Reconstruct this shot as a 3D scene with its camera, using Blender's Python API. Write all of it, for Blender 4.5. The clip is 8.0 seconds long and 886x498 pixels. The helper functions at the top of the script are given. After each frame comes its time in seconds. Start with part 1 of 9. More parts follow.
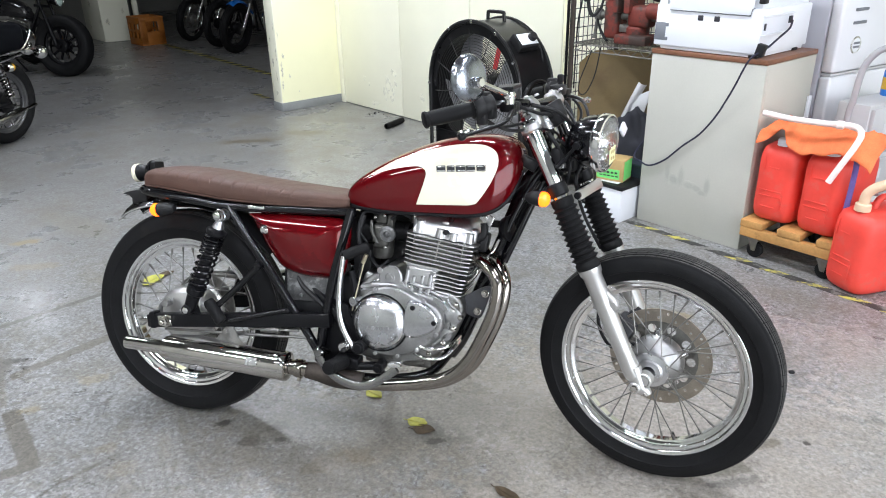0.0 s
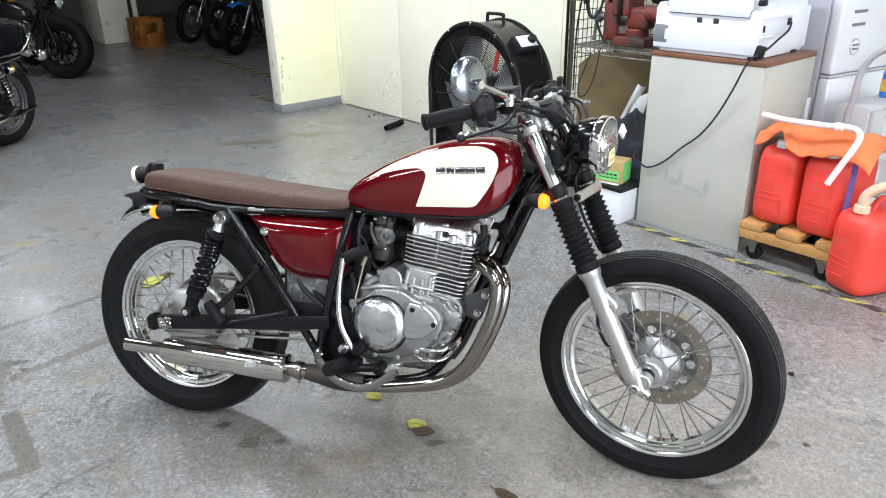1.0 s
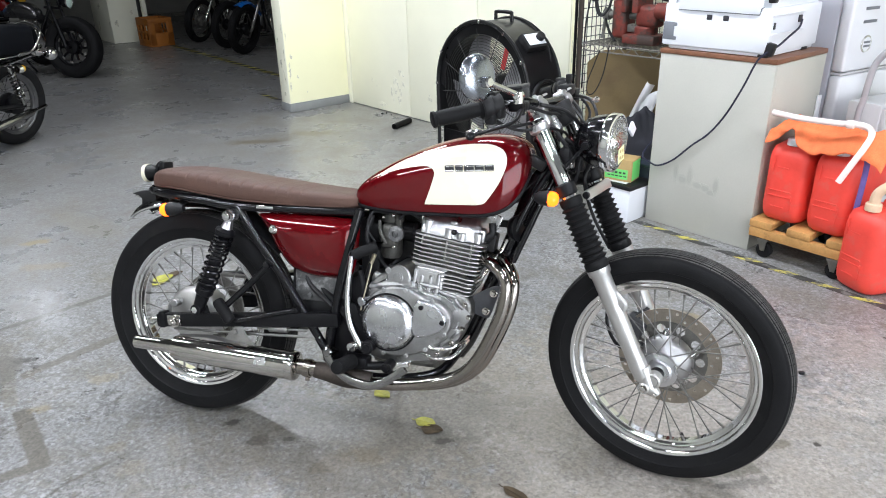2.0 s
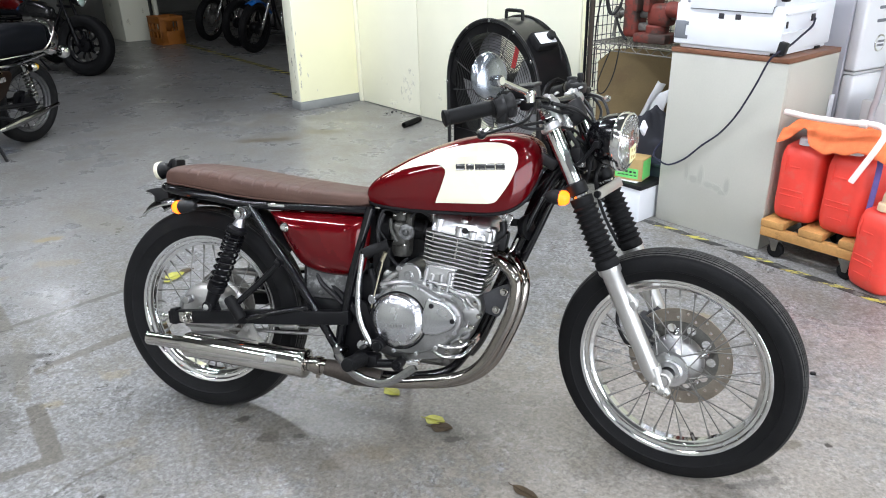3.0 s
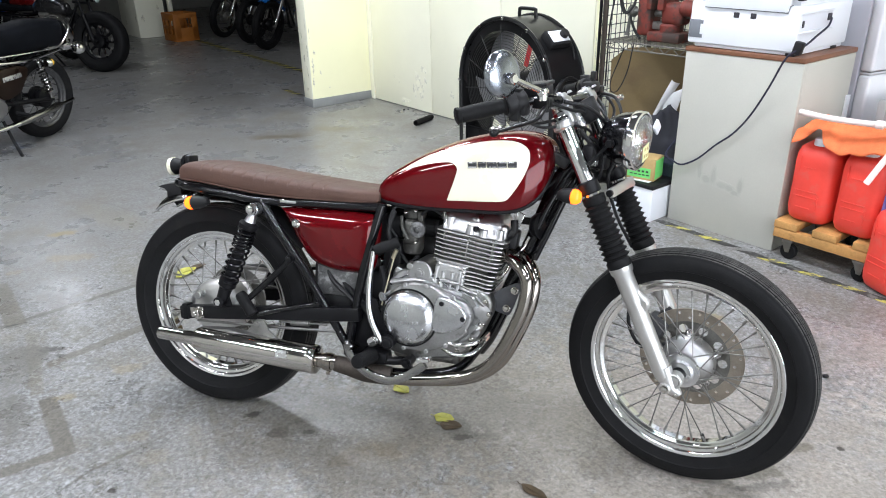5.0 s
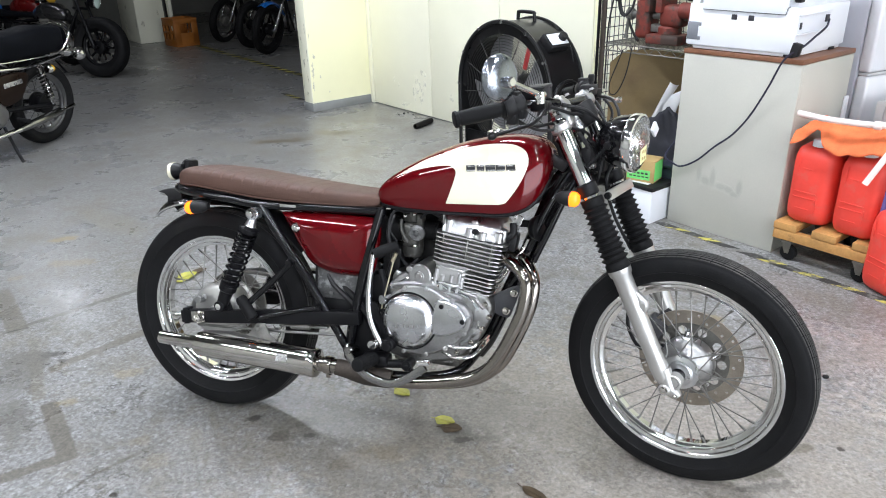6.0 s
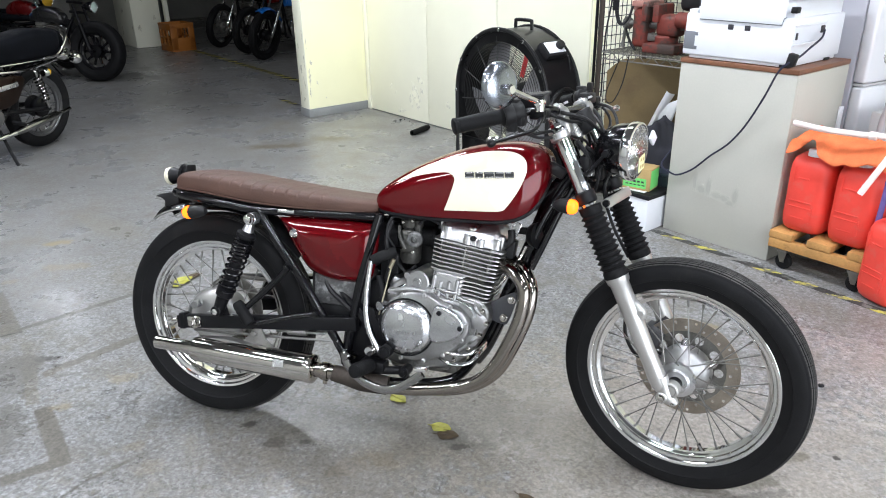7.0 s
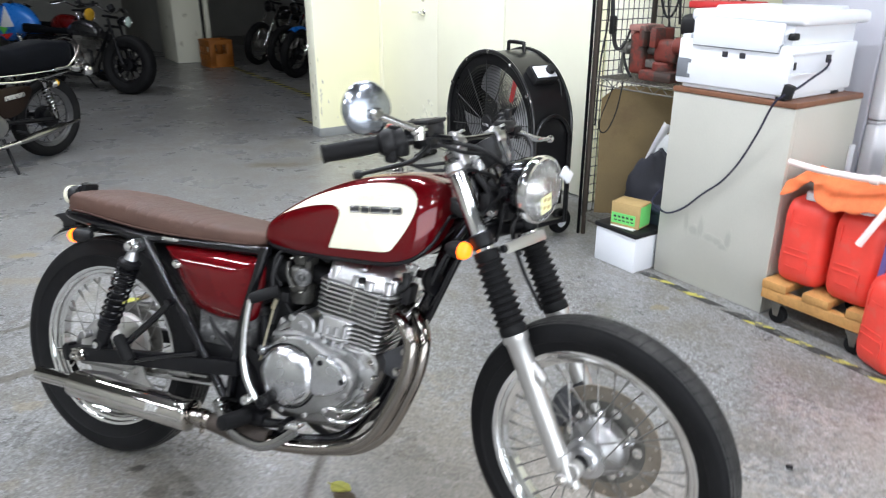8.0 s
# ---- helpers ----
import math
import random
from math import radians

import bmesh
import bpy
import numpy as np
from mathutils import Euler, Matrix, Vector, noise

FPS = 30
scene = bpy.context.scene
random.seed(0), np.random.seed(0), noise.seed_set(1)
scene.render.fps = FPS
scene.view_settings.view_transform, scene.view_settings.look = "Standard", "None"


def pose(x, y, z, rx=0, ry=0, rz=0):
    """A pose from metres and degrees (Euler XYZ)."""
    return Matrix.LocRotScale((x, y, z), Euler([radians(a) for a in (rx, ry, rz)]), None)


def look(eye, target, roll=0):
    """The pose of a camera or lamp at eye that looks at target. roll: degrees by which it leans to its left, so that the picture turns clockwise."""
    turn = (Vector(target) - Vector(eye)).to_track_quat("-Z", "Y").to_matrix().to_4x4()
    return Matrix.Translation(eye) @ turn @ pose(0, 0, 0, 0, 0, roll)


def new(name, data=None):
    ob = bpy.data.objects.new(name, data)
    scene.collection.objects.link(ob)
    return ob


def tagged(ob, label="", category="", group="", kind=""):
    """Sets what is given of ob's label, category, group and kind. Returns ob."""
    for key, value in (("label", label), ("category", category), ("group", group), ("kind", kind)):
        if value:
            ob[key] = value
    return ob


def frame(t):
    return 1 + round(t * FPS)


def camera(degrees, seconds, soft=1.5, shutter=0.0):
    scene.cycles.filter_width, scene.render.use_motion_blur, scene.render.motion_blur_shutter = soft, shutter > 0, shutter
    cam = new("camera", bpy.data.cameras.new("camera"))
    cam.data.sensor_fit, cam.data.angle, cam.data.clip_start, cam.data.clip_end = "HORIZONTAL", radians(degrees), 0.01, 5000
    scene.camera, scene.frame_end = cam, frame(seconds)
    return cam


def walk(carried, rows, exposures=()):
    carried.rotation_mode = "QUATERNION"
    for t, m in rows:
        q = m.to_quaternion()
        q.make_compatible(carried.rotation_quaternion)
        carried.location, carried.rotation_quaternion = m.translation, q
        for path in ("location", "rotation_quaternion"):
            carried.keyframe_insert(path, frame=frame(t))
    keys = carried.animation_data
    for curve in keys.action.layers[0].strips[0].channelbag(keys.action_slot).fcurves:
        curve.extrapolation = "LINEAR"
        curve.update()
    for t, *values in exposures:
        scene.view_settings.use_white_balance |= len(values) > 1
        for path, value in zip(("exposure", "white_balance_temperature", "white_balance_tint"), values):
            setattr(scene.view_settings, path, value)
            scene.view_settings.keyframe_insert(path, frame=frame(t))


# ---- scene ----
cam = camera(64.5, 8.0, 1.0, 0.4)
PATH = [
    (0, (1.316, -1.63, 1.368), (0.817, 0.132, 0.565), -1.2),
    (0.5, (1.318, -1.631, 1.37), (0.824, 0.134, 0.568), -1.2),
    (1, (1.316, -1.632, 1.37), (0.818, 0.132, 0.571), -1.2),
    (1.5, (1.314, -1.63, 1.366), (0.807, 0.131, 0.566), -1.3),
    (3, (1.309, -1.636, 1.367), (0.767, 0.113, 0.563), -1.5),
    (3.5, (1.305, -1.629, 1.364), (0.755, 0.116, 0.556), -1.3),
    (4, (1.306, -1.63, 1.365), (0.749, 0.111, 0.553), -1.1),
    (4.5, (1.305, -1.633, 1.365), (0.741, 0.106, 0.555), -1.1),
    (6, (1.314, -1.64, 1.368), (0.74, 0.101, 0.568), -1.7),
    (6.5, (1.31, -1.642, 1.369), (0.744, 0.107, 0.581), -1.5),
    (7, (1.305, -1.643, 1.368), (0.744, 0.11, 0.585), -1.1),
    (7.5, (1.336, -1.589, 1.359), (0.768, 0.162, 0.579), -0.8),
    (7.6, (1.374, -1.552, 1.354), (0.797, 0.198, 0.577), -0.9),
    (7.7, (1.429, -1.494, 1.343), (0.831, 0.252, 0.571), -1.1),
    (7.8, (1.487, -1.430, 1.333), (0.857, 0.311, 0.574), -1.1),
    (7.9, (1.545, -1.365, 1.327), (0.882, 0.373, 0.590), -0.5),
    (8, (1.605, -1.295, 1.326), (0.899, 0.431, 0.602), -0.1),
]
walk(cam, [(t, look(eye, target, roll)) for t, eye, target, roll in PATH])
scene.view_settings.exposure = -0.15

# ---- room axes: u runs along the door wall, v away from the entrance ----
ROOM = pose(1.832, 1.673, 0, 0, 0, -34.2)


def at_room(u, v, z=0.0, turn=0.0):
    """World pose of a thing that stands in room coordinates."""
    return ROOM @ pose(u, v, z, 0, 0, turn)


# ---- world and lights ----
world = bpy.data.worlds.new("world")
scene.world = world
world.use_nodes = True
sky = world.node_tree.nodes.new("ShaderNodeTexSky")
sky.sky_type, sky.sun_disc = "NISHITA", False
sky.sun_elevation, sky.sun_rotation = radians(40), radians(150)
back = world.node_tree.nodes["Background"]
world.node_tree.links.new(sky.outputs["Color"], back.inputs["Color"])
back.inputs["Strength"].default_value = 0.12


def area_lamp(name, m, sx, sy, watts, colour):
    data = bpy.data.lights.new(name, "AREA")
    data.shape, data.size, data.size_y, data.energy, data.color = "RECTANGLE", sx, sy, watts, colour
    ob = new(name, data)
    ob.matrix_world = m
    return ob


# daylight that enters by the wide entrance in the side wall
area_lamp("entrance_daylight", ROOM @ Matrix.Translation((5.99, -2.0, 1.38)) @ pose(0, 0, 0, 90, 0, 90), 6.4, 2.6, 290, (0.875, 0.93, 1.02))
# fluorescent fittings under the ceiling: u, v, watts; unseen, some added to brighten nearby areas
TUBES = [(-2.2, -2.2, 42), (-3.2, -3.4, 36), (-0.9, -1.0, 60), (1.4, -1.0, 52), (-3.2, -1.0, 58), (3.7, -1.0, 50), (-0.9, -3.4, 35), (1.4, -3.4, 58), (3.7, -3.4, 52), (1.4, -5.2, 50), (-0.9, -5.2, 40), (-7.6, -2.0, 23), (-7.4, 3.4, 9)]
for u, v, watts in TUBES:
    area_lamp("tube_fill_light", at_room(u, v, 2.93), 1.2, 0.12, watts, (0.86, 0.915, 1.02))


# ---- materials ----
def material(name):
    m = bpy.data.materials.new(name)
    m.use_nodes = True
    return m, m.node_tree, m.node_tree.nodes["Principled BSDF"]


def noise_node(tree, scale, detail=4.0, rough=0.55, source="Object"):
    co = tree.nodes.new("ShaderNodeTexCoord")
    n = tree.nodes.new("ShaderNodeTexNoise")
    n.inputs["Scale"].default_value, n.inputs["Detail"].default_value, n.inputs["Roughness"].default_value = scale, detail, rough
    tree.links.new(co.outputs[source], n.inputs["Vector"])
    return n


def ramp_node(tree, source, stops):
    r = tree.nodes.new("ShaderNodeValToRGB")
    while len(r.color_ramp.elements) < len(stops):
        r.color_ramp.elements.new(0.5)
    for e, (p, c) in zip(r.color_ramp.elements, stops):
        e.position, e.color = p, (*c, 1)
    tree.links.new(source, r.inputs["Fac"])
    return r


def tint(c, k):
    return tuple(min(1.0, max(0.0, x * k)) for x in c)


def surface(name, base, rough=0.5, metal=0.0, var=0.12, scale=9.0, bump=0.1, bump_scale=120.0, coat=0.0, wear=None, wear_scale=6.0, wear_at=0.62, spec=0.5, rvar=0.12):
    """Paint, metal, rubber and the like: base colour varied at two scales, roughness that follows dirt, a fine relief and patches of wear."""
    m, tree, bsdf = material(name)
    big, fine = noise_node(tree, scale, 5), noise_node(tree, bump_scale, 3)
    col = ramp_node(tree, big.outputs["Fac"], [(0.3, tint(base, 1 - var)), (0.7, tint(base, 1 + var))])
    out = col.outputs["Color"]
    mix = tree.nodes.new("ShaderNodeMixRGB")
    mix.blend_type = "OVERLAY"
    mix.inputs["Fac"].default_value = var
    tree.links.new(out, mix.inputs["Color1"])
    tree.links.new(fine.outputs["Fac"], mix.inputs["Color2"])
    out = mix.outputs["Color"]
    if wear:
        patch = noise_node(tree, wear_scale, 8, 0.65)
        mask = ramp_node(tree, patch.outputs["Fac"], [(wear_at, (0, 0, 0)), (wear_at + 0.1, (1, 1, 1))])
        worn = tree.nodes.new("ShaderNodeMixRGB")
        tree.links.new(mask.outputs["Color"], worn.inputs["Fac"])
        tree.links.new(out, worn.inputs["Color1"])
        worn.inputs["Color2"].default_value = (*wear, 1)
        out = worn.outputs["Color"]
    tree.links.new(out, bsdf.inputs["Base Color"])
    rr = tree.nodes.new("ShaderNodeMapRange")
    rr.inputs["To Min"].default_value, rr.inputs["To Max"].default_value = max(0.02, rough - rvar * rough), min(1, rough + rvar)
    rr.inputs["From Min"].default_value, rr.inputs["From Max"].default_value = 0.3, 0.7
    tree.links.new(big.outputs["Fac"], rr.inputs["Value"])
    tree.links.new(rr.outputs["Result"], bsdf.inputs["Roughness"])
    bsdf.inputs["Metallic"].default_value = metal
    bsdf.inputs["Coat Weight"].default_value = coat
    bsdf.inputs["Coat Roughness"].default_value = 0.04
    bsdf.inputs["Specular IOR Level"].default_value = spec
    if bump:
        b = tree.nodes.new("ShaderNodeBump")
        b.inputs["Strength"].default_value, b.inputs["Distance"].default_value = bump, 0.002
        tree.links.new(fine.outputs["Fac"], b.inputs["Height"])
        tree.links.new(b.outputs["Normal"], bsdf.inputs["Normal"])
    return m


def glowing(name, colour, strength, rough=0.2):
    m, tree, bsdf = material(name)
    bsdf.inputs["Base Color"].default_value = (*colour, 1)
    bsdf.inputs["Emission Color"].default_value = (*colour, 1)
    bsdf.inputs["Emission Strength"].default_value = strength
    bsdf.inputs["Roughness"].default_value = rough
    return m


def clear_glass(name, colour=(1, 1, 1), rough=0.02):
    m, tree, bsdf = material(name)
    bsdf.inputs["Base Color"].default_value = (*colour, 1)
    bsdf.inputs["Transmission Weight"].default_value = 1.0
    bsdf.inputs["Roughness"].default_value = rough
    bsdf.inputs["IOR"].default_value = 1.45
    return m


MAROON = surface("maroon_paint", (0.098, 0.0016, 0.0036), 0.25, 0.25, 0.08, 5, 0.0, 300, coat=0.85, spec=0.0)
CREAM = surface("cream_paint", (0.78, 0.74, 0.58), 0.2, 0, 0.03, 4, 0.0, 300, coat=0.8)
BLACK_GLOSS = surface("black_gloss_paint", (0.004, 0.004, 0.005), 0.12, 0, 0.2, 12, 0.02, 200, coat=0.3, spec=0.25)
BLACK_SATIN = surface("black_satin_paint", (0.005, 0.005, 0.006), 0.34, 0, 0.25, 14, 0.06, 240, spec=0.22)
BLACK_PLASTIC = surface("black_plastic", (0.010, 0.010, 0.011), 0.45, 0, 0.2, 20, 0.12, 300, spec=0.3)
RUBBER = surface("tyre_rubber", (0.0082, 0.0082, 0.0088), 0.56, 0, 0.25, 16, 0.25, 260, wear=(0.013, 0.0125, 0.012), wear_scale=11, wear_at=0.58, spec=0.13)
TREAD_RUBBER = surface("worn_tread_rubber", (0.046, 0.045, 0.044), 0.6, 0, 0.3, 18, 0.3, 220, wear=(0.075, 0.073, 0.070), wear_scale=14, wear_at=0.52, spec=0.15)
GRIP_RUBBER = surface("grip_rubber", (0.0065, 0.0065, 0.007), 0.6, 0, 0.2, 30, 0.4, 420, spec=0.16)
CHROME = surface("chrome", (0.74, 0.74, 0.735), 0.035, 1.0, 0.05, 18, 0.0, 150, rvar=0.05)
WORN_CHROME = surface("worn_chrome", (0.34, 0.365, 0.40), 0.17, 1.0, 0.12, 22, 0.04, 150, rvar=0.15)
BOX_GREY = surface("grimy_grey_casing", (0.085, 0.085, 0.085), 0.5, 0.3, 0.45, 22, 0.2, 200, wear=(0.27, 0.27, 0.27), wear_scale=22, wear_at=0.53)
STEEL = surface("polished_stainless", (0.56, 0.54, 0.51), 0.05, 1.0, 0.08, 12, 0.0, 200, rvar=0.05)
HEADER = surface("heat_tinted_chrome", (0.28, 0.255, 0.23), 0.045, 1.0, 0.14, 9, 0.0, 150, rvar=0.06)
ALU = surface("cast_aluminium", (0.43, 0.43, 0.43), 0.36, 1.0, 0.12, 14, 0.12, 260, wear=(0.20, 0.195, 0.185), wear_scale=15, wear_at=0.60)
ALU_POLISHED = surface("polished_aluminium", (0.58, 0.585, 0.60), 0.20, 1.0, 0.05, 10, 0.0, 300)
ALU_SLIDER = surface("clear_coated_aluminium", (0.53, 0.525, 0.51), 0.36, 0.85, 0.08, 10, 0.05, 300, coat=0.3)
# grimy castings; also the shade between the cooling fins, as a darker colour
ALU_DIRT_SHADE = surface("grimy_shaded_aluminium", (0.20, 0.195, 0.18), 0.5, 0.7, 0.3, 16, 0.3, 200, wear=(0.08, 0.075, 0.065), wear_scale=14, wear_at=0.55)
DISC_STEEL = surface("brake_disc_steel", (0.36, 0.32, 0.27), 0.38, 0.9, 0.18, 26, 0.05, 300, wear=(0.20, 0.15, 0.11), wear_scale=20, wear_at=0.62)
SPOKE_STEEL = surface("spoke_steel", (0.26, 0.255, 0.245), 0.35, 0.9, 0.2, 40, 0.0, 300)
SEAT_VINYL = surface("brown_seat_vinyl", (0.080, 0.043, 0.032), 0.56, 0, 0.16, 10, 0.4, 420, wear=(0.100, 0.058, 0.044), wear_scale=6, wear_at=0.58, spec=0.3)
RUST_PIPE = surface("scorched_pipe", (0.055, 0.045, 0.038), 0.55, 0.6, 0.3, 18, 0.2, 150)
WHITE_PLASTIC = surface("white_plastic", (0.74, 0.76, 0.80), 0.4, 0, 0.03, 5, 0.05, 300)
AMBER_LIT = glowing("lit_amber_lens", (1.0, 0.135, 0.007), 4.2)
AMBER = surface("amber_lens", (0.85, 0.20, 0.02), 0.15, 0, 0.1, 30, 0.1, 120, coat=0.5)
RED_LENS = surface("red_lens", (0.5, 0.02, 0.015), 0.12, 0, 0.08, 30, 0.05, 150, coat=0.6)
MIRROR_GLASS = surface("mirror_glass", (0.9, 0.9, 0.9), 0.02, 1.0, 0.01, 5, 0, 100)
STICKER = surface("yellow_green_sticker", (0.78, 0.80, 0.42), 0.5, 0, 0.08, 40, 0.05, 200)
RED_SWITCH = surface("red_switch", (0.55, 0.03, 0.03), 0.4, 0, 0.05, 20, 0, 100)
BRASS = surface("zinc_plated", (0.55, 0.50, 0.36), 0.35, 0.9, 0.15, 30, 0.1, 200)
GREY_BADGE = surface("badge_silver", (0.62, 0.62, 0.62), 0.22, 0.9, 0.05, 30, 0.0, 200)
DARK_BADGE = surface("badge_black", (0.03, 0.03, 0.032), 0.3, 0, 0.1, 30, 0, 200)
ENGINE_GREY = surface("engine_grey_paint", (0.055, 0.056, 0.062), 0.42, 0.2, 0.15, 20, 0.1, 200)
CARB_GREY = surface("oily_dark_casting", (0.085, 0.083, 0.076), 0.45, 0.6, 0.35, 24, 0.3, 200, wear=(0.17, 0.165, 0.15), wear_scale=30, wear_at=0.56)
ALU_CASE = surface("oil_dulled_aluminium", (0.34, 0.34, 0.335), 0.38, 1.0, 0.16, 18, 0.12, 220, wear=(0.17, 0.165, 0.155), wear_scale=12, wear_at=0.56)
ALU_REFLECTOR = surface("lamp_reflector", (0.60, 0.60, 0.585), 0.10, 1.0, 0.03, 10, 0.15, 60)
STICKER_MARK = surface("orange_grey_ink", (0.42, 0.30, 0.12), 0.5, 0, 0.1, 30, 0.0, 200)
ALU_BRIGHT = surface("bright_cast_aluminium", (0.58, 0.58, 0.59), 0.28, 1.0, 0.06, 10, 0.15, 300)


def fluted_glass():
    m = clear_glass("fluted_lamp_glass", (1, 1, 1), 0.06)
    tree = m.node_tree
    co, wave, bump = tree.nodes.new("ShaderNodeTexCoord"), tree.nodes.new("ShaderNodeTexWave"), tree.nodes.new("ShaderNodeBump")
    wave.bands_direction = "Y"
    wave.inputs["Scale"].default_value, wave.inputs["Distortion"].default_value = 80, 0.3
    bump.inputs["Strength"].default_value, bump.inputs["Distance"].default_value = 0.35, 0.002
    tree.links.new(co.outputs["Object"], wave.inputs["Vector"])
    tree.links.new(wave.outputs["Fac"], bump.inputs["Height"])
    tree.links.new(bump.outputs["Normal"], tree.nodes["Principled BSDF"].inputs["Normal"])
    return m


FLUTED_GLASS = fluted_glass()
ALU_FIN = surface("cooling_fin_aluminium", (0.66, 0.66, 0.66), 0.30, 1.0, 0.12, 14, 0.15, 260, wear=(0.34, 0.335, 0.32), wear_scale=12, wear_at=0.56)
# chrome whose dark reflections are put into a lower base colour
FENDER_CHROME = surface("darkened_chrome", (0.30, 0.295, 0.29), 0.10, 1.0, 0.1, 12, 0.03, 150)


# ---- shapes: each gives (points, faces) ----
def smooth_path(pts, k=6):
    """A Catmull-Rom curve through pts."""
    p = [Vector(q) for q in pts]
    if len(p) < 3:
        return p
    ext = [2 * p[0] - p[1]] + p + [2 * p[-1] - p[-2]]
    out = []
    for i in range(1, len(ext) - 2):
        a, b, c, d = ext[i - 1:i + 3]
        for j in range(k):
            t = j / k
            out.append(0.5 * ((2 * b) + (c - a) * t + (2 * a - 5 * b + 4 * c - d) * t * t + (3 * b - a - 3 * c + d) * t ** 3))
    return out + [p[-1]]


def tube(pts, r, n=10, curve=0, flat=1.0):
    """A round bar along pts; r one radius or one a point; curve: steps between points of a smooth curve."""
    radii = list(r) if isinstance(r, (list, tuple)) else None
    p = smooth_path(pts, curve) if curve else [Vector(q) for q in pts]
    if radii and curve:
        m = len(radii) - 1
        radii = [radii[min(m, int(i / curve))] * (1 - (i / curve) % 1) + radii[min(m, int(i / curve) + 1)] * ((i / curve) % 1) for i in range(len(p))]
    radii = radii or [r] * len(p)
    verts, faces, side = [], [], None
    for i, q in enumerate(p):
        d = (p[min(i + 1, len(p) - 1)] - p[max(i - 1, 0)]).normalized()
        if side is None:
            side = d.orthogonal().normalized()
        side = (side - d * side.dot(d)).normalized()
        up = d.cross(side)
        for j in range(n):
            a = 2 * math.pi * j / n
            verts.append(q + radii[i] * (math.cos(a) * side + flat * math.sin(a) * up))
    for i in range(len(p) - 1):
        for j in range(n):
            faces.append((i * n + j, i * n + (j + 1) % n, (i + 1) * n + (j + 1) % n, (i + 1) * n + j))
    faces.append(tuple(reversed(range(n))))
    faces.append(tuple((len(p) - 1) * n + j for j in range(n)))
    return verts, faces


def lathe(profile, n=32, closed=False):
    """(radius, height) pairs turned round z; closed joins last and first."""
    verts, faces, m = [], [], len(profile)
    for i in range(n):
        a = 2 * math.pi * i / n
        for r, h in profile:
            verts.append(Vector((r * math.cos(a), r * math.sin(a), h)))
    for i in range(n):
        k = (i + 1) % n
        for j in range(m if closed else m - 1):
            l = (j + 1) % m
            faces.append((i * m + j, k * m + j, k * m + l, i * m + l))
    return verts, faces


def moved(geo, m):
    return [m @ Vector(v) for v in geo[0]], geo[1]


def joined(*geos):
    verts, faces = [], []
    for v, f in geos:
        k = len(verts)
        verts += list(v)
        faces += [tuple(i + k for i in g) for g in f]
    return verts, faces


def from_bm(bm):
    bm.verts.index_update()
    g = [v.co.copy() for v in bm.verts], [tuple(v.index for v in f.verts) for f in bm.faces]
    bm.free()
    return g


def block(c, s, bevel=0.004, seg=2, turn=(0, 0, 0)):
    """A box with rounded edges: centre, size, turn in degrees."""
    bm = bmesh.new()
    bmesh.ops.create_cube(bm, size=1, matrix=Matrix.Diagonal((*s, 1)))
    if bevel:
        bmesh.ops.bevel(bm, geom=bm.edges[:], offset=min(bevel, 0.45 * min(s)), segments=seg, profile=0.5, affect="EDGES")
    bmesh.ops.transform(bm, matrix=pose(*c, *turn), verts=bm.verts)
    return from_bm(bm)


def plate(outline, y0, y1, bevel=0.003, seg=2):
    """An outline in x, z, as a slab from y0 to y1, its rims rounded."""
    bm = bmesh.new()
    f = bm.faces.new([bm.verts.new((x, y0, z)) for x, z in outline])
    ext = bmesh.ops.extrude_face_region(bm, geom=[f])
    top = [e for e in ext["geom"] if isinstance(e, bmesh.types.BMVert)]
    bmesh.ops.translate(bm, verts=top, vec=(0, y1 - y0, 0))
    bmesh.ops.recalc_face_normals(bm, faces=bm.faces)
    if bevel:
        rims = [e for e in bm.edges if abs(e.verts[0].co.y - e.verts[1].co.y) < 1e-6]
        bmesh.ops.bevel(bm, geom=rims, offset=bevel, segments=seg, profile=0.5, affect="EDGES")
    return from_bm(bm)


def rounded(outline, k=4):
    """A closed smooth outline through 2D points."""
    p = [Vector((x, z, 0)) for x, z in outline]
    n, out = len(p), []
    for i in range(n):
        a, b, c, d = p[i - 1], p[i], p[(i + 1) % n], p[(i + 2) % n]
        for j in range(k):
            t = j / k
            q = 0.5 * ((2 * b) + (c - a) * t + (2 * a - 5 * b + 4 * c - d) * t * t + (3 * b - a - 3 * c + d) * t ** 3)
            out.append((q.x, q.y))
    return out


def loft(rings, closed_ring=True, caps=True):
    """A skin over rings of equal length."""
    n, verts, faces = len(rings[0]), [], []
    for r in rings:
        verts += [Vector(q) for q in r]
    for i in range(len(rings) - 1):
        for j in range(n if closed_ring else n - 1):
            k = (j + 1) % n
            faces.append((i * n + j, i * n + k, (i + 1) * n + k, (i + 1) * n + j))
    if caps and closed_ring:
        faces.append(tuple(reversed(range(n))))
        faces.append(tuple((len(rings) - 1) * n + j for j in range(n)))
    return verts, faces


def coil(a, b, r, wire, turns, n=6, steps=14):
    a, b = Vector(a), Vector(b)
    d = b - a
    m = Matrix.Translation(a) @ d.to_track_quat("Z", "Y").to_matrix().to_4x4()
    return tube([m @ Vector((r * math.cos(2 * math.pi * i / steps), r * math.sin(2 * math.pi * i / steps), d.length * i / (turns * steps))) for i in range(turns * steps + 1)], wire, n)


def along(a, b):
    """Pose whose z runs from a to b."""
    d = Vector(b) - Vector(a)
    return Matrix.Translation(a) @ d.to_track_quat("Z", "Y").to_matrix().to_4x4()


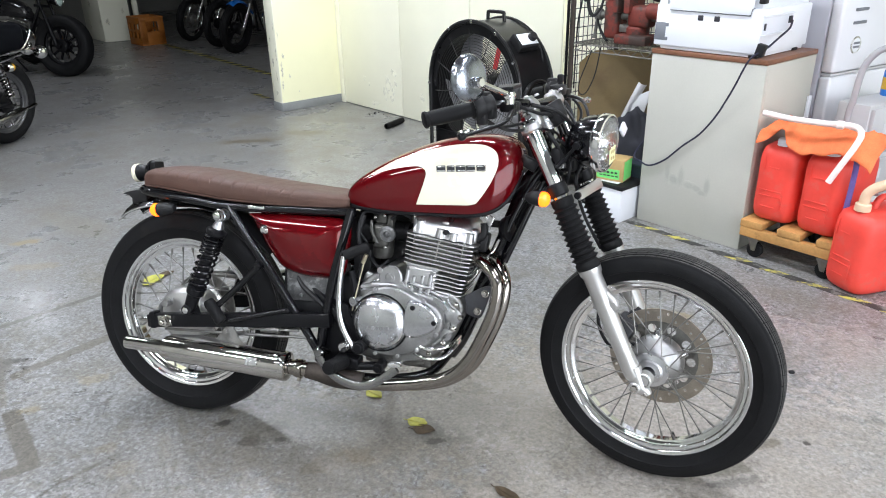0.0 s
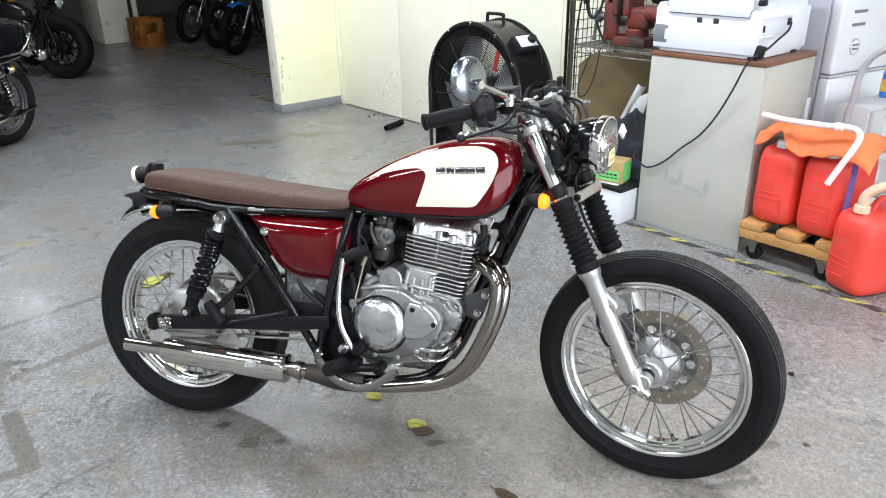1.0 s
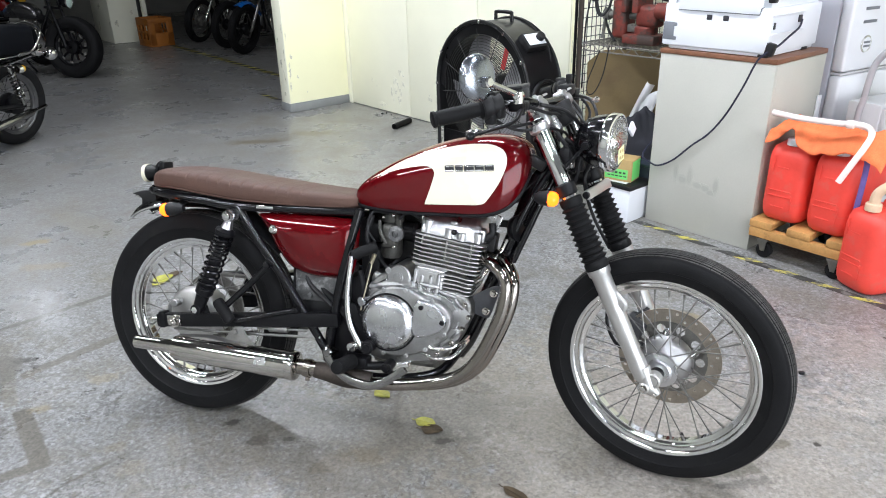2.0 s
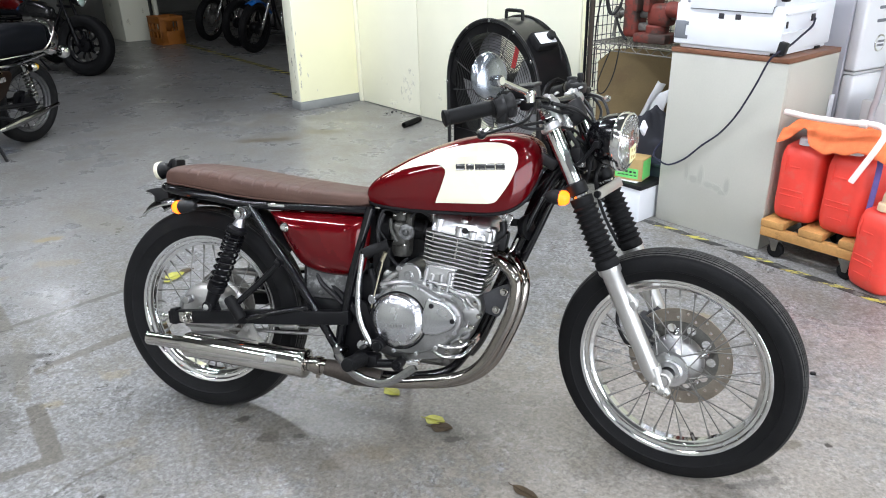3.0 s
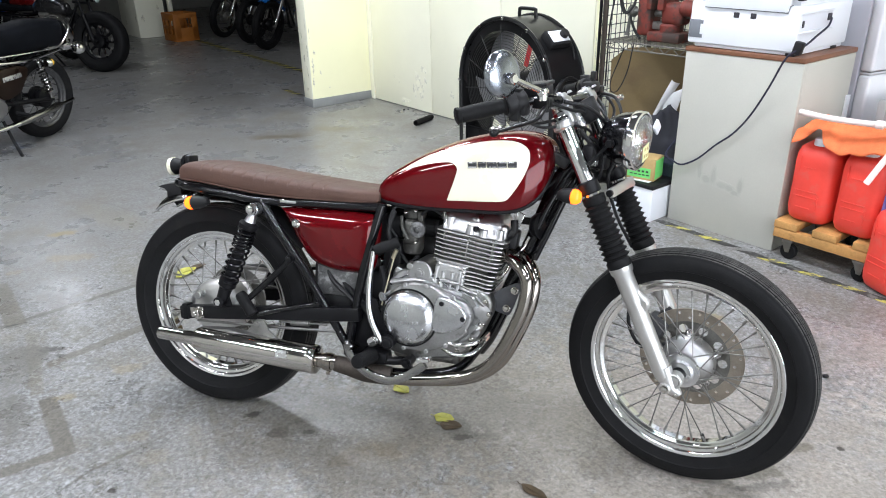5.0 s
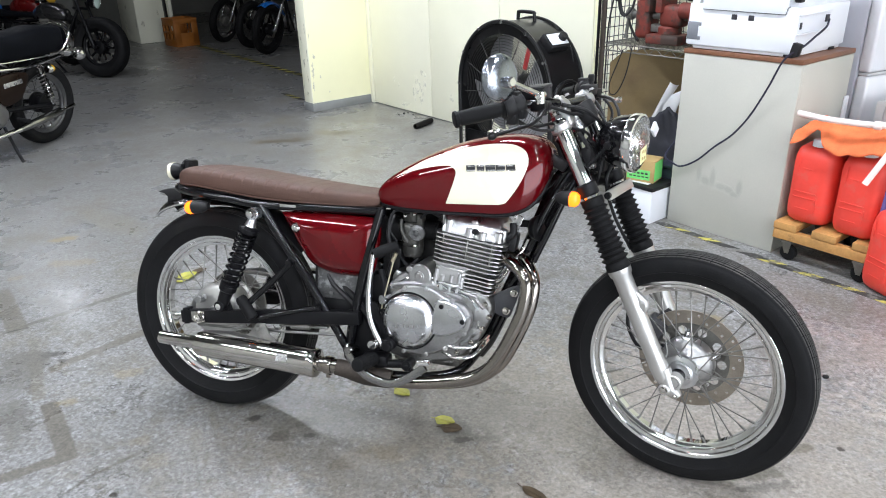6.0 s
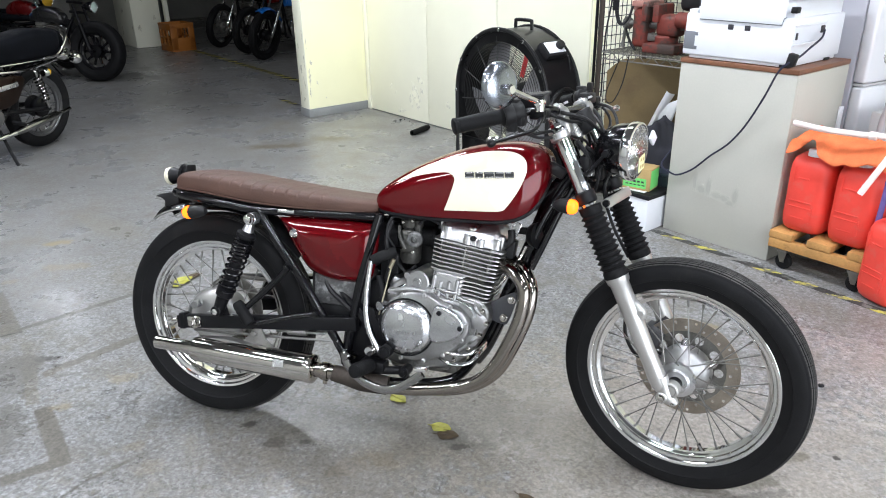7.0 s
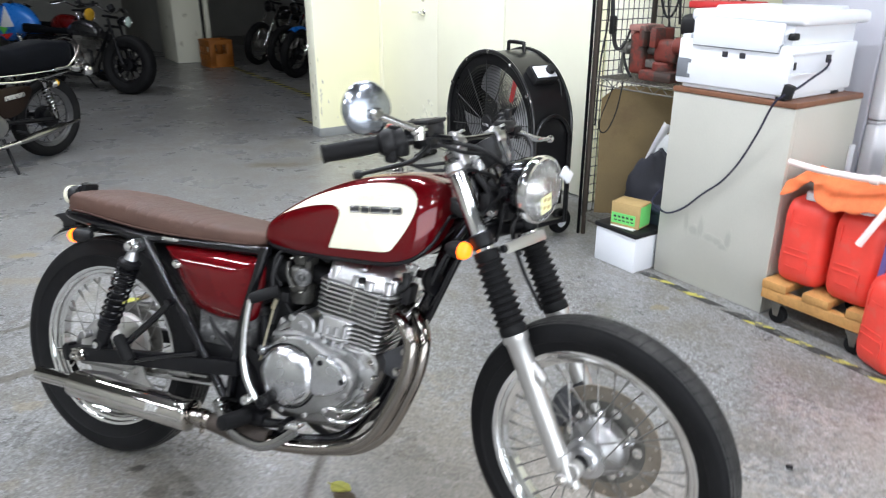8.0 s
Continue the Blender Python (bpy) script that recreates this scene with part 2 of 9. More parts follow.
def turned(profile, a, b, n=24, closed=False):
    """A lathe whose axis runs from a towards b (heights in metres from a)."""
    return moved(lathe(profile, n, closed), along(a, b))


def rod(a, b, r, n=12, edge=0.0015):
    h = (Vector(b) - Vector(a)).length
    e = min(edge, r * 0.4)
    return turned([(0.0, 0), (r - e, 0), (r, e), (r, h - e), (r - e, h), (0.0, h)], a, b, n)


def hexbolt(p, axis, r=0.007, h=0.006):
    p = Vector(p)
    return turned([(0.0, 0), (r * 1.25, 0), (r * 1.25, h * 0.2), (r, h * 0.2), (r, h * 0.9), (r * 0.85, h), (0.0, h)], p, p + Vector(axis), 6)


def mesh_of(name, geo, mat, crease=38):
    me = bpy.data.meshes.new(name)
    me.from_pydata([tuple(v) for v in geo[0]], [], geo[1])
    bm = bmesh.new()
    bm.from_mesh(me)
    bmesh.ops.remove_doubles(bm, verts=bm.verts, dist=1e-6)
    bmesh.ops.recalc_face_normals(bm, faces=bm.faces)
    bm.to_mesh(me)
    bm.free()
    me.polygons.foreach_set("use_smooth", [True] * len(me.polygons))
    me.set_sharp_from_angle(angle=radians(crease))
    me.materials.append(mat)
    return me


def part(name, geo, mat, parent, label="", m=None, crease=38):
    ob = new(name, mesh_of(name, geo, mat, crease))
    ob.parent = parent
    if m is not None:
        ob.matrix_basis = m
    return tagged(ob, label)


def again(ob, parent, m=None):
    """Another object on the same mesh."""
    o = new(ob.name.split(".")[0], ob.data)
    o.parent = parent
    if m is not None:
        o.matrix_basis = m
    return o


def thing(name, label, category, m, group="", kind=""):
    ob = new(name)
    ob.matrix_world = m
    ob.empty_display_size = 0.1
    return tagged(ob, label, category, group, kind)


def solid(name, geo, mat, label, category, m=None, group="", kind="", crease=38):
    ob = new(name, mesh_of(name, geo, mat, crease))
    if m is not None:
        ob.matrix_world = m
    return tagged(ob, label, category, group, kind)


def mirror_y(geo):
    return [Vector((v[0], -v[1], v[2])) for v in geo[0]], [tuple(reversed(f)) for f in geo[1]]


# ---- the room ----
def floor_material():
    m, tree, bsdf = material("worn_speckled_floor")
    nodes, links = tree.nodes, tree.links
    co = nodes.new("ShaderNodeTexCoord")

    def noise_at(scale, detail=4, rough=0.6):
        n = nodes.new("ShaderNodeTexNoise")
        n.inputs["Scale"].default_value, n.inputs["Detail"].default_value, n.inputs["Roughness"].default_value = scale, detail, rough
        links.new(co.outputs["Object"], n.inputs["Vector"])
        return n.outputs["Fac"]

    def calc(op, a, b=None, c=None):
        n = nodes.new("ShaderNodeMath")
        n.operation = op
        for i, x in enumerate((a, b, c)):
            if x is None:
                continue
            if isinstance(x, (int, float)):
                n.inputs[i].default_value = x
            else:
                links.new(x, n.inputs[i])
        return n.outputs[0]

    def blend(fac, a, b, how="MIX"):
        n = nodes.new("ShaderNodeMixRGB")
        n.blend_type = how
        for i, x in enumerate((fac, a, b)):
            if isinstance(x, (int, float)):
                n.inputs[i].default_value = x
            elif isinstance(x, tuple):
                n.inputs[i].default_value = (*x, 1)
            else:
                links.new(x, n.inputs[i])
        return n.outputs["Color"]

    def step(x, lo, hi):
        n = nodes.new("ShaderNodeMapRange")
        n.interpolation_type = "SMOOTHSTEP"
        links.new(x, n.inputs["Value"])
        n.inputs["From Min"].default_value, n.inputs["From Max"].default_value = lo, hi
        return n.outputs["Result"]

    sep = nodes.new("ShaderNodeSeparateXYZ")
    links.new(co.outputs["Object"], sep.inputs[0])
    X, Y = sep.outputs["X"], sep.outputs["Y"]
    wob = calc("MULTIPLY", calc("SUBTRACT", noise_at(3.5, 6, 0.65), 0.5), 1.0)

    wob2 = calc("SUBTRACT", noise_at(24, 5, 0.7), 0.5)

    # stone chips of the sheet flooring: small pale and dull strokes
    chips = nodes.new("ShaderNodeTexVoronoi")
    chips.inputs["Scale"].default_value = 105
    chip_warp = nodes.new("ShaderNodeMixRGB")
    chip_warp.blend_type = "ADD"
    chip_warp.inputs["Fac"].default_value = 0.018
    links.new(co.outputs["Object"], chip_warp.inputs["Color1"])
    warp_noise = nodes.new("ShaderNodeTexNoise")
    warp_noise.inputs["Scale"].default_value, warp_noise.inputs["Detail"].default_value = 55, 4
    links.new(co.outputs["Object"], warp_noise.inputs["Vector"])
    links.new(warp_noise.outputs["Color"], chip_warp.inputs["Color2"])
    links.new(chip_warp.outputs["Color"], chips.inputs["Vector"])
    chip_tone = nodes.new("ShaderNodeSeparateColor")
    links.new(chips.outputs["Color"], chip_tone.inputs[0])
    base = blend(chip_tone.outputs[0], (0.190, 0.189, 0.188), (0.262, 0.263, 0.266))
    base = blend(calc("MULTIPLY", step(noise_at(58, 7, 0.74), 0.42, 0.58), 0.75), (0.150, 0.148, 0.142), blend(0.55, base, (0.330, 0.333, 0.340)))
    base = blend(calc("MULTIPLY", step(chip_tone.outputs[1], 0.84, 0.88), 0.45), base, (0.36, 0.362, 0.37))
    base = blend(calc("MULTIPLY", step(chip_tone.outputs[2], 0.88, 0.91), 0.55), base, (0.135, 0.131, 0.122))
    # wear at several scales: pale worn clouds, grey dirt, brownish dust
    base = blend(calc("MULTIPLY", step(noise_at(9.0, 9, 0.74), 0.50, 0.66), 0.45), base, (0.315, 0.316, 0.320))
    base = blend(calc("MULTIPLY", step(noise_at(0.9, 6), 0.35, 0.75), 0.30), base, (0.172, 0.170, 0.163))
    base = blend(calc("MULTIPLY", step(noise_at(4.6, 11, 0.80), 0.47, 0.63), 0.58), base, (0.142, 0.135, 0.118))
    base = blend(calc("MULTIPLY", step(noise_at(17, 9, 0.78), 0.52, 0.62), 0.72), base, (0.125, 0.116, 0.096))
    base = blend(calc("MULTIPLY", step(noise_at(2.3, 11, 0.80), 0.48, 0.64), 0.42), base, (0.168, 0.152, 0.118))

    # specks of dirt that gather in patches
    base = blend(calc("MULTIPLY", calc("MULTIPLY", step(noise_at(75, 3, 0.6), 0.60, 0.67), step(noise_at(1.7, 5, 0.65), 0.42, 0.62)), 0.75), base, (0.085, 0.080, 0.068))
    base = blend(calc("MULTIPLY", step(noise_at(27, 7, 0.80), 0.56, 0.66), 0.62), base, (0.112, 0.107, 0.096))

    def floor_patch(x, y, rx, ry, turn, colour, amount):
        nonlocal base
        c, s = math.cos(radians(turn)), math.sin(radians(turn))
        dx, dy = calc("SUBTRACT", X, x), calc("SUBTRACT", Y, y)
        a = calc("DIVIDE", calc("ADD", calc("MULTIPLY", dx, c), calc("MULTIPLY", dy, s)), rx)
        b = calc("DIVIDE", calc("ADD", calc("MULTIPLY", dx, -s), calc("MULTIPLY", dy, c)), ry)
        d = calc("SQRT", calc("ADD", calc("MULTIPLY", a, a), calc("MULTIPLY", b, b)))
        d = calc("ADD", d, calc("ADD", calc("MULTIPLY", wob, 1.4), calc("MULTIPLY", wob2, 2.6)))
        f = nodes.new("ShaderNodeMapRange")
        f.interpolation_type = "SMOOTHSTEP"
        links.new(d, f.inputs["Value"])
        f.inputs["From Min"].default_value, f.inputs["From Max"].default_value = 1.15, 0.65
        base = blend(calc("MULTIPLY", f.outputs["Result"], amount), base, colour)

    def band(x0, y0, x1, y1, w, colour, amount):
        """A strip where old tape or glue has darkened the floor."""
        nonlocal base
        l = math.hypot(x1 - x0, y1 - y0)
        c, s = (x1 - x0) / l, (y1 - y0) / l
        dx, dy = calc("SUBTRACT", X, (x0 + x1) / 2), calc("SUBTRACT", Y, (y0 + y1) / 2)
        a = calc("ABSOLUTE", calc("ADD", calc("MULTIPLY", dx, c), calc("MULTIPLY", dy, s)))
        b = calc("ABSOLUTE", calc("ADD", calc("MULTIPLY", dx, -s), calc("MULTIPLY", dy, c)))
        b = calc("ADD", b, calc("ADD", calc("MULTIPLY", wob, 0.03), calc("MULTIPLY", wob2, 0.022)))
        fa = nodes.new("ShaderNodeMapRange")
        links.new(a, fa.inputs["Value"])
        fa.inputs["From Min"].default_value, fa.inputs["From Max"].default_value = l / 2 + 0.01, l / 2 - 0.01
        fb = nodes.new("ShaderNodeMapRange")
        links.new(b, fb.inputs["Value"])
        fb.inputs["From Min"].default_value, fb.inputs["From Max"].default_value = w / 2 + 0.004, w / 2 - 0.004
        base = blend(calc("MULTIPLY", calc("MULTIPLY", fa.outputs["Result"], fb.outputs["Result"]), amount), base, colour)

    GRIME_SHADE, OIL, TAN = (0.128, 0.121, 0.108), (0.04, 0.036, 0.03), (0.216, 0.18, 0.115)
    # remains of old floor tape: glue, dirt and cracks
    GLUE = (0.098, 0.092, 0.078)
    band(-1.075, 0.185, -0.837, 0.590, 0.030, GLUE, 0.85)
    band(-0.715, -0.045, -0.560, 0.285, 0.050, (0.118, 0.108, 0.088), 0.85)
    band(-0.660, -0.040, -0.545, 0.040, 0.014, GLUE, 0.6)
    band(-0.56, -0.200, -0.288, -0.400, 0.055, (0.112, 0.103, 0.086), 0.9)
    band(-0.275, -0.385, -0.52, -0.68, 0.046, (0.112, 0.103, 0.086), 0.9)
    band(-1.45, 0.42, -1.06, 0.15, 0.075, (0.118, 0.108, 0.088), 0.75)
    band(-1.10, 0.125, -1.045, 0.185, 0.010, (0.04, 0.04, 0.035), 0.9)
    band(-0.95, 0.12, -0.60, -0.20, 0.045, (0.145, 0.134, 0.108), 0.6)
    band(-2.2, 1.55, -0.4, 1.05, 0.012, (0.115, 0.112, 0.101), 0.45)
    band(-0.533, -0.205, -0.40, -0.135, 0.006, GLUE, 0.7)
    band(-0.122, -0.387, -0.02, -0.20, 0.006, GLUE, 0.6)
    band(0.700, 0.105, 0.840, -0.012, 0.010, (0.075, 0.068, 0.055), 0.8)
    band(-0.174, -0.523, -0.155, -0.448, 0.006, (0.09, 0.085, 0.07), 0.8)
    band(-0.160, -0.454, -0.097, -0.344, 0.006, (0.09, 0.085, 0.07), 0.8)
    band(0.70, 0.091, 0.835, -0.008, 0.016, (0.09, 0.085, 0.075), 0.75)
    band(0.83, -0.002, 0.993, -0.119, 0.010, (0.10, 0.097, 0.085), 0.7)
    band(-0.403, -0.089, -0.294, -0.024, 0.006, (0.11, 0.106, 0.09), 0.6)
    # broad warm pale patches at the front right, brown and dark ones elsewhere
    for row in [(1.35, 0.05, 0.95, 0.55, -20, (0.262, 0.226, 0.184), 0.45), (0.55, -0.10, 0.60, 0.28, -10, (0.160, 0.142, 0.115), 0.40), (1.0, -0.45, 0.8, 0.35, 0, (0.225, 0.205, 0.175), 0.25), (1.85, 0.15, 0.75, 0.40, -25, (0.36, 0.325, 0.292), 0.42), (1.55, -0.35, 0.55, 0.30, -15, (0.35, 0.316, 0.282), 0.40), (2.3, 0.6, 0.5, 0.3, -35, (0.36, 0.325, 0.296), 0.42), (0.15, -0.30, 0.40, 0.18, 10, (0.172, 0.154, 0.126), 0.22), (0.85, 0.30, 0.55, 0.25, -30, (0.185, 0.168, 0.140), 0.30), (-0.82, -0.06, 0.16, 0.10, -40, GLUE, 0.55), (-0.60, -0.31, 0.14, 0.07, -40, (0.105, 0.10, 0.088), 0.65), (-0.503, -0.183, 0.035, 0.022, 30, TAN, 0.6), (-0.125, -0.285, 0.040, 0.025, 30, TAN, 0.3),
                (-1.635, 0.983, 0.07, 0.03, 30, (0.235, 0.185, 0.09), 0.8), (-1.49, 0.532, 0.05, 0.025, 30, TAN, 0.55), (0.542, -0.187, 0.07, 0.04, 30, (0.15, 0.125, 0.092), 0.7), (0.623, -0.126, 0.05, 0.03, 10, (0.15, 0.125, 0.092), 0.6),
                (1.768, 0.212, 0.05, 0.022, 20, (0.15, 0.135, 0.105), 0.8), (1.651, 0.069, 0.10, 0.03, 25, (0.135, 0.125, 0.10), 0.8), (-0.037, -0.495, 0.014, 0.010, 0, OIL, 0.9), (-1.122, 0.454, 0.016, 0.007, 20, OIL, 0.85),
                (0.78, 0.03, 0.10, 0.05, -35, (0.11, 0.105, 0.092), 0.7), (0.157, -0.085, 0.030, 0.018, 40, OIL, 0.85), (0.278, -0.144, 0.042, 0.030, 30, (0.075, 0.066, 0.055), 0.85), (0.37, -0.118, 0.022, 0.012, 20, OIL, 0.85), (0.33, -0.06, 0.05, 0.02, 40, (0.10, 0.093, 0.08), 0.7)]:
        floor_patch(*row)
    # grime under the motorcycle also carries its soft shade, painted into the floor colour
    for row in [(-0.78, 0.05, 0.05, 0.022, 20, OIL, 0.85), (-0.72, 0.02, 0.03, 0.015, 0, OIL, 0.8), (-0.86, 0.0, 0.10, 0.06, 20, GRIME_SHADE, 0.6),
                
                (0.40, -0.05, 0.22, 0.10, 20, GRIME_SHADE, 0.35), (0.55, -0.22, 0.16, 0.07, -20, GRIME_SHADE, 0.4), (0.75, 0.12, 0.30, 0.16, 10, GRIME_SHADE, 0.4),
                (0.62, -0.52, 0.20, 0.05, 10, GRIME_SHADE, 0.5), (0.95, -0.35, 0.10, 0.05, 0, GRIME_SHADE, 0.5), (-0.02, -0.35, 0.05, 0.03, 20, TAN, 0.25),
                (-0.42, 0.02, 0.06, 0.035, 20, TAN, 0.5), (1.55, 0.95, 0.04, 0.03, 0, TAN, 0.9), (1.433, 1.574, 0.05, 0.035, 30, (0.20, 0.165, 0.09), 0.8), (-1.35, 0.75, 0.12, 0.04, 20, TAN, 0.6),
                (-1.54, 3.005, 0.22, 0.07, 25, (0.125, 0.108, 0.078), 0.9), (-1.23, 3.33, 0.20, 0.08, 12, (0.135, 0.118, 0.086), 0.85), (-0.928, 2.974, 0.035, 0.022, 20, (0.14, 0.12, 0.085), 0.8),
                (-1.087, 2.835, 0.06, 0.03, 30, (0.14, 0.122, 0.086), 0.8), (0.825, -0.012, 0.030, 0.016, 20, (0.05, 0.046, 0.038), 0.85), (-1.55, 1.25, 0.35, 0.10, -20, (0.18, 0.166, 0.13), 0.5),
                (-1.0, 1.6, 0.30, 0.06, -30, (0.18, 0.173, 0.144), 0.45), (1.88, 0.24, 0.014, 0.012, 0, OIL, 0.95), (1.66, 0.02, 0.09, 0.02, 25, GRIME_SHADE, 0.7),
                (1.30, -0.55, 0.30, 0.10, 15, GRIME_SHADE, 0.4), (1.75, 0.72, 0.16, 0.03, -30, GRIME_SHADE, 0.4), (0.2, 0.55, 0.5, 0.10, 25, GRIME_SHADE, 0.35),
                (-1.85, 2.7, 0.8, 0.25, -30, (0.173, 0.169, 0.158), 0.45), (-3.2, 4.4, 1.2, 0.5, -35, (0.122, 0.119, 0.112), 0.5)]:
        floor_patch(*row)
    grain = calc("ADD", calc("MULTIPLY", chip_tone.outputs[0], 0.30), calc("MULTIPLY", step(noise_at(85, 5, 0.7), 0.36, 0.64), 0.34))
    grain = calc("ADD", grain, 0.68)
    tone = nodes.new("ShaderNodeCombineColor")
    for k in range(3):
        links.new(grain, tone.inputs[k])
    base = blend(1.0, base, tone.outputs[0], "MULTIPLY")
    links.new(base, bsdf.inputs["Base Color"])
    r = nodes.new("ShaderNodeMapRange")
    links.new(noise_at(2.3, 6, 0.65), r.inputs["Value"])
    r.inputs["From Min"].default_value, r.inputs["From Max"].default_value = 0.3, 0.7
    r.inputs["To Min"].default_value, r.inputs["To Max"].default_value = 0.20, 0.42
    links.new(r.outputs["Result"], bsdf.inputs["Roughness"])
    bsdf.inputs["Specular IOR Level"].default_value = 0.45
    bump = nodes.new("ShaderNodeBump")
    bump.inputs["Strength"].default_value, bump.inputs["Distance"].default_value = 0.18, 0.002
    links.new(noise_at(38, 4), bump.inputs["Height"])
    links.new(bump.outputs["Normal"], bsdf.inputs["Normal"])
    return m


WALL_PAINT = surface("cream_wall_paint", (0.80, 0.795, 0.66), 0.6, 0, 0.03, 2.0, 0.1, 90, wear=(0.62, 0.61, 0.52), wear_scale=2.2, wear_at=0.66)
YELLOW_PAINT = surface("pale_yellow_wall_paint", (0.89, 0.87, 0.60), 0.6, 0, 0.03, 2.0, 0.1, 90)
DOOR_PAINT = surface("off_white_door_paint", (0.89, 0.88, 0.715), 0.5, 0, 0.03, 2.0, 0.06, 90)
GREY_SKIRT = surface("grey_skirting", (0.24, 0.25, 0.25), 0.45, 0, 0.12, 8, 0.05, 90)
CEIL = surface("grey_ceiling", (0.13, 0.13, 0.13), 0.8, 0, 0.05, 3, 0.1, 60)
DULL_WALL = surface("dull_back_wall", (0.38, 0.38, 0.35), 0.7, 0, 0.1, 2, 0.1, 60)
TAPE_Y = surface("yellow_floor_tape", (0.50, 0.45, 0.09), 0.55, 0, 0.15, 20, 0.1, 200, wear=(0.15, 0.14, 0.10), wear_scale=26, wear_at=0.47)
TAPE_K = surface("black_floor_tape", (0.035, 0.035, 0.033), 0.55, 0, 0.2, 20, 0.1, 200, wear=(0.15, 0.148, 0.138), wear_scale=22, wear_at=0.52)
SMUDGE = surface("grey_scuff", (0.70, 0.69, 0.57), 0.6, 0, 0.2, 30, 0.05, 90, wear=(0.88, 0.87, 0.71), wear_scale=38, wear_at=0.44)
SCRAPE = surface("bare_scrape", (0.50, 0.485, 0.40), 0.7, 0, 0.3, 40, 0.2, 90, wear=(0.80, 0.79, 0.60), wear_scale=55, wear_at=0.47)

H = 3.05
FLOOR = floor_material()
solid("floor", loft([[(-30, y, -0.06), (30, y, -0.06), (30, y, 0.0), (-30, y, 0.0)] for y in (-30, 30)]), FLOOR, "grey speckled sheet floor with oil stains and scuffs", "floor", kind="structure")


def room_block(name, u0, u1, v0, v1, z0, z1, mat, label, category="wall", bevel=0.004):
    return solid(name, block(((u0 + u1) / 2, (v0 + v1) / 2, (z0 + z1) / 2), (u1 - u0, v1 - v0, z1 - z0), bevel), mat, label, category, ROOM, kind="structure")


room_block("ceiling", -16, 9, -8, 7, H, H + 0.1, CEIL, "plain grey ceiling over the workshop", "ceiling")
# pier with its yellow return, and the door wall
PIER = room_block("wall_1", -4.41, -4.255, -0.08, 0.70, 0.0, H, DOOR_PAINT, "white painted pier beside the door wall", bevel=0.006)
room_block("wall_14", -4.2555, -4.252, -0.074, 0.535, 0.076, H, YELLOW_PAINT, "pale yellow painted return of the pier", bevel=0.0)
room_block("wall_2", -4.255, -1.17, 0.60, 0.75, 0.0, H, DOOR_PAINT, "off-white wall behind the panelled doors")
room_block("wall_11", -1.32, -1.17, 0.75, 2.6, 0.0, H, DOOR_PAINT, "off-white wall end beside the rack")
room_block("wall_12", -1.32, 6.15, 2.6, 2.75, 0.0, H, DOOR_PAINT, "off-white wall behind the refrigerator")
room_block("wall_3", 6.0, 6.15, 1.3, 2.6, 0.0, H, DULL_WALL, "plain grey side wall beside the entrance")
room_block("wall_13", 6.0, 6.15, -6.4, -5.3, 0.0, H, DULL_WALL, "plain grey side wall beside the entrance")
room_block("wall_4", -16, 6.15, -6.5, -6.35, 0.0, H, DULL_WALL, "plain grey rear wall of the workshop")
room_block("wall_5", 6.0, 6.15, -5.3, 1.3, 2.75, H, DULL_WALL, "lintel over the wide entrance")
room_block("wall_6", -16.1, -15.95, -6.5, 6.5, 0.0, H, DULL_WALL, "dim far wall behind the stored motorcycles")
room_block("wall_7", -16, -4.3, 6.0, 6.15, 0.0, H, DULL_WALL, "dim back wall of the storage bay")
room_block("wall_8", -4.30, -4.15, 0.75, 6.15, 0.0, H, DULL_WALL, "dim side wall of the storage bay")
PILLAR = room_block("wall_9", -11.75, -10.80, 0.36, 0.95, 0.0, H, WALL_PAINT, "white painted pillar at the edge of the bay", bevel=0.01)
room_block("wall_10", -16, -11.75, 0.55, 0.70, 0.0, H, DULL_WALL, "dim wall running behind the stored motorcycles")
room_block("pillar_strip", -10.80, -10.72, 0.80, 0.86, 0.0, 2.6, BLACK_PLASTIC, "dark post standing against the pillar", "post")
room_block("pillar_jamb", -10.62, -10.54, 0.80, 0.86, 0.0, 2.6, WALL_PAINT, "white post standing beside the pillar", "post")
# grey skirting along pier
room_block("baseboard", -4.413, -4.250, -0.085, -0.075, 0.0, 0.075, GREY_SKIRT, "grey skirting at the foot of the pier", "baseboard", 0.002)
room_block("baseboard", -4.254, -4.246, -0.075, 0.535, 0.0, 0.075, GREY_SKIRT, "grey skirting at the foot of the yellow wall", "baseboard", 0.002)


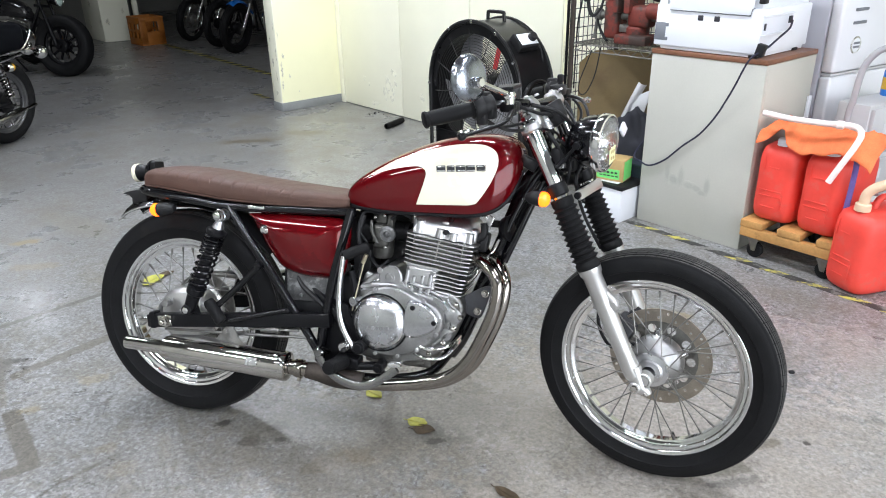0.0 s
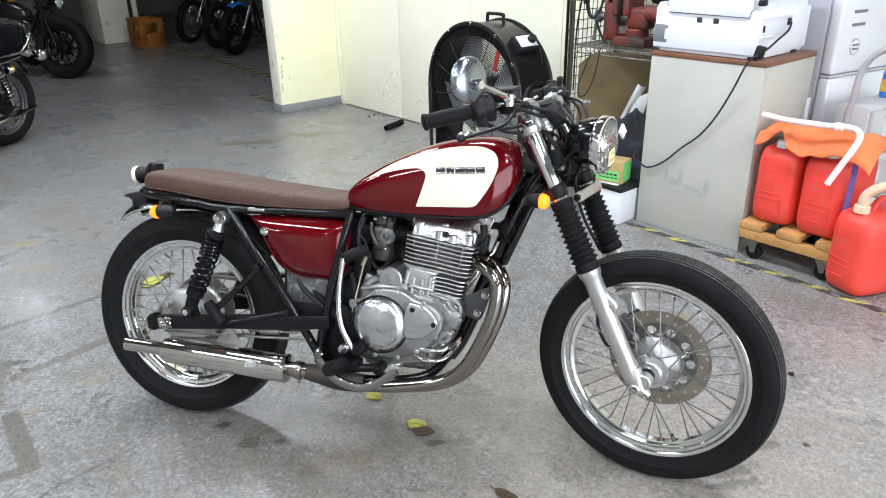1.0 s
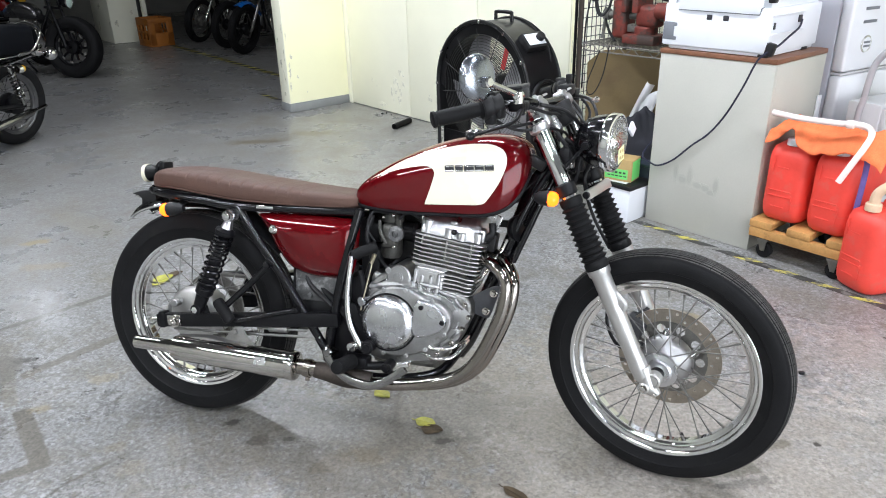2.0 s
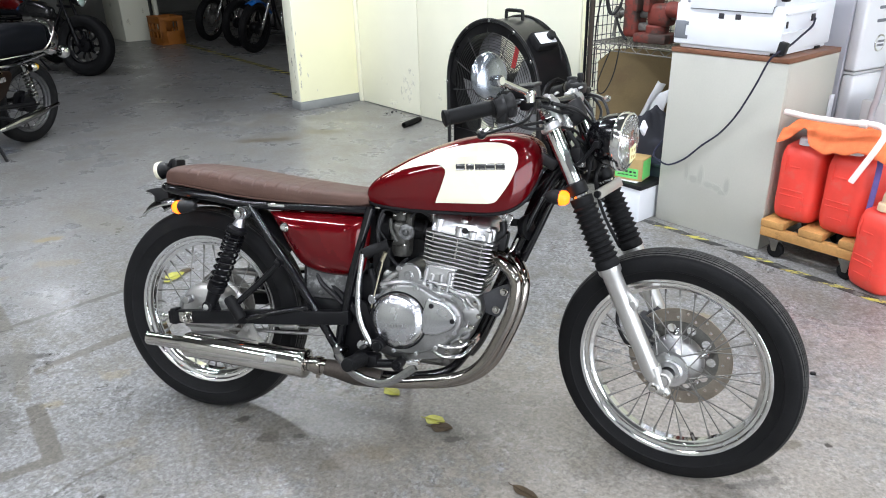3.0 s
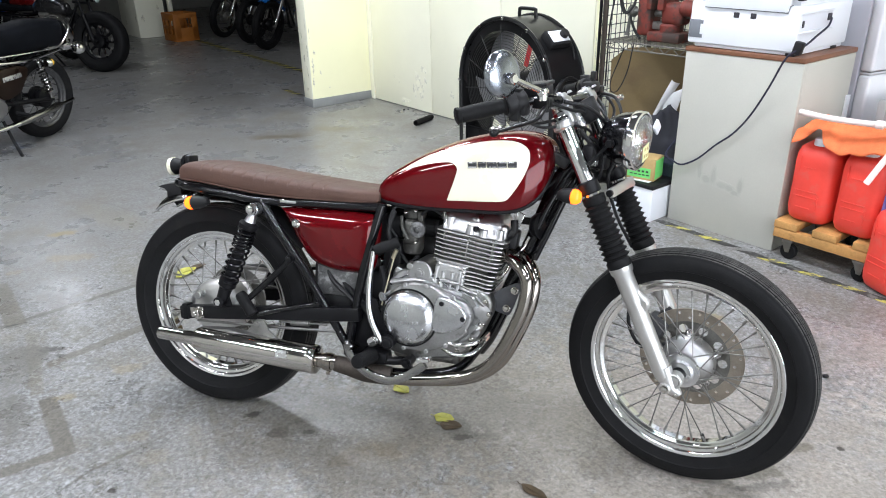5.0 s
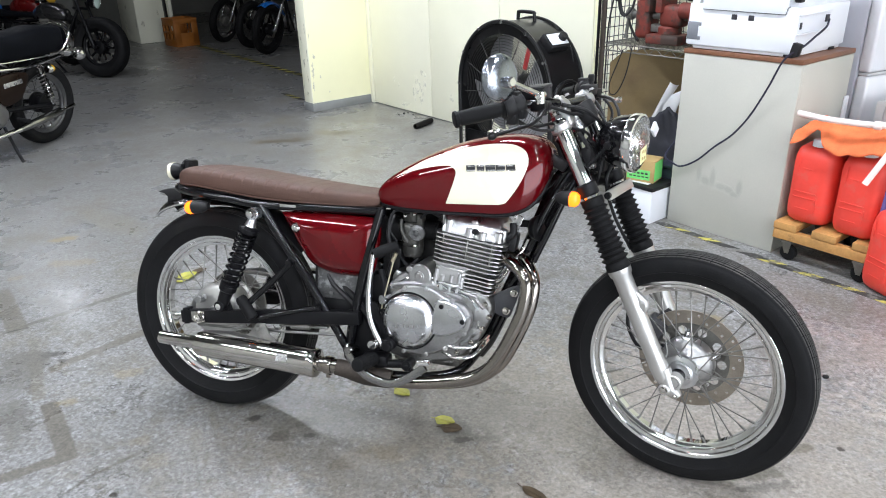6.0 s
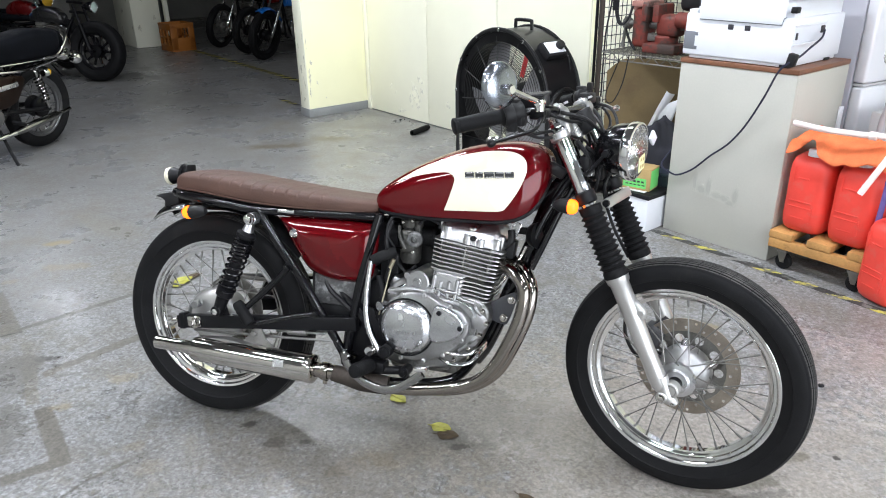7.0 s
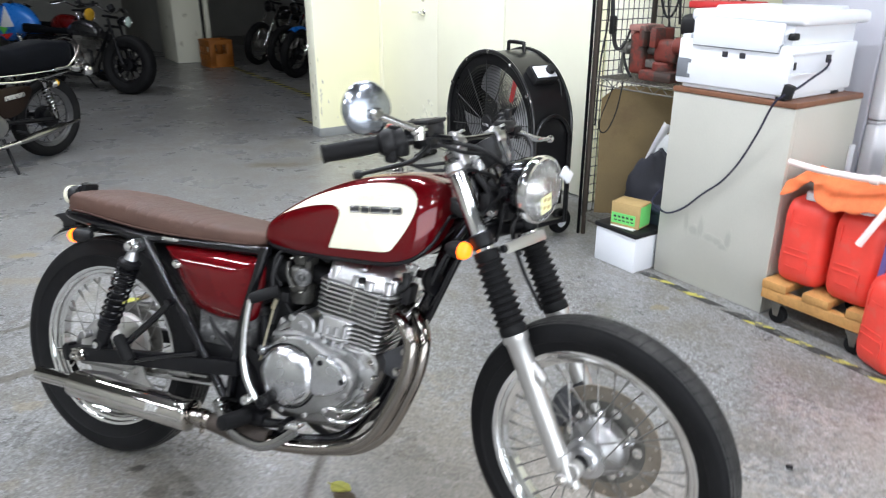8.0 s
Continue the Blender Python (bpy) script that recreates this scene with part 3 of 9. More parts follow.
def door_wall():
    leaf = []
    seams = [-4.19, -3.31, -2.47, -1.60, -1.17]
    for i, (a, b) in enumerate(zip(seams, seams[1:])):
        d = thing("door_%d" % (i + 1), "off-white painted flush panel, scuffed near the floor", "door", ROOM, kind="structure")
        part("panel", block(((a + b) / 2, 0.565, 1.2), (b - a - 0.006, 0.045, 2.386), 0.004), DOOR_PAINT, d)
        leaf.append(d)
    j = room_block("trim", -4.252, -4.196, 0.535, 0.60, 0.0, 2.4, DOOR_PAINT, "off-white door jamb", "trim", 0.005)
    knob = part("door_handle", joined(rod((-3.50, 0.545, 1.06), (-3.50, 0.50, 1.06), 0.012), rod((-3.505, 0.50, 1.06), (-3.60, 0.495, 1.06), 0.009),
                                      rod((-3.50, 0.543, 1.06), (-3.50, 0.536, 1.06), 0.026, 20), rod((-3.50, 0.543, 1.16), (-3.50, 0.53, 1.16), 0.02, 20)), CHROME, leaf[0], "chrome lever handle with lock")
    # scuffs rubbed into the paint
    for i, (u, z, w, h, t) in enumerate([(-3.50, 0.24, 0.05, 0.13, 12), (-3.45, 0.16, 0.03, 0.10, -15), (-3.56, 0.17, 0.022, 0.09, 8), (-3.40, 0.27, 0.025, 0.05, 0), (-3.42, 0.36, 0.05, 0.04, 10),
                                         (-3.86, 0.26, 0.02, 0.03, 0), (-3.79, 0.22, 0.015, 0.025, 0), (-3.05, 0.20, 0.04, 0.06, 20), (-3.7, 0.06, 0.10, 0.03, 4)]):
        rng = random.Random(i)
        pts = []
        for k in range(18):
            a = 2 * math.pi * k / 18
            q = rng.uniform(0.45, 1.0)
            x, y = w * q * math.cos(a), h * q * math.sin(a)
            pts.append((u + x * math.cos(radians(t)) - y * math.sin(radians(t)), z + max(0.01 - z, x * math.sin(radians(t)) + y * math.cos(radians(t)))))
        part("scuff", plate(pts, 0.5418, 0.5424, 0), SMUDGE, leaf[0] if u < -3.31 else leaf[1], "grey rubber scuff on the paint")
    return leaf


door_wall()


def scrapes(owner, face, axis_u, rows):
    """Chipped and scraped patches, thin on a wall's paint: place along the wall, height, half sizes."""
    for i, (u, z, w, h, t) in enumerate(rows):
        rng = random.Random(40 + i)
        pts = []
        for k in range(22):
            a = 2 * math.pi * k / 22
            q = rng.uniform(0.35, 1.0)
            x, y = w * q * math.cos(a), h * q * math.sin(a)
            pts.append((u + x * math.cos(radians(t)) - y * math.sin(radians(t)), z + x * math.sin(radians(t)) + y * math.cos(radians(t))))
        if axis_u:
            g = loft([[Vector((x, face + d, z)) for x, z in pts] for d in (0.0, -0.0006)])
        else:
            g = loft([[Vector((face + d, x, z)) for x, z in pts] for d in (0.0, 0.0006)])
        part("scrape", g, SCRAPE, owner, "dark scrape in the paint")


room_block("trim", -1.578, -1.512, 0.528, 0.5425, 0.0, 2.4, YELLOW_PAINT, "narrow pale batten at the edge of the panels", "trim", 0.003)
scrapes(PIER, -0.0802, True, [(-4.36, 0.62, 0.012, 0.03, 10), (-4.34, 0.42, 0.018, 0.05, 0), (-4.30, 0.30, 0.012, 0.07, 12), (-4.385, 0.22, 0.010, 0.04, 0), (-4.275, 0.50, 0.008, 0.10, 2), (-4.33, 0.16, 0.025, 0.03, 30), (-4.28, 0.72, 0.006, 0.05, 0)])
scrapes(PIER, -4.2518, False, [(-0.05, 0.36, 0.014, 0.09, 0), (-0.055, 0.22, 0.010, 0.06, 0), (-0.03, 0.48, 0.016, 0.03, 15), (0.02, 0.30, 0.010, 0.025, 20), (-0.06, 0.66, 0.006, 0.08, 0), (0.10, 0.16, 0.010, 0.012, 0)])
BATTEN_MARKS = [(-1.55, 0.20, 0.012, 0.10, 3), (-1.53, 0.42, 0.008, 0.12, 0), (-1.565, 0.70, 0.006, 0.09, 0), (-1.525, 0.95, 0.010, 0.05, 8), (-1.55, 0.06, 0.02, 0.03, 0)]
scrapes(PIER, 0.5277, True, BATTEN_MARKS)
scrapes(PILLAR, 0.3597, True, [(-11.3, 0.55, 0.10, 0.05, 10), (-11.0, 0.72, 0.05, 0.06, 0), (-11.45, 0.22, 0.06, 0.10, 0), (-10.87, 0.30, 0.03, 0.10, 0)])
scrapes(PILLAR, -10.7998, False, [(0.55, 0.75, 0.06, 0.05, 10), (0.45, 0.30, 0.04, 0.07, 0), (0.7, 0.45, 0.03, 0.05, 0)])


def hazard_tape(name, a, b, w, seg, seed, gaps=0.0, thin=0.0, yellow=TAPE_Y, black=TAPE_K):
    """Yellow and black floor tape with slanted stripes from a to b (world)."""
    rng = random.Random(seed)
    a, b = Vector((*a, 0)), Vector((*b, 0))
    d = (b - a).normalized()
    s = Vector((-d.y, d.x, 0))
    t = thing(name, "worn yellow and black hazard tape stuck on the floor", "floor tape", Matrix.Translation(a), kind="structure")
    n = int((b - a).length / seg)
    for i in range(n):
        if rng.random() < gaps:
            continue
        p, q, k = i * seg - (thin * seg if i % 2 == 0 else 0), (i + 1) * seg - (thin * seg if i % 2 else 0), seg * 0.8
        j = [rng.uniform(-0.004, 0.004) for _ in range(4)]
        outline = [d * p + s * (-w / 2 + j[0]), d * q + s * (-w / 2 + j[1]), d * (q + k) + s * (w / 2 + j[2]), d * (p + k) + s * (w / 2 + j[3])]
        ring = [[o + Vector((0, 0, z)) for o in outline] for z in (0.0006, 0.0016)]
        part("stripe", loft(ring), yellow if i % 2 else black, t)
    return t


hazard_tape("floor_tape", (1.30, 1.955), (2.42, 1.11), 0.042, 0.085, 3, 0.04, 0.25)
NEW_Y = surface("bright_floor_tape", (0.48, 0.42, 0.09), 0.5, 0, 0.15, 20, 0.1, 200)
NEW_K = surface("dark_floor_tape", (0.014, 0.014, 0.014), 0.5, 0, 0.15, 20, 0.1, 200)
hazard_tape("floor_tape", (-6.2, 8.28), (-2.2, 5.32), 0.085, 0.11, 4, 0.02, 0.35, NEW_Y, NEW_K)
hazard_tape("floor_tape", (-2.45, 4.73), (-1.95, 4.36), 0.05, 0.08, 5, 0.25, 0.4, NEW_Y, NEW_K)


def ceiling_fitting(u, v):
    t = thing("ceiling_light", "white twin-tube fluorescent fitting out of view, a few added as fill", "ceiling light", at_room(u, v, H), "fluorescent fittings")
    part("housing", block((0, 0, -0.03), (1.28, 0.22, 0.06), 0.01), CEIL, t)
    for y in (-0.055, 0.055):
        part("tube", rod((-0.6, y, -0.085), (0.6, y, -0.085), 0.016, 12), TUBE_GLOW, t, "glowing fluorescent tube")
        for x in (-0.61, 0.61):
            part("lamp_holder", block((x, y, -0.075), (0.02, 0.03, 0.05), 0.003), CEIL, t)


TUBE_GLOW = glowing("fluorescent_tube", (1.0, 0.98, 0.93), 14.0)
for u, v, watts in TUBES:
    ceiling_fitting(u, v)


# ---- the maroon and cream motorcycle: x ahead, y to its left, z up from the rear tyre's foot ----
BIKE_M = Matrix.Translation((0.02, -0.037, 0.005)) @ pose(0, 0, 0, 0, 0, 1.0) @ pose(0, 0, 0, -13.7, 0, 0)
RAKE = radians(27.0)
STEER_AXIS = Vector((-math.sin(RAKE), 0, math.cos(RAKE)))
STEER_AHEAD = Vector((math.cos(RAKE), 0, math.sin(RAKE)))
STEER_FOOT = Vector((1.397 + 0.112, 0, 0))
STEER = Matrix.Translation(STEER_FOOT) @ Matrix.Rotation(-radians(18.6), 4, STEER_AXIS) @ Matrix.Translation(-STEER_FOOT)


def on_fork(z, ahead=0.0, y=0.0):
    """A point of the fork at bike height z, so far ahead of the steering axis, wheel straight."""
    d = (z - STEER_AHEAD.z * ahead) / STEER_AXIS.z
    return STEER_FOOT + STEER_AXIS * d + STEER_AHEAD * ahead + Vector((0, y, 0))


def to_y(geo, c, flip=False):
    """A lathe round z becomes one round the y axis at c; its +z points to the bike's right."""
    return moved(geo, Matrix.Translation(c) @ pose(0, 0, 0, 90 if not flip else -90, 0, 0))


def tyre_geo(R, w, rim_r, groove, n=32, half=0.0022):
    """Round road tyre; grooves are cut at those distances from the tread's middle."""
    prof = []
    h = R - rim_r
    for i in range(n + 1):
        a = -1 + 2 * i / n
        y = w / 2 * math.sin(a * math.pi * 0.60) / math.sin(math.pi * 0.60) if abs(a) < 0.84 else math.copysign(w / 2 * (0.995 - 1.6 * (abs(a) - 0.84)), a)
        r = R - (h) * (abs(a) ** 2.6)
        r = max(r, rim_r - 0.004)
        for g in groove:
            if abs(abs(y) - g) < half and abs(a) < 0.8:
                r -= 0.004
        prof.append((r, y))
    return lathe(prof, 96)


def tread_geo(R, w, rim_r, grooves, sipes, half=0.0014):
    """Worn tread over the crown, ribs parted by grooves, each rib cut by slanted sipes."""
    def radius(y):
        a = min(0.84, math.asin(min(1.0, abs(y) / (w / 2) * math.sin(math.pi * 0.60))) / (math.pi * 0.60)) if abs(y) < w / 2 * 0.9 else 0.84
        return R - (R - rim_r) * a ** 2.6 + 0.0006
    edges = [-w * 0.40] + sorted([-g for g in grooves] + list(grooves)) + [w * 0.40]
    verts, faces = [], []
    for y0, y1 in zip(edges, edges[1:]):
        y0, y1 = y0 + half, y1 - half
        if y1 - y0 < 0.001:
            continue
        ys = [y0, (y0 + y1) / 2, y1]
        for k in range(sipes):
            for (f0, f1) in ((0.03, 0.50), (0.50, 0.97)):
                b = len(verts)
                for f in (f0, f1):
                    for y in ys:
                        a = 2 * math.pi * (k + f + 10 * abs(y)) / sipes
                        r = radius(y)
                        verts.append(Vector((r * math.cos(a), r * math.sin(a), y)))
                faces += [(b, b + 1, b + 4, b + 3), (b + 1, b + 2, b + 5, b + 4)]
    return verts, faces


def rim_geo(rl, w):
    o = w / 2
    inner = [(rl - 0.010, o - 0.0015), (rl - 0.014, o - 0.004), (rl - 0.0155, o - 0.0075), (rl - 0.0225, o - 0.0095), (rl - 0.0245, o - 0.013), (rl - 0.0245, o * 0.52), (rl - 0.0285, o * 0.46), (rl - 0.0315, o * 0.36), (rl - 0.0365, o * 0.30)]
    prof = [(rl - 0.004, -o), (rl, -o + 0.002), (rl - 0.002, -o + 0.006), (rl - 0.012, -o + 0.008), (rl - 0.020, -o + 0.012), (rl - 0.021, -o * 0.45), (rl - 0.030, -o * 0.30),
            (rl - 0.030, o * 0.30), (rl - 0.021, o * 0.45), (rl - 0.020, o - 0.012), (rl - 0.012, o - 0.008), (rl - 0.002, o - 0.006), (rl, o - 0.002), (rl - 0.004, o),
            *inner, *[(r, -y) for r, y in reversed(inner)]]
    return lathe(prof, 96, True)


def add_spokes(wheel, c, hub_r, hub_half, rim_r, n, m, mat):
    """Laced wire spokes, each an object on one of two shared meshes."""
    made = {}
    for i in range(n):
        side = 1 if i % 2 else -1
        lean = 1 if (i // 2) % 2 else -1
        a = 2 * math.pi * i / n
        key = (side, lean)
        if key not in made:
            p = Vector((hub_r, 0, side * hub_half))
            p.rotate(Euler((0, 0, lean * 0.62)))
            q = Vector((rim_r, 0, side * 0.004))
            g = joined(tube([p, q], 0.0017, 6), rod(q + (p - q).normalized() * 0.020, q, 0.0034, 6, 0.0005), tube([p - (q - p).normalized() * 0.006, p + Vector((0, 0, side * 0.004))], 0.003, 6))
            made[key] = part("spoke", g, mat, wheel, "thin steel wire spoke with nipple", m @ Matrix.Translation(c) @ pose(0, 0, 0, 90, 0, 0) @ Matrix.Rotation(a, 4, "Z"))
        else:
            again(made[key], wheel, m @ Matrix.Translation(c) @ pose(0, 0, 0, 90, 0, 0) @ Matrix.Rotation(a, 4, "Z"))


BIKE = thing("motorcycle", "maroon and cream roadster motorcycle with brown seat on its side stand", "motorcycle", BIKE_M)
RW, FW = Vector((0.005, 0, 0.321)), Vector((1.402, 0, 0.3235))
ID = Matrix.Identity(4)

# rear wheel
rear = part("rear_wheel", to_y(rim_geo(0.2395, 0.072), RW), CHROME, BIKE, "chrome wire-spoked rear wheel")
part("tyre", to_y(tyre_geo(0.3210, 0.098, 0.235, (0.010, 0.022, 0.034), 150, 0.0014), RW), RUBBER, rear, "black road tyre with worn grooves")
part("tread", to_y(tread_geo(0.3210, 0.098, 0.235, (0.010, 0.022, 0.034), 60), RW), TREAD_RUBBER, rear, "worn blocks of the rear tread")
part("hub", to_y(lathe([(0.0, 0.075), (0.018, 0.075), (0.020, 0.062), (0.070, 0.060), (0.082, 0.054), (0.086, 0.046), (0.086, 0.038), (0.080, 0.034), (0.080, -0.02), (0.088, -0.026), (0.088, -0.034), (0.05, -0.04), (0.03, -0.06), (0.0, -0.06)], 48), RW), ALU_SLIDER, rear, "smooth grey drum brake hub")
part("sprocket", to_y(lathe([(0.06, -0.066), (0.105, -0.066), (0.108, -0.063), (0.105, -0.060), (0.06, -0.060)], 44, True), RW), ALU_DIRT_SHADE, rear)
part("brake_arm", joined(tube([RW + Vector((-0.02, -0.082, 0.05)), RW + Vector((-0.055, -0.085, 0.035)), RW + Vector((-0.062, -0.088, -0.02))], 0.007, 8, 4), rod(RW + Vector((-0.035, -0.07, 0.042)), RW + Vector((-0.035, -0.10, 0.042)), 0.012)), ALU, rear, "cast brake lever arm on the drum")
add_spokes(rear, RW, 0.082, 0.030, 0.2055, 36, ID, SPOKE_STEEL)

# front wheel, steered
front = part("front_wheel", moved(to_y(rim_geo(0.2520, 0.064), FW), STEER), CHROME, BIKE, "chrome wire-spoked front wheel turned to the right")
part("tyre", moved(to_y(tyre_geo(0.3205, 0.084, 0.2475, (0.004, 0.012, 0.020, 0.028, 0.0355), 190, 0.0012), FW), STEER), RUBBER, front, "black ribbed front tyre")
part("tread", moved(to_y(tread_geo(0.3205, 0.084, 0.2475, (0.004, 0.012, 0.020, 0.028), 72), FW), STEER), TREAD_RUBBER, front, "worn grey ribs of the front tread")
part("hub", moved(to_y(lathe([(0.018, 0.052), (0.022, 0.050), (0.030, 0.050), (0.034, 0.046), (0.034, 0.040), (0.046, 0.036), (0.048, 0.030), (0.046, 0.026), (0.034, 0.018), (0.030, 0.0), (0.036, -0.016), (0.062, -0.024), (0.064, -0.032), (0.062, -0.036), (0.040, -0.040), (0.034, -0.054), (0.018, -0.054)], 44), FW), STEER), ALU_POLISHED, front, "machined alloy front hub")
part("hub_bell", moved(to_y(lathe([(0.032, 0.004), (0.040, -0.006), (0.054, -0.011), (0.065, -0.020), (0.071, -0.032), (0.071, -0.046), (0.03, -0.048)], 40), FW), STEER), ALU, front, "cast bell of the front hub")
part("axle", moved(to_y(lathe([(0.0, 0.098), (0.011, 0.098), (0.0135, 0.104), (0.015, 0.104), (0.016, 0.1), (0.016, -0.1), (0.0, -0.1)], 20), FW), STEER), BLACK_SATIN, front)
for k in range(5):
    a = 2 * math.pi * k / 5 + 0.4
    p = FW + Vector((0.052 * math.cos(a), 0.036, 0.052 * math.sin(a)))
    q = FW + Vector((0.078 * math.cos(a), 0.052, 0.078 * math.sin(a)))
    part("disc_carrier_arm", moved(joined(tube([p, q], [0.015, 0.011], 10), hexbolt(q, (0, -1, 0), 0.007, 0.010)), STEER), ALU_POLISHED, front, "cast boss bolted to the disc")


def disc_geo():
    """Braking band with two staggered rows of drilled holes, on a carrier with large round windows."""
    def ring_with_holes(rin, rout, n, rings):
        verts, faces = [], []
        sect = 2 * math.pi / n
        for k in range(n):
            rc, rh = rings[k % len(rings)]
            corners = [(rin, -0.5), (rin, -0.25), (rin, 0), (rin, 0.25), (rin, 0.5), ((rin + rout) / 2, 0.5), (rout, 0.5), (rout, 0.25), (rout, 0), (rout, -0.25), (rout, -0.5), ((rin + rout) / 2, -0.5)]
            b = len(verts)
            mid = sect * k
            c = Vector((rc * math.cos(mid), rc * math.sin(mid), 0))
            outer = [Vector((r * math.cos(mid + f * sect), r * math.sin(mid + f * sect), 0)) for r, f in corners]
            inner = [c + (o - c).normalized() * rh for o in outer]
            for z in (0.0, 0.005):
                verts.extend(o + Vector((0, 0, z)) for o in outer)
                verts.extend(o + Vector((0, 0, z)) for o in inner)
            for q in range(12):
                w = (q + 1) % 12
                faces.append((b + q, b + w, b + 12 + w, b + 12 + q))
                faces.append((b + 24 + q, b + 36 + q, b + 36 + w, b + 24 + w))
                faces.append((b + 12 + q, b + 12 + w, b + 36 + w, b + 36 + q))
                faces.append((b + q, b + 24 + q, b + 24 + w, b + w))
        return verts, faces
    return joined(ring_with_holes(0.103, 0.1385, 30, [(0.113, 0.0040), (0.128, 0.0040)]))


def carrier_geo():
    verts, faces = [], []
    n = 10
    sect = 2 * math.pi / n
    for k in range(n):
        mid = sect * k
        c = Vector((0.083 * math.cos(mid), 0.083 * math.sin(mid), 0))
        corners = [(0.060, -0.5), (0.060, 0), (0.060, 0.5), (0.083, 0.5), (0.103, 0.5), (0.103, 0.25), (0.103, 0), (0.103, -0.25), (0.103, -0.5), (0.083, -0.5)]
        m = len(corners)
        b = len(verts)
        outer = [Vector((r * math.cos(mid + f * sect), r * math.sin(mid + f * sect), 0)) for r, f in corners]
        inner = [c + (o - c).normalized() * 0.0125 for o in outer]
        for z in (0.001, 0.004):
            verts.extend(o + Vector((0, 0, z)) for o in outer)
            verts.extend(o + Vector((0, 0, z)) for o in inner)
        for q in range(m):
            w = (q + 1) % m
            faces += [(b + q, b + w, b + m + w, b + m + q), (b + 2 * m + q, b + 3 * m + q, b + 3 * m + w, b + 2 * m + w), (b + m + q, b + m + w, b + 3 * m + w, b + 3 * m + q), (b + q, b + 2 * m + q, b + 2 * m + w, b + w)]
    return verts, faces


part("disc_carrier", moved(to_y(carrier_geo(), FW + Vector((0, 0.062, 0))), STEER), ALU_DIRT_SHADE, front, "dull disc carrier with round windows")
part("brake_disc", moved(to_y(disc_geo(), FW + Vector((0, 0.062, 0))), STEER), DISC_STEEL, front, "drilled steel brake disc, slightly brown")
part("valve_stem", moved(rod(FW + Vector((0.075, 0, -0.215)), FW + Vector((0.064, -0.004, -0.184)), 0.005), STEER), BLACK_PLASTIC, front)
add_spokes(front, FW, 0.044, 0.028, 0.2180, 36, STEER, SPOKE_STEEL)

# fork
OFF, SPREAD = 0.040, 0.094
for side, tag in ((-1, "right"), (1, "left")):
    y = side * SPREAD
    foot, seal, low, top = on_fork(0.335, 0.030, y), on_fork(0.60, 0.035, y), on_fork(0.775, OFF, y), on_fork(0.965, OFF + 0.003, y)
    leg = part("fork_slider", moved(joined(
        turned([(0.0, -0.02), (0.016, -0.018), (0.022, -0.005), (0.0235, 0.02), (0.0225, 0.06), (0.0235, 0.16), (0.0245, (seal - foot).length - 0.02), (0.029, (seal - foot).length - 0.014), (0.030, (seal - foot).length), (0.0, (seal - foot).length)], foot, seal, 28),
        tube([foot + Vector((0, 0, 0.02)), FW + Vector((-0.010, y, -0.018)), FW + Vector((0.006, y, -0.030)), FW + Vector((0.015, y, -0.038))], [0.020, 0.018, 0.015, 0.010], 14, 4),
        rod(FW + Vector((-0.018, y - 0.022, -0.020)), FW + Vector((-0.018, y + 0.02, -0.020)), 0.015, 18, 0.003), rod(FW + Vector((0, y - 0.010, 0)), FW + Vector((0, y + 0.02, 0)), 0.021, 24, 0.003)), STEER), ALU_SLIDER, BIKE, "clear-coated alloy lower fork leg")
    part("pinch_bolt", moved(hexbolt(FW + Vector((-0.018, y - 0.022, -0.020)), (0, -1, 0), 0.009, 0.006), STEER), STEEL, leg)
    part("pinch_bolt", moved(hexbolt(FW + Vector((0.010, y - 0.014, -0.034)), (0.1, -1, 0), 0.005, 0.005), STEER), STEEL, leg)
    if side < 0:
        lug = on_fork(0.517, 0.060, y)
        part("reflector_lug", moved(joined(tube([on_fork(0.545, 0.047, y), lug, on_fork(0.495, 0.046, y)], [0.010, 0.013, 0.010], 10, 4), rod(lug - Vector((0, 0.014, 0)), lug + Vector((0, 0.014, 0)), 0.009)), STEER), ALU_SLIDER, leg, "cast lug on the fork leg")
        part("brace_lug", moved(tube([on_fork(0.505, 0.020, y), on_fork(0.50, 0.004, y)], [0.012, 0.008], 10), STEER), ALU_SLIDER, leg)
    folds, prof, L = 10, [(0.0, 0.0), (0.029, 0.0), (0.031, 0.003), (0.031, 0.016), (0.028, 0.020)], (low - seal).length
    for i in range(folds):
        h0 = 0.022 + (L - 0.045) * i / folds
        st = (L - 0.045) / folds
        k = 1 - 0.08 * i / folds
        prof += [(0.0270 * k, h0), (0.0275 * k, h0 + st * 0.12), (0.0345 * k, h0 + st * 0.46), (0.0350 * k, h0 + st * 0.54), (0.0275 * k, h0 + st * 0.88)]
    prof += [(0.027, L - 0.022), (0.029, L - 0.018), (0.029, L - 0.002), (0.0, L)]
    part("fork_gaiter", moved(turned(prof, seal, low, 32), STEER), GRIP_RUBBER, BIKE, "black ribbed rubber fork gaiter")
    part("fork_tube", moved(turned([(0.0, 0), (0.020, 0), (0.020, (top - low).length - 0.004), (0.017, (top - low).length), (0.0, (top - low).length)], low, top, 28), STEER), CHROME, BIKE, "chrome upper fork tube")
    part("fork_cap", moved(joined(rod(top, top + STEER_AXIS * 0.012, 0.017, 6), rod(top + STEER_AXIS * 0.010, top + STEER_AXIS * 0.022, 0.011, 16)), STEER), CHROME, BIKE, "chrome fork cap bolt")


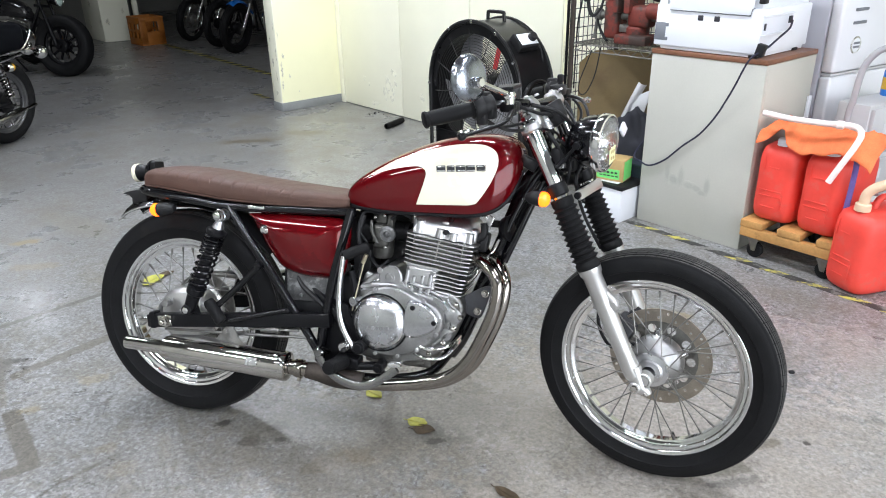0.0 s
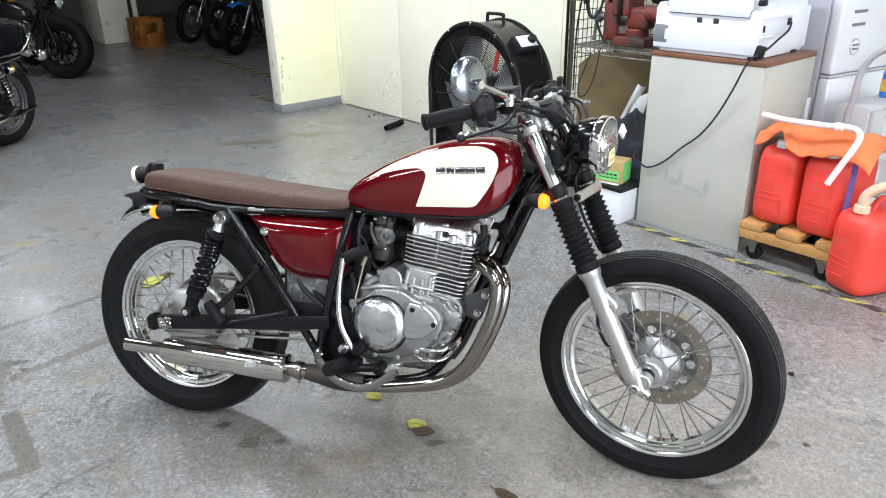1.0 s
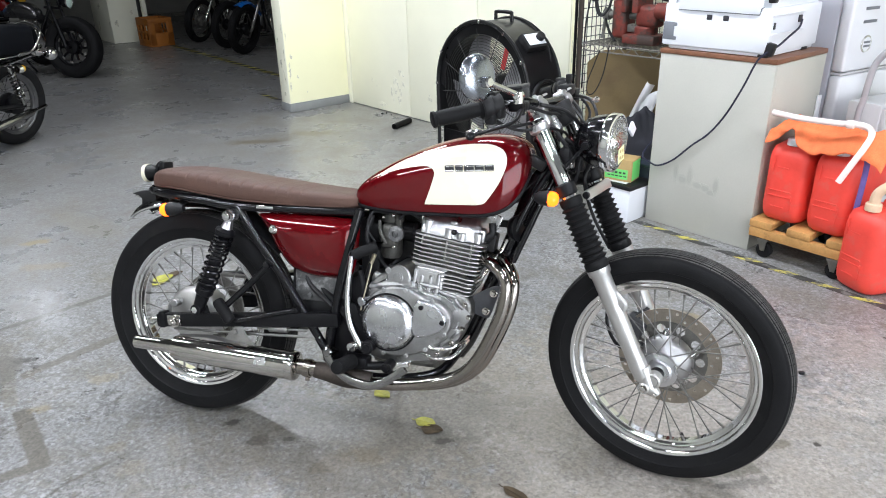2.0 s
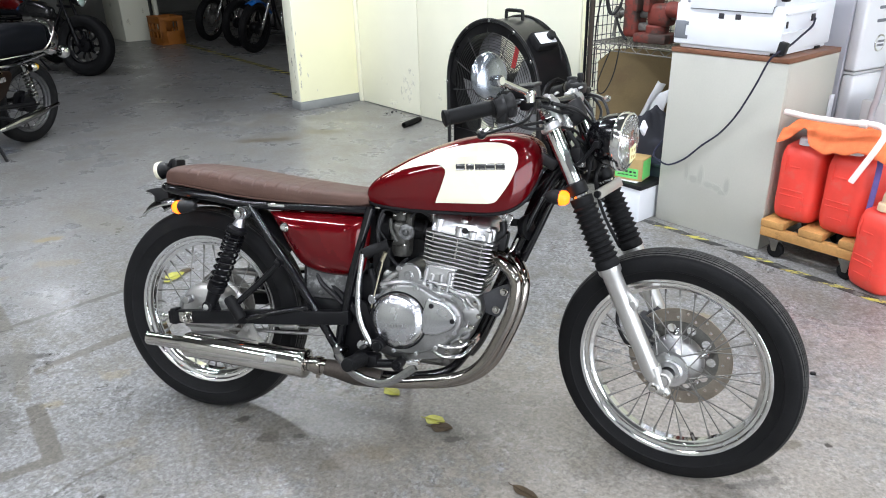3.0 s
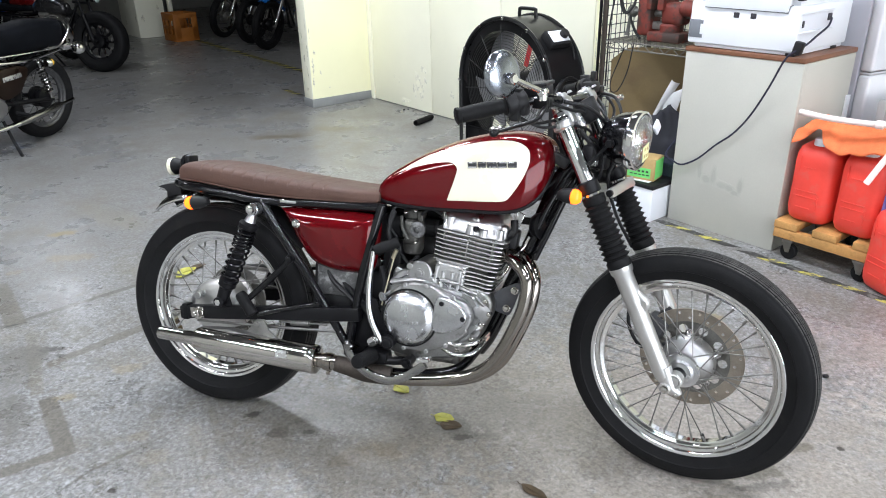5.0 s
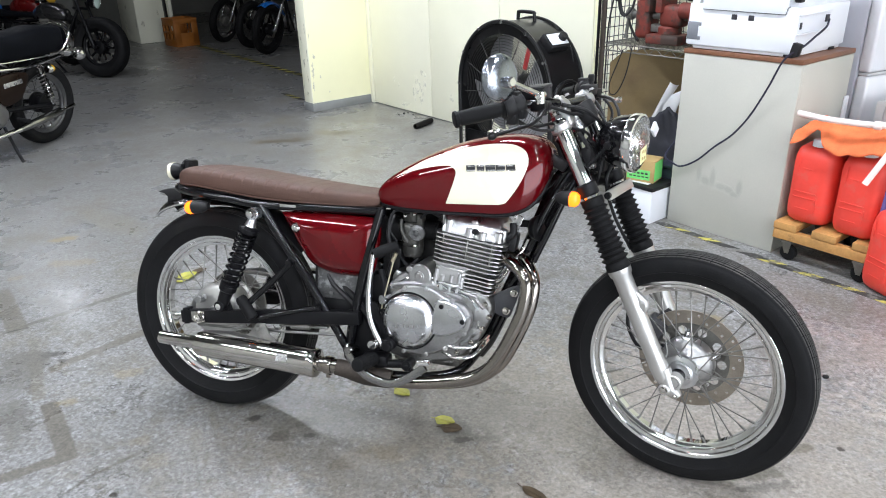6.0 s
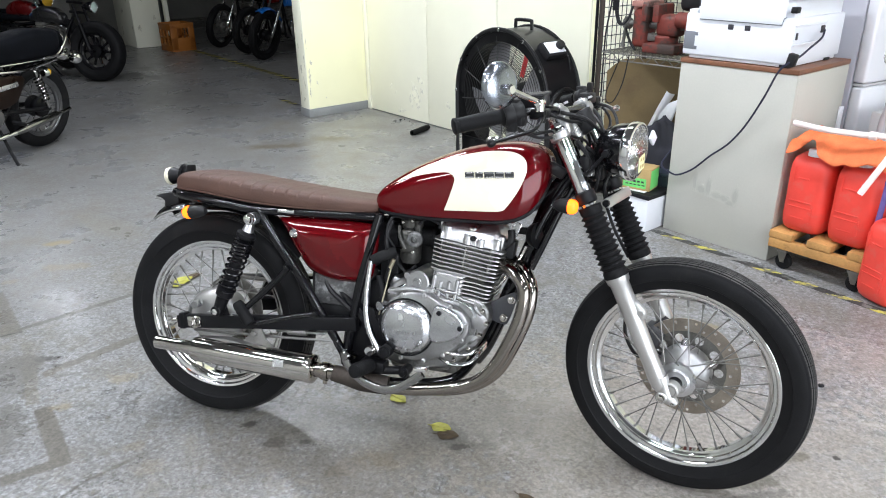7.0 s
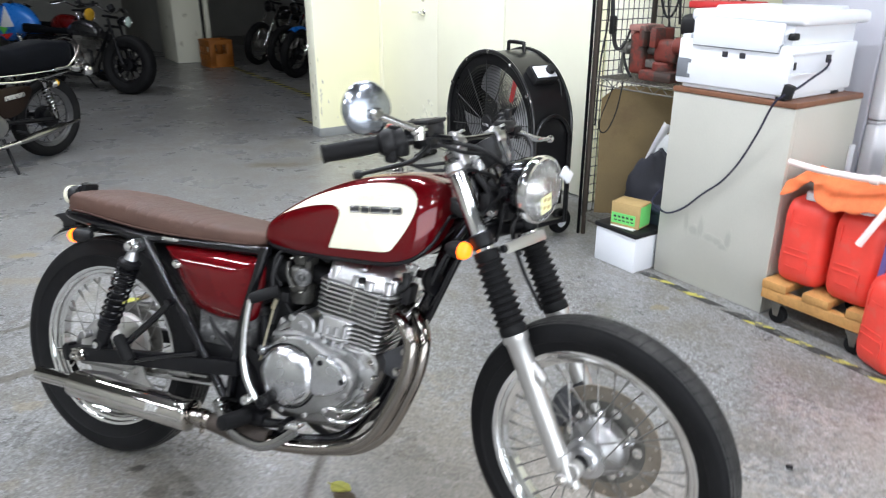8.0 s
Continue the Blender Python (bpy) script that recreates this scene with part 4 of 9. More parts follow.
def yoke(z, thick, name, mat):
    a = along(on_fork(z, 0), on_fork(z, 0) + STEER_AXIS)
    inv = a.inverted()
    l, r = inv @ on_fork(z, OFF, SPREAD), inv @ on_fork(z, OFF, -SPREAD)
    ctr = Vector((0, 0, 0))
    g = joined(rod(l - Vector((0, 0, thick / 2)), l + Vector((0, 0, thick / 2)), 0.0265, 24, 0.004), rod(r - Vector((0, 0, thick / 2)), r + Vector((0, 0, thick / 2)), 0.0265, 24, 0.004),
               rod(ctr - Vector((0, 0, thick / 2)), ctr + Vector((0, 0, thick / 2)), 0.030, 24, 0.004), tube([l, ctr * 0.6 + (l + r) * 0.2, r], 0.019, 10, 5, 0.7))
    return part(name, moved(moved(g, a), STEER), mat, BIKE)


tagged(yoke(0.945, 0.024, "top_yoke", ALU_BRIGHT), "polished alloy top yoke")
tagged(yoke(0.795, 0.034, "bottom_yoke", BLACK_SATIN), "black steel bottom yoke")
part("steering_nut", moved(rod(on_fork(0.955), on_fork(0.955) + STEER_AXIS * 0.03, 0.016, 6), STEER), CHROME, BIKE, "chrome steering stem nut")
for side in (-1, 1):
    p = on_fork(0.960, 0.048, side * 0.080)
    c = part("bar_clamp", moved(joined(block(p + Vector((-0.006, 0, 0.022)), (0.036, 0.030, 0.080), 0.007, 3, turn=(0, -27, 0)), rod(p + Vector((-0.010, -0.017, 0.036)), p + Vector((-0.010, 0.017, 0.036)), 0.021, 20, 0.003), hexbolt(p + Vector((-0.022, 0, 0.058)), (-0.45, 0, 0.89), 0.006, 0.005), hexbolt(p + Vector((0.006, 0, 0.064)), (-0.45, 0, 0.89), 0.006, 0.005)), STEER), ALU_BRIGHT, BIKE, "alloy handlebar clamp")

# handlebar with its controls
bar_right = [(1.066, 0.0, 1.000), (1.065, -0.07, 1.002), (1.048, -0.145, 1.014), (1.010, -0.205, 1.010), (0.910, -0.319, 0.986)]
bar = [(x, -y, z) for x, y, z in reversed(bar_right[1:])] + bar_right
part("handlebar", moved(tube(bar, 0.011, 12, 5), STEER), BLACK_GLOSS, BIKE, "low black handlebar")
for side in (-1, 1):
    q0, q1 = Vector((0.986, side * 0.233, 1.005)), Vector((0.902, side * 0.328, 0.984))
    L = (q1 - q0).length
    prof = [(0.0, 0), (0.024, 0), (0.024, 0.006), (0.018, 0.010)] + [(0.0172 + 0.0011 * (i % 2) + 0.0012 * math.sin(i / 24 * math.pi), 0.012 + (L - 0.024) * i / 24) for i in range(25)] + [(0.020, L - 0.008), (0.020, L - 0.002), (0.016, L), (0.0, L)]
    part("grip", moved(turned(prof, q0, q1, 24), STEER), GRIP_RUBBER, BIKE, "black rubber handlebar grip")
    s0 = Vector((1.022, side * 0.193, 1.017))
    dirn = (q0 - s0).normalized()
    part("switch_box", moved(joined(turned([(0.0, 0.005), (0.022, 0.006), (0.026, 0.012), (0.026, 0.036), (0.022, 0.042), (0.0, 0.043)], s0, s0 + dirn, 20), block(s0 + dirn * 0.022 + Vector((0.006, 0, -0.018)), (0.034, 0.030, 0.030), 0.006), block(s0 + dirn * 0.022 + Vector((-0.006, 0, 0.020)), (0.026, 0.026, 0.022), 0.005)), STEER), BLACK_PLASTIC, BIKE, "black switch housing")
    if side < 0:
        part("kill_switch", moved(block(s0 + dirn * 0.024 + Vector((-0.016, 0, 0.026)), (0.016, 0.016, 0.012), 0.004), STEER), RED_SWITCH, BIKE, "red kill switch")
        part("throttle_housing", moved(joined(turned([(0.0, 0), (0.027, 0), (0.029, 0.004), (0.029, 0.022), (0.027, 0.026), (0.0, 0.026)], q0 - dirn * 0.022, q0, 22), block(q0 - dirn * 0.010 + Vector((0.012, 0, -0.026)), (0.026, 0.022, 0.030), 0.006)), STEER), BLACK_PLASTIC, BIKE, "black throttle housing")
    # lever
    piv = Vector((1.062, side * 0.178, 1.000))
    tip = Vector((1.004, side * 0.325, 0.953)) if side < 0 else Vector((1.062, 0.345, 0.970))
    mid = piv.lerp(tip, 0.35) + Vector((0.022, 0, -0.008))
    lev = part("brake_lever" if side < 0 else "clutch_lever", moved(joined(tube([piv, mid, piv.lerp(tip, 0.7) + Vector((0.012, 0, -0.004)), tip], [0.011, 0.008, 0.007, 0.0065], 10, 6, 0.6), turned([(0.0, -0.010), (0.006, -0.009), (0.0098, -0.003), (0.0098, 0.004), (0.006, 0.010), (0.0, 0.011)], tip, tip + (tip - mid), 14)), STEER),
               BLACK_SATIN if side < 0 else ALU_POLISHED, BIKE, "black ball-ended brake lever" if side < 0 else "bare alloy clutch lever")
    part("lever_bracket", moved(joined(block(piv + Vector((-0.012, 0.008 * -side, 0.006)), (0.040, 0.040, 0.026), 0.006), rod(piv - Vector((0, 0, 0.014)), piv + Vector((0, 0, 0.016)), 0.009)), STEER), BLACK_SATIN, lev)
# brake reservoir
part("master_cylinder", moved(joined(block((1.022, -0.136, 1.022), (0.058, 0.086, 0.044), 0.005, turn=(0, -6, 12)), block((1.044, -0.124, 1.004), (0.034, 0.064, 0.026), 0.006, turn=(0, -6, 12))), STEER), BLACK_SATIN, BIKE, "black brake fluid reservoir")
part("reservoir_cap", moved(joined(block((1.020, -0.136, 1.047), (0.064, 0.092, 0.009), 0.003, turn=(0, -6, 12)), hexbolt((1.014, -0.168, 1.051), (0, 0, 1), 0.004, 0.003), hexbolt((1.028, -0.104, 1.051), (0, 0, 1), 0.004, 0.003)), STEER), BLACK_PLASTIC, BIKE)
# clutch side: perch and choke cable
part("clutch_perch", moved(joined(block((1.050, 0.135, 1.018), (0.036, 0.050, 0.030), 0.007), rod((1.05, 0.15, 1.02), (1.05, 0.15, 1.045), 0.007), block((1.05, 0.15, 1.048), (0.016, 0.016, 0.022), 0.004)), STEER), BLACK_PLASTIC, BIKE, "black clutch perch with mirror socket plug")
# mirror
mc, mfoot = Vector((1.018, -0.308, 1.082)), Vector((1.071, -0.215, 1.037))
mdir = Vector((0.90, -0.26, 0.06)).normalized()
mirror = part("mirror", moved(turned([(0.0, 0.0125), (0.018, 0.0118), (0.036, 0.0094), (0.045, 0.0066), (0.0515, 0.001), (0.0545, -0.006), (0.0535, -0.010), (0.050, -0.011), (0.0, -0.011)], mc, mc + mdir, 44), STEER), WORN_CHROME, BIKE, "round chrome mirror seen from its back")
part("mirror_stem", moved(joined(rod(mc + mdir * 0.022 + Vector((0.0, 0.006, -0.010)), mfoot, 0.0072, 12), rod(mc + mdir * 0.012 + Vector((0, 0.006, -0.01)), mc + mdir * 0.032 + Vector((0, 0.006, -0.01)), 0.013, 16, 0.004), rod(mfoot - Vector((0, 0, 0.020)), mfoot + Vector((0, 0, 0.010)), 0.011, 16, 0.002), rod(mfoot + Vector((0.0, -0.016, 0.0)), mfoot + Vector((0.0, 0.016, 0.0)), 0.009, 16, 0.002)), STEER), CHROME, mirror, "chrome mirror stem with ball joint")
part("mirror_glass", moved(turned([(0.0, -0.012), (0.048, -0.012)], mc, mc + mdir, 40), STEER), MIRROR_GLASS, mirror)

# instruments behind the headlamp
part("speedometer", moved(joined(turned([(0.0, -0.050), (0.016, -0.049), (0.027, -0.036), (0.031, -0.01), (0.033, 0.0), (0.033, 0.006), (0.029, 0.008), (0.0, 0.008)], on_fork(0.985, 0.070), on_fork(0.985, 0.070) + Vector((-0.62, 0, 0.78)), 32)), STEER), BLACK_PLASTIC, BIKE, "small black speedometer")
# headlamp
hc = Vector((1.232, 0, 0.905))
hd = Vector((0.985, -0.05, -0.05)).normalized()
LAMP = Matrix.Translation(hc) @ Matrix.Scale(0.93, 4) @ Matrix.Translation(-hc)
lamp = part("headlamp", moved(turned([(0.0, -0.105), (0.018, -0.103), (0.040, -0.093), (0.058, -0.072), (0.070, -0.045), (0.0755, -0.015), (0.0765, 0.0), (0.0735, 0.0), (0.071, -0.015), (0.066, -0.045), (0.054, -0.068), (0.0, -0.095)], hc, hc + hd, 48), STEER @ LAMP), BLACK_GLOSS, BIKE, "gloss black headlamp shell")
part("rim_ring", moved(turned([(0.0765, -0.012), (0.080, -0.008), (0.081, 0.004), (0.079, 0.012), (0.074, 0.014), (0.072, 0.006)], hc, hc + hd, 48, True), STEER @ LAMP), CHROME, lamp, "chrome headlamp ring")
part("reflector", moved(turned([(0.073, 0.002), (0.064, -0.022), (0.050, -0.042), (0.024, -0.054), (0.010, -0.056), (0.0, -0.050)], hc, hc + hd, 40), STEER @ LAMP), ALU_REFLECTOR, lamp)
lens = part("lens", moved(turned([(0.073, 0.008), (0.069, 0.014), (0.054, 0.021), (0.031, 0.026), (0.0, 0.028), (0.0, 0.024), (0.031, 0.022), (0.054, 0.017), (0.071, 0.004)], hc, hc + hd, 48, True), STEER @ LAMP), FLUTED_GLASS, lamp, "clear domed headlamp glass")
lens.visible_shadow = False
part("sticker", moved(joined(block(hc + hd * 0.030 + Vector((0.0, -0.014, -0.026)), (0.0016, 0.044, 0.042), 0.0005, 1, (12, 3, 0))), STEER @ LAMP), STICKER, lamp, "yellow-green paper sticker with marks")
for i in range(4):
    part("sticker_mark", moved(block(hc + hd * 0.0312 + Vector((0.0, -0.023 + 0.018 * (i % 2), -0.016 - 0.018 * (i // 2))), (0.0012, 0.010, 0.009), 0.0003, 1, (12, 3, 0)), STEER @ LAMP), STICKER_MARK, lamp)
part("white_tag", moved(block(hc + Vector((0.024, 0.078, 0.025)), (0.008, 0.026, 0.052), 0.003, turn=(62, 12, 0)), STEER), WHITE_PLASTIC, lamp, "white paper tag stuck on the ring")
for side in (-1, 1):
    part("lamp_bracket", moved(joined(tube([on_fork(0.835, OFF, side * 0.080), on_fork(0.860, OFF + 0.03, side * 0.078), hc + Vector((-0.045, side * 0.072, 0.0))], 0.0045, 8, 4), hexbolt(hc + Vector((-0.045, side * 0.068, 0)), (0, side, 0), 0.010, 0.012)), STEER), BLACK_SATIN, lamp)
# turn signals and their stay across the bottom yoke
a, b = on_fork(0.782, 0.078, -0.078), on_fork(0.780, 0.078, 0.092)
stay = part("signal_stay", moved(joined(block((a + b) / 2, (0.011, (b - a).length, 0.026), 0.004, turn=(0, -25, 0))), STEER), ALU_SLIDER, BIKE, "flat bright plate across the fork")
part("stay_bolt", moved(joined(rod(a + Vector((0.0, 0.004, 0)), a + Vector((0.0, -0.008, 0)), 0.009, 18, 0.002)), STEER), BLACK_SATIN, stay)


def signal(name, base, to, r, m, tip_mat):
    base, to = Vector(base), Vector(to)
    L = (to - base).length
    s = part(name, moved(turned([(0.0, 0), (r * 0.45, 0.001), (r * 0.8, L * 0.18), (r * 0.97, L * 0.42), (r, L * 0.62), (r, L * 0.66), (0.0, L * 0.66)], base, to, 28), m), BLACK_PLASTIC, BIKE, "black bullet turn signal with amber lens")
    part("lens", moved(turned([(0.0, L * 0.66), (r * 0.97, L * 0.66), (r * 0.99, L * 0.72), (r * 0.93, L * 0.85), (r * 0.7, L * 0.95), (r * 0.35, L * 0.99), (0.0, L)], base, to, 28), m), tip_mat, s, "amber lens, lit while blinking")
    return s


s = signal("front_turn_signal", (1.080, -0.130, 0.776), (1.143, -0.130, 0.775), 0.0195, STEER, AMBER_LIT)
part("stalk", moved(tube([(1.115, -0.118, 0.786), on_fork(0.80, OFF, -0.094)], 0.007, 8), STEER), BLACK_PLASTIC, s)
s = signal("front_turn_signal", (1.080, 0.130, 0.776), (1.143, 0.130, 0.775), 0.0195, STEER, AMBER)
part("stalk", moved(tube([(1.115, 0.118, 0.786), on_fork(0.80, OFF, 0.094)], 0.007, 8), STEER), BLACK_PLASTIC, s)
for side in (-1, 1):
    s = signal("rear_turn_signal", (0.036, side * 0.130, 0.662), (-0.040, side * 0.130, 0.650), 0.020, ID, AMBER_LIT if side < 0 else AMBER)
    part("stalk", tube([(0.0, side * 0.120, 0.660), (0.0, side * 0.06, 0.675)], 0.008, 8), BLACK_PLASTIC, s)

# cables and hoses at the head
CABLES = [([(1.055, -0.168, 1.012), (1.09, -0.10, 0.985), (1.10, -0.02, 0.965), (1.10, 0.04, 0.90), (1.05, 0.03, 0.82)], 0.0042), ([(0.99, -0.215, 0.985), (1.02, -0.17, 0.955), (1.06, -0.08, 0.955), (1.085, 0.02, 0.93), (1.05, 0.04, 0.84)], 0.0040),
          ([(1.0, -0.215, 0.98), (1.04, -0.15, 0.945), (1.09, -0.06, 0.94), (1.10, 0.03, 0.90), (1.04, 0.035, 0.80)], 0.0038), ([(1.05, 0.17, 1.0), (1.12, 0.14, 0.99), (1.16, 0.08, 0.93), (1.13, 0.05, 0.84), (1.07, 0.05, 0.78)], 0.0042),
          ([(1.06, 0.20, 1.0), (1.10, 0.19, 0.95), (1.10, 0.12, 0.88), (1.10, 0.08, 0.80)], 0.0040), ([(1.08, -0.11, 1.005), (1.13, -0.05, 0.98), (1.15, 0.05, 0.90), (1.13, 0.085, 0.80), (1.20, 0.085, 0.66), (1.275, 0.085, 0.50)], 0.0052),
          ([(1.06, 0.13, 1.0), (1.115, 0.075, 0.965), (1.15, 0.0, 0.90), (1.15, -0.02, 0.82), (1.125, 0.0, 0.77)], 0.0045), ([(1.055, 0.10, 1.0), (1.12, 0.03, 0.975), (1.17, -0.02, 0.93), (1.165, -0.035, 0.86)], 0.0038), ([(1.13, 0.10, 0.93), (1.165, 0.06, 0.87), (1.155, 0.02, 0.80), (1.175, 0.03, 0.74)], 0.005),
          ([(1.17, 0.04, 0.86), (1.15, 0.03, 0.80), (1.17, 0.05, 0.70), (1.215, 0.075, 0.60)], 0.0046)]
for pts, r in CABLES:
    part("control_cable", moved(tube(pts, r, 8, 8), STEER), BLACK_PLASTIC, BIKE, "black control cable")
part("wiring_clump", moved(joined(*[tube([(1.10 + 0.012 * i, -0.05 + 0.03 * i, 0.93 - 0.02 * (i % 3)), (1.135, -0.03 + 0.025 * i, 0.87 + 0.015 * (i % 2)), (1.11 + 0.01 * i, 0.0 + 0.02 * i, 0.82)], 0.006, 8, 5) for i in range(5)], block((1.12, -0.02, 0.865), (0.03, 0.05, 0.05), 0.008), block((1.135, 0.03, 0.845), (0.04, 0.05, 0.05), 0.008)), STEER), BLACK_PLASTIC, BIKE, "bundle of black wiring behind the headlamp")
part("ignition_switch", moved(rod(on_fork(0.93, 0.05, -0.02), on_fork(0.965, 0.05, -0.02), 0.018, 18), STEER), GREY_BADGE, BIKE)
part("connector", moved(block(on_fork(0.845, 0.05, -0.035), (0.018, 0.02, 0.014), 0.002), STEER), GREY_BADGE, BIKE, "pale wiring connector")

# brake caliper on the left leg
part("brake_caliper", moved(joined(block(FW + Vector((-0.105, 0.066, 0.055)), (0.060, 0.060, 0.085), 0.012, turn=(0, 25, 0)), block(FW + Vector((-0.10, 0.032, 0.06)), (0.05, 0.02, 0.07), 0.008, turn=(0, 25, 0)), tube([FW + Vector((-0.07, 0.085, 0.12)), FW + Vector((-0.09, 0.07, 0.09))], 0.014, 8)), STEER), ENGINE_GREY, BIKE, "grey brake caliper")
part("brake_hose", moved(tube([FW + Vector((-0.115, 0.075, 0.18)), FW + Vector((-0.165, 0.06, 0.15)), FW + Vector((-0.172, 0.045, 0.07)), FW + Vector((-0.135, 0.045, 0.005)), FW + Vector((-0.095, 0.06, 0.015))], 0.005, 8, 8), STEER), BLACK_PLASTIC, BIKE, "black brake hose")

# ---- main structure ----
for side in (-1, 1):
    part("seat_rail", tube([(0.575, side * 0.095, 0.682), (0.38, side * 0.105, 0.679), (0.185, side * 0.108, 0.676), (0.10, side * 0.106, 0.684), (-0.01, side * 0.100, 0.692), (-0.10, side * 0.078, 0.700), (-0.125, side * 0.03, 0.703), (-0.128, 0, 0.703)], 0.0125, 12, 5), BLACK_GLOSS, BIKE, "black seat rail tube")
    part("rear_frame_tube", tube([(0.195, side * 0.110, 0.678), (0.276, side * 0.114, 0.568), (0.36, side * 0.114, 0.458), (0.482, side * 0.110, 0.270)], 0.0125, 12, 4), BLACK_GLOSS, BIKE, "black slanting frame tube")
    part("middle_frame_tube", tube([(0.566, side * 0.10, 0.690), (0.535, side * 0.112, 0.56), (0.51, side * 0.114, 0.440), (0.482, side * 0.110, 0.262)], 0.0130, 12, 4), BLACK_GLOSS, BIKE, "black middle frame tube")
    part("cradle_tube", tube([(0.475, side * 0.110, 0.262), (0.52, side * 0.105, 0.225), (0.62, side * 0.10, 0.215), (0.74, side * 0.085, 0.225), (0.81, side * 0.06, 0.25), (0.86, side * 0.03, 0.32)], 0.0130, 12, 4), BLACK_GLOSS, BIKE, "black cradle tube under the engine")
    part("frame_lug", block((0.190, side * 0.125, 0.652), (0.030, 0.024, 0.034), 0.006), BLACK_SATIN, BIKE)
    part("frame_lug", block((0.30, side * 0.122, 0.520), (0.024, 0.012, 0.030), 0.005, turn=(0, 35, 0)), BLACK_SATIN, BIKE)
part("spine_tube", tube([(0.56, 0, 0.715), (0.80, 0, 0.78), (1.0, 0, 0.86)], 0.026, 12, 4), BLACK_GLOSS, BIKE, "black spine tube under the tank")
part("down_tube", tube([(1.075, 0, 0.835), (1.03, 0, 0.77), (0.970, 0, 0.60), (0.905, 0, 0.43), (0.866, 0, 0.335), (0.835, 0, 0.285)], 0.0250, 16, 4), BLACK_GLOSS, BIKE, "black front down tube")
part("gusset_tube", joined(tube([(1.085, -0.012, 0.800), (1.052, -0.030, 0.735), (1.02, -0.036, 0.655), (0.985, -0.032, 0.57)], 0.010, 10, 4), tube([(1.07, -0.02, 0.82), (1.02, -0.04, 0.73), (0.985, -0.045, 0.645)], 0.009, 10, 4), tube([(1.04, -0.012, 0.80), (0.95, -0.02, 0.72), (0.90, -0.02, 0.72)], 0.010, 10, 4), block((1.0, 0, 0.775), (0.10, 0.02, 0.07), 0.005, turn=(0, 40, 0))), BLACK_GLOSS, BIKE)
part("head_tube", turned([(0.0, 0), (0.030, 0), (0.032, 0.006), (0.028, 0.012), (0.027, 0.10), (0.032, 0.108), (0.030, 0.118), (0.0, 0.118)], on_fork(0.812), on_fork(0.95), 28), BLACK_GLOSS, BIKE)
part("horn", joined(turned([(0.0, 0), (0.012, 0), (0.030, 0.012), (0.036, 0.03), (0.036, 0.034), (0.0, 0.036)], (0.97, -0.02, 0.66), (1.02, -0.045, 0.665), 24), block((0.955, -0.02, 0.67), (0.04, 0.012, 0.02), 0.003)), BLACK_SATIN, BIKE, "black horn under the tank")
part("oil_tank_bracket", joined(block((0.935, -0.035, 0.672), (0.024, 0.006, 0.045), 0.003, turn=(0, 20, 0)), block((0.93, -0.045, 0.69), (0.012, 0.02, 0.014), 0.003)), GREY_BADGE, BIKE)
part("steering_lock", block((1.035, -0.035, 0.84), (0.05, 0.03, 0.03), 0.006, turn=(0, 27, 0)), BLACK_PLASTIC, BIKE)
part("rear_engine_plate", plate([(0.46, 0.25), (0.55, 0.24), (0.60, 0.30), (0.56, 0.42), (0.50, 0.44), (0.47, 0.34)], -0.100, -0.092, 0.002), BLACK_SATIN, BIKE)
part("front_engine_plate", plate(rounded([(0.866, 0.440), (0.880, 0.464), (0.913, 0.486), (0.946, 0.502), (0.957, 0.492), (0.945, 0.445), (0.932, 0.412), (0.915, 0.412), (0.889, 0.420)], 3), -0.055, -0.047, 0.002), ENGINE_GREY, BIKE, "dark grey engine mounting plate")
for x, z in ((0.880, 0.438), (0.941, 0.481), (0.922, 0.429)):
    part("mount_bolt", joined(rod((x, -0.054, z), (x, -0.058, z), 0.011, 20, 0.001), hexbolt((x, -0.058, z), (0, -1, 0), 0.008, 0.006)), STEEL, BIKE, "plated mounting bolt")
# swinging arm
for side in (-1, 1):
    part("swingarm_beam", joined(block((0.225, side * 0.118, 0.346), (0.59, 0.028, 0.040), 0.004, turn=(0, -6.2, 0)), block((-0.050, side * 0.118, 0.318), (0.020, 0.030, 0.050), 0.004, turn=(0, -6, 0))), BLACK_SATIN, BIKE, "black box-section swingarm beam")
    part("axle_nut", joined(block((-0.005, side * 0.134, 0.322), (0.046, 0.005, 0.032), 0.002, turn=(0, -6, 0)), rod((0, side * 0.132, 0.322), (0, side * 0.142, 0.322), 0.019, 20), hexbolt((0, side * 0.142, 0.322), (0, side, 0), 0.014, 0.012), rod((0, side * 0.15, 0.322), (0, side * 0.162, 0.322), 0.008)), STEEL, BIKE, "plated axle nut and chain adjuster")
    part("chain_adjuster_bolt", rod((-0.058, side * 0.118, 0.317), (-0.098, side * 0.118, 0.313), 0.005), STEEL, BIKE)
part("inner_clutter", joined(block((0.545, 0.01, 0.40), (0.10, 0.15, 0.20), 0.02), block((0.50, 0.02, 0.30), (0.09, 0.13, 0.09), 0.015), block((0.43, 0.03, 0.43), (0.09, 0.12, 0.10), 0.02), tube([(0.44, -0.085, 0.47), (0.50, -0.10, 0.42), (0.55, -0.105, 0.36), (0.57, -0.10, 0.30)], 0.011, 8, 5), tube([(0.57, -0.10, 0.52), (0.585, -0.105, 0.46), (0.575, -0.105, 0.40)], 0.009, 8, 5)), BLACK_SATIN, BIKE, "black brackets and hoses behind the engine")
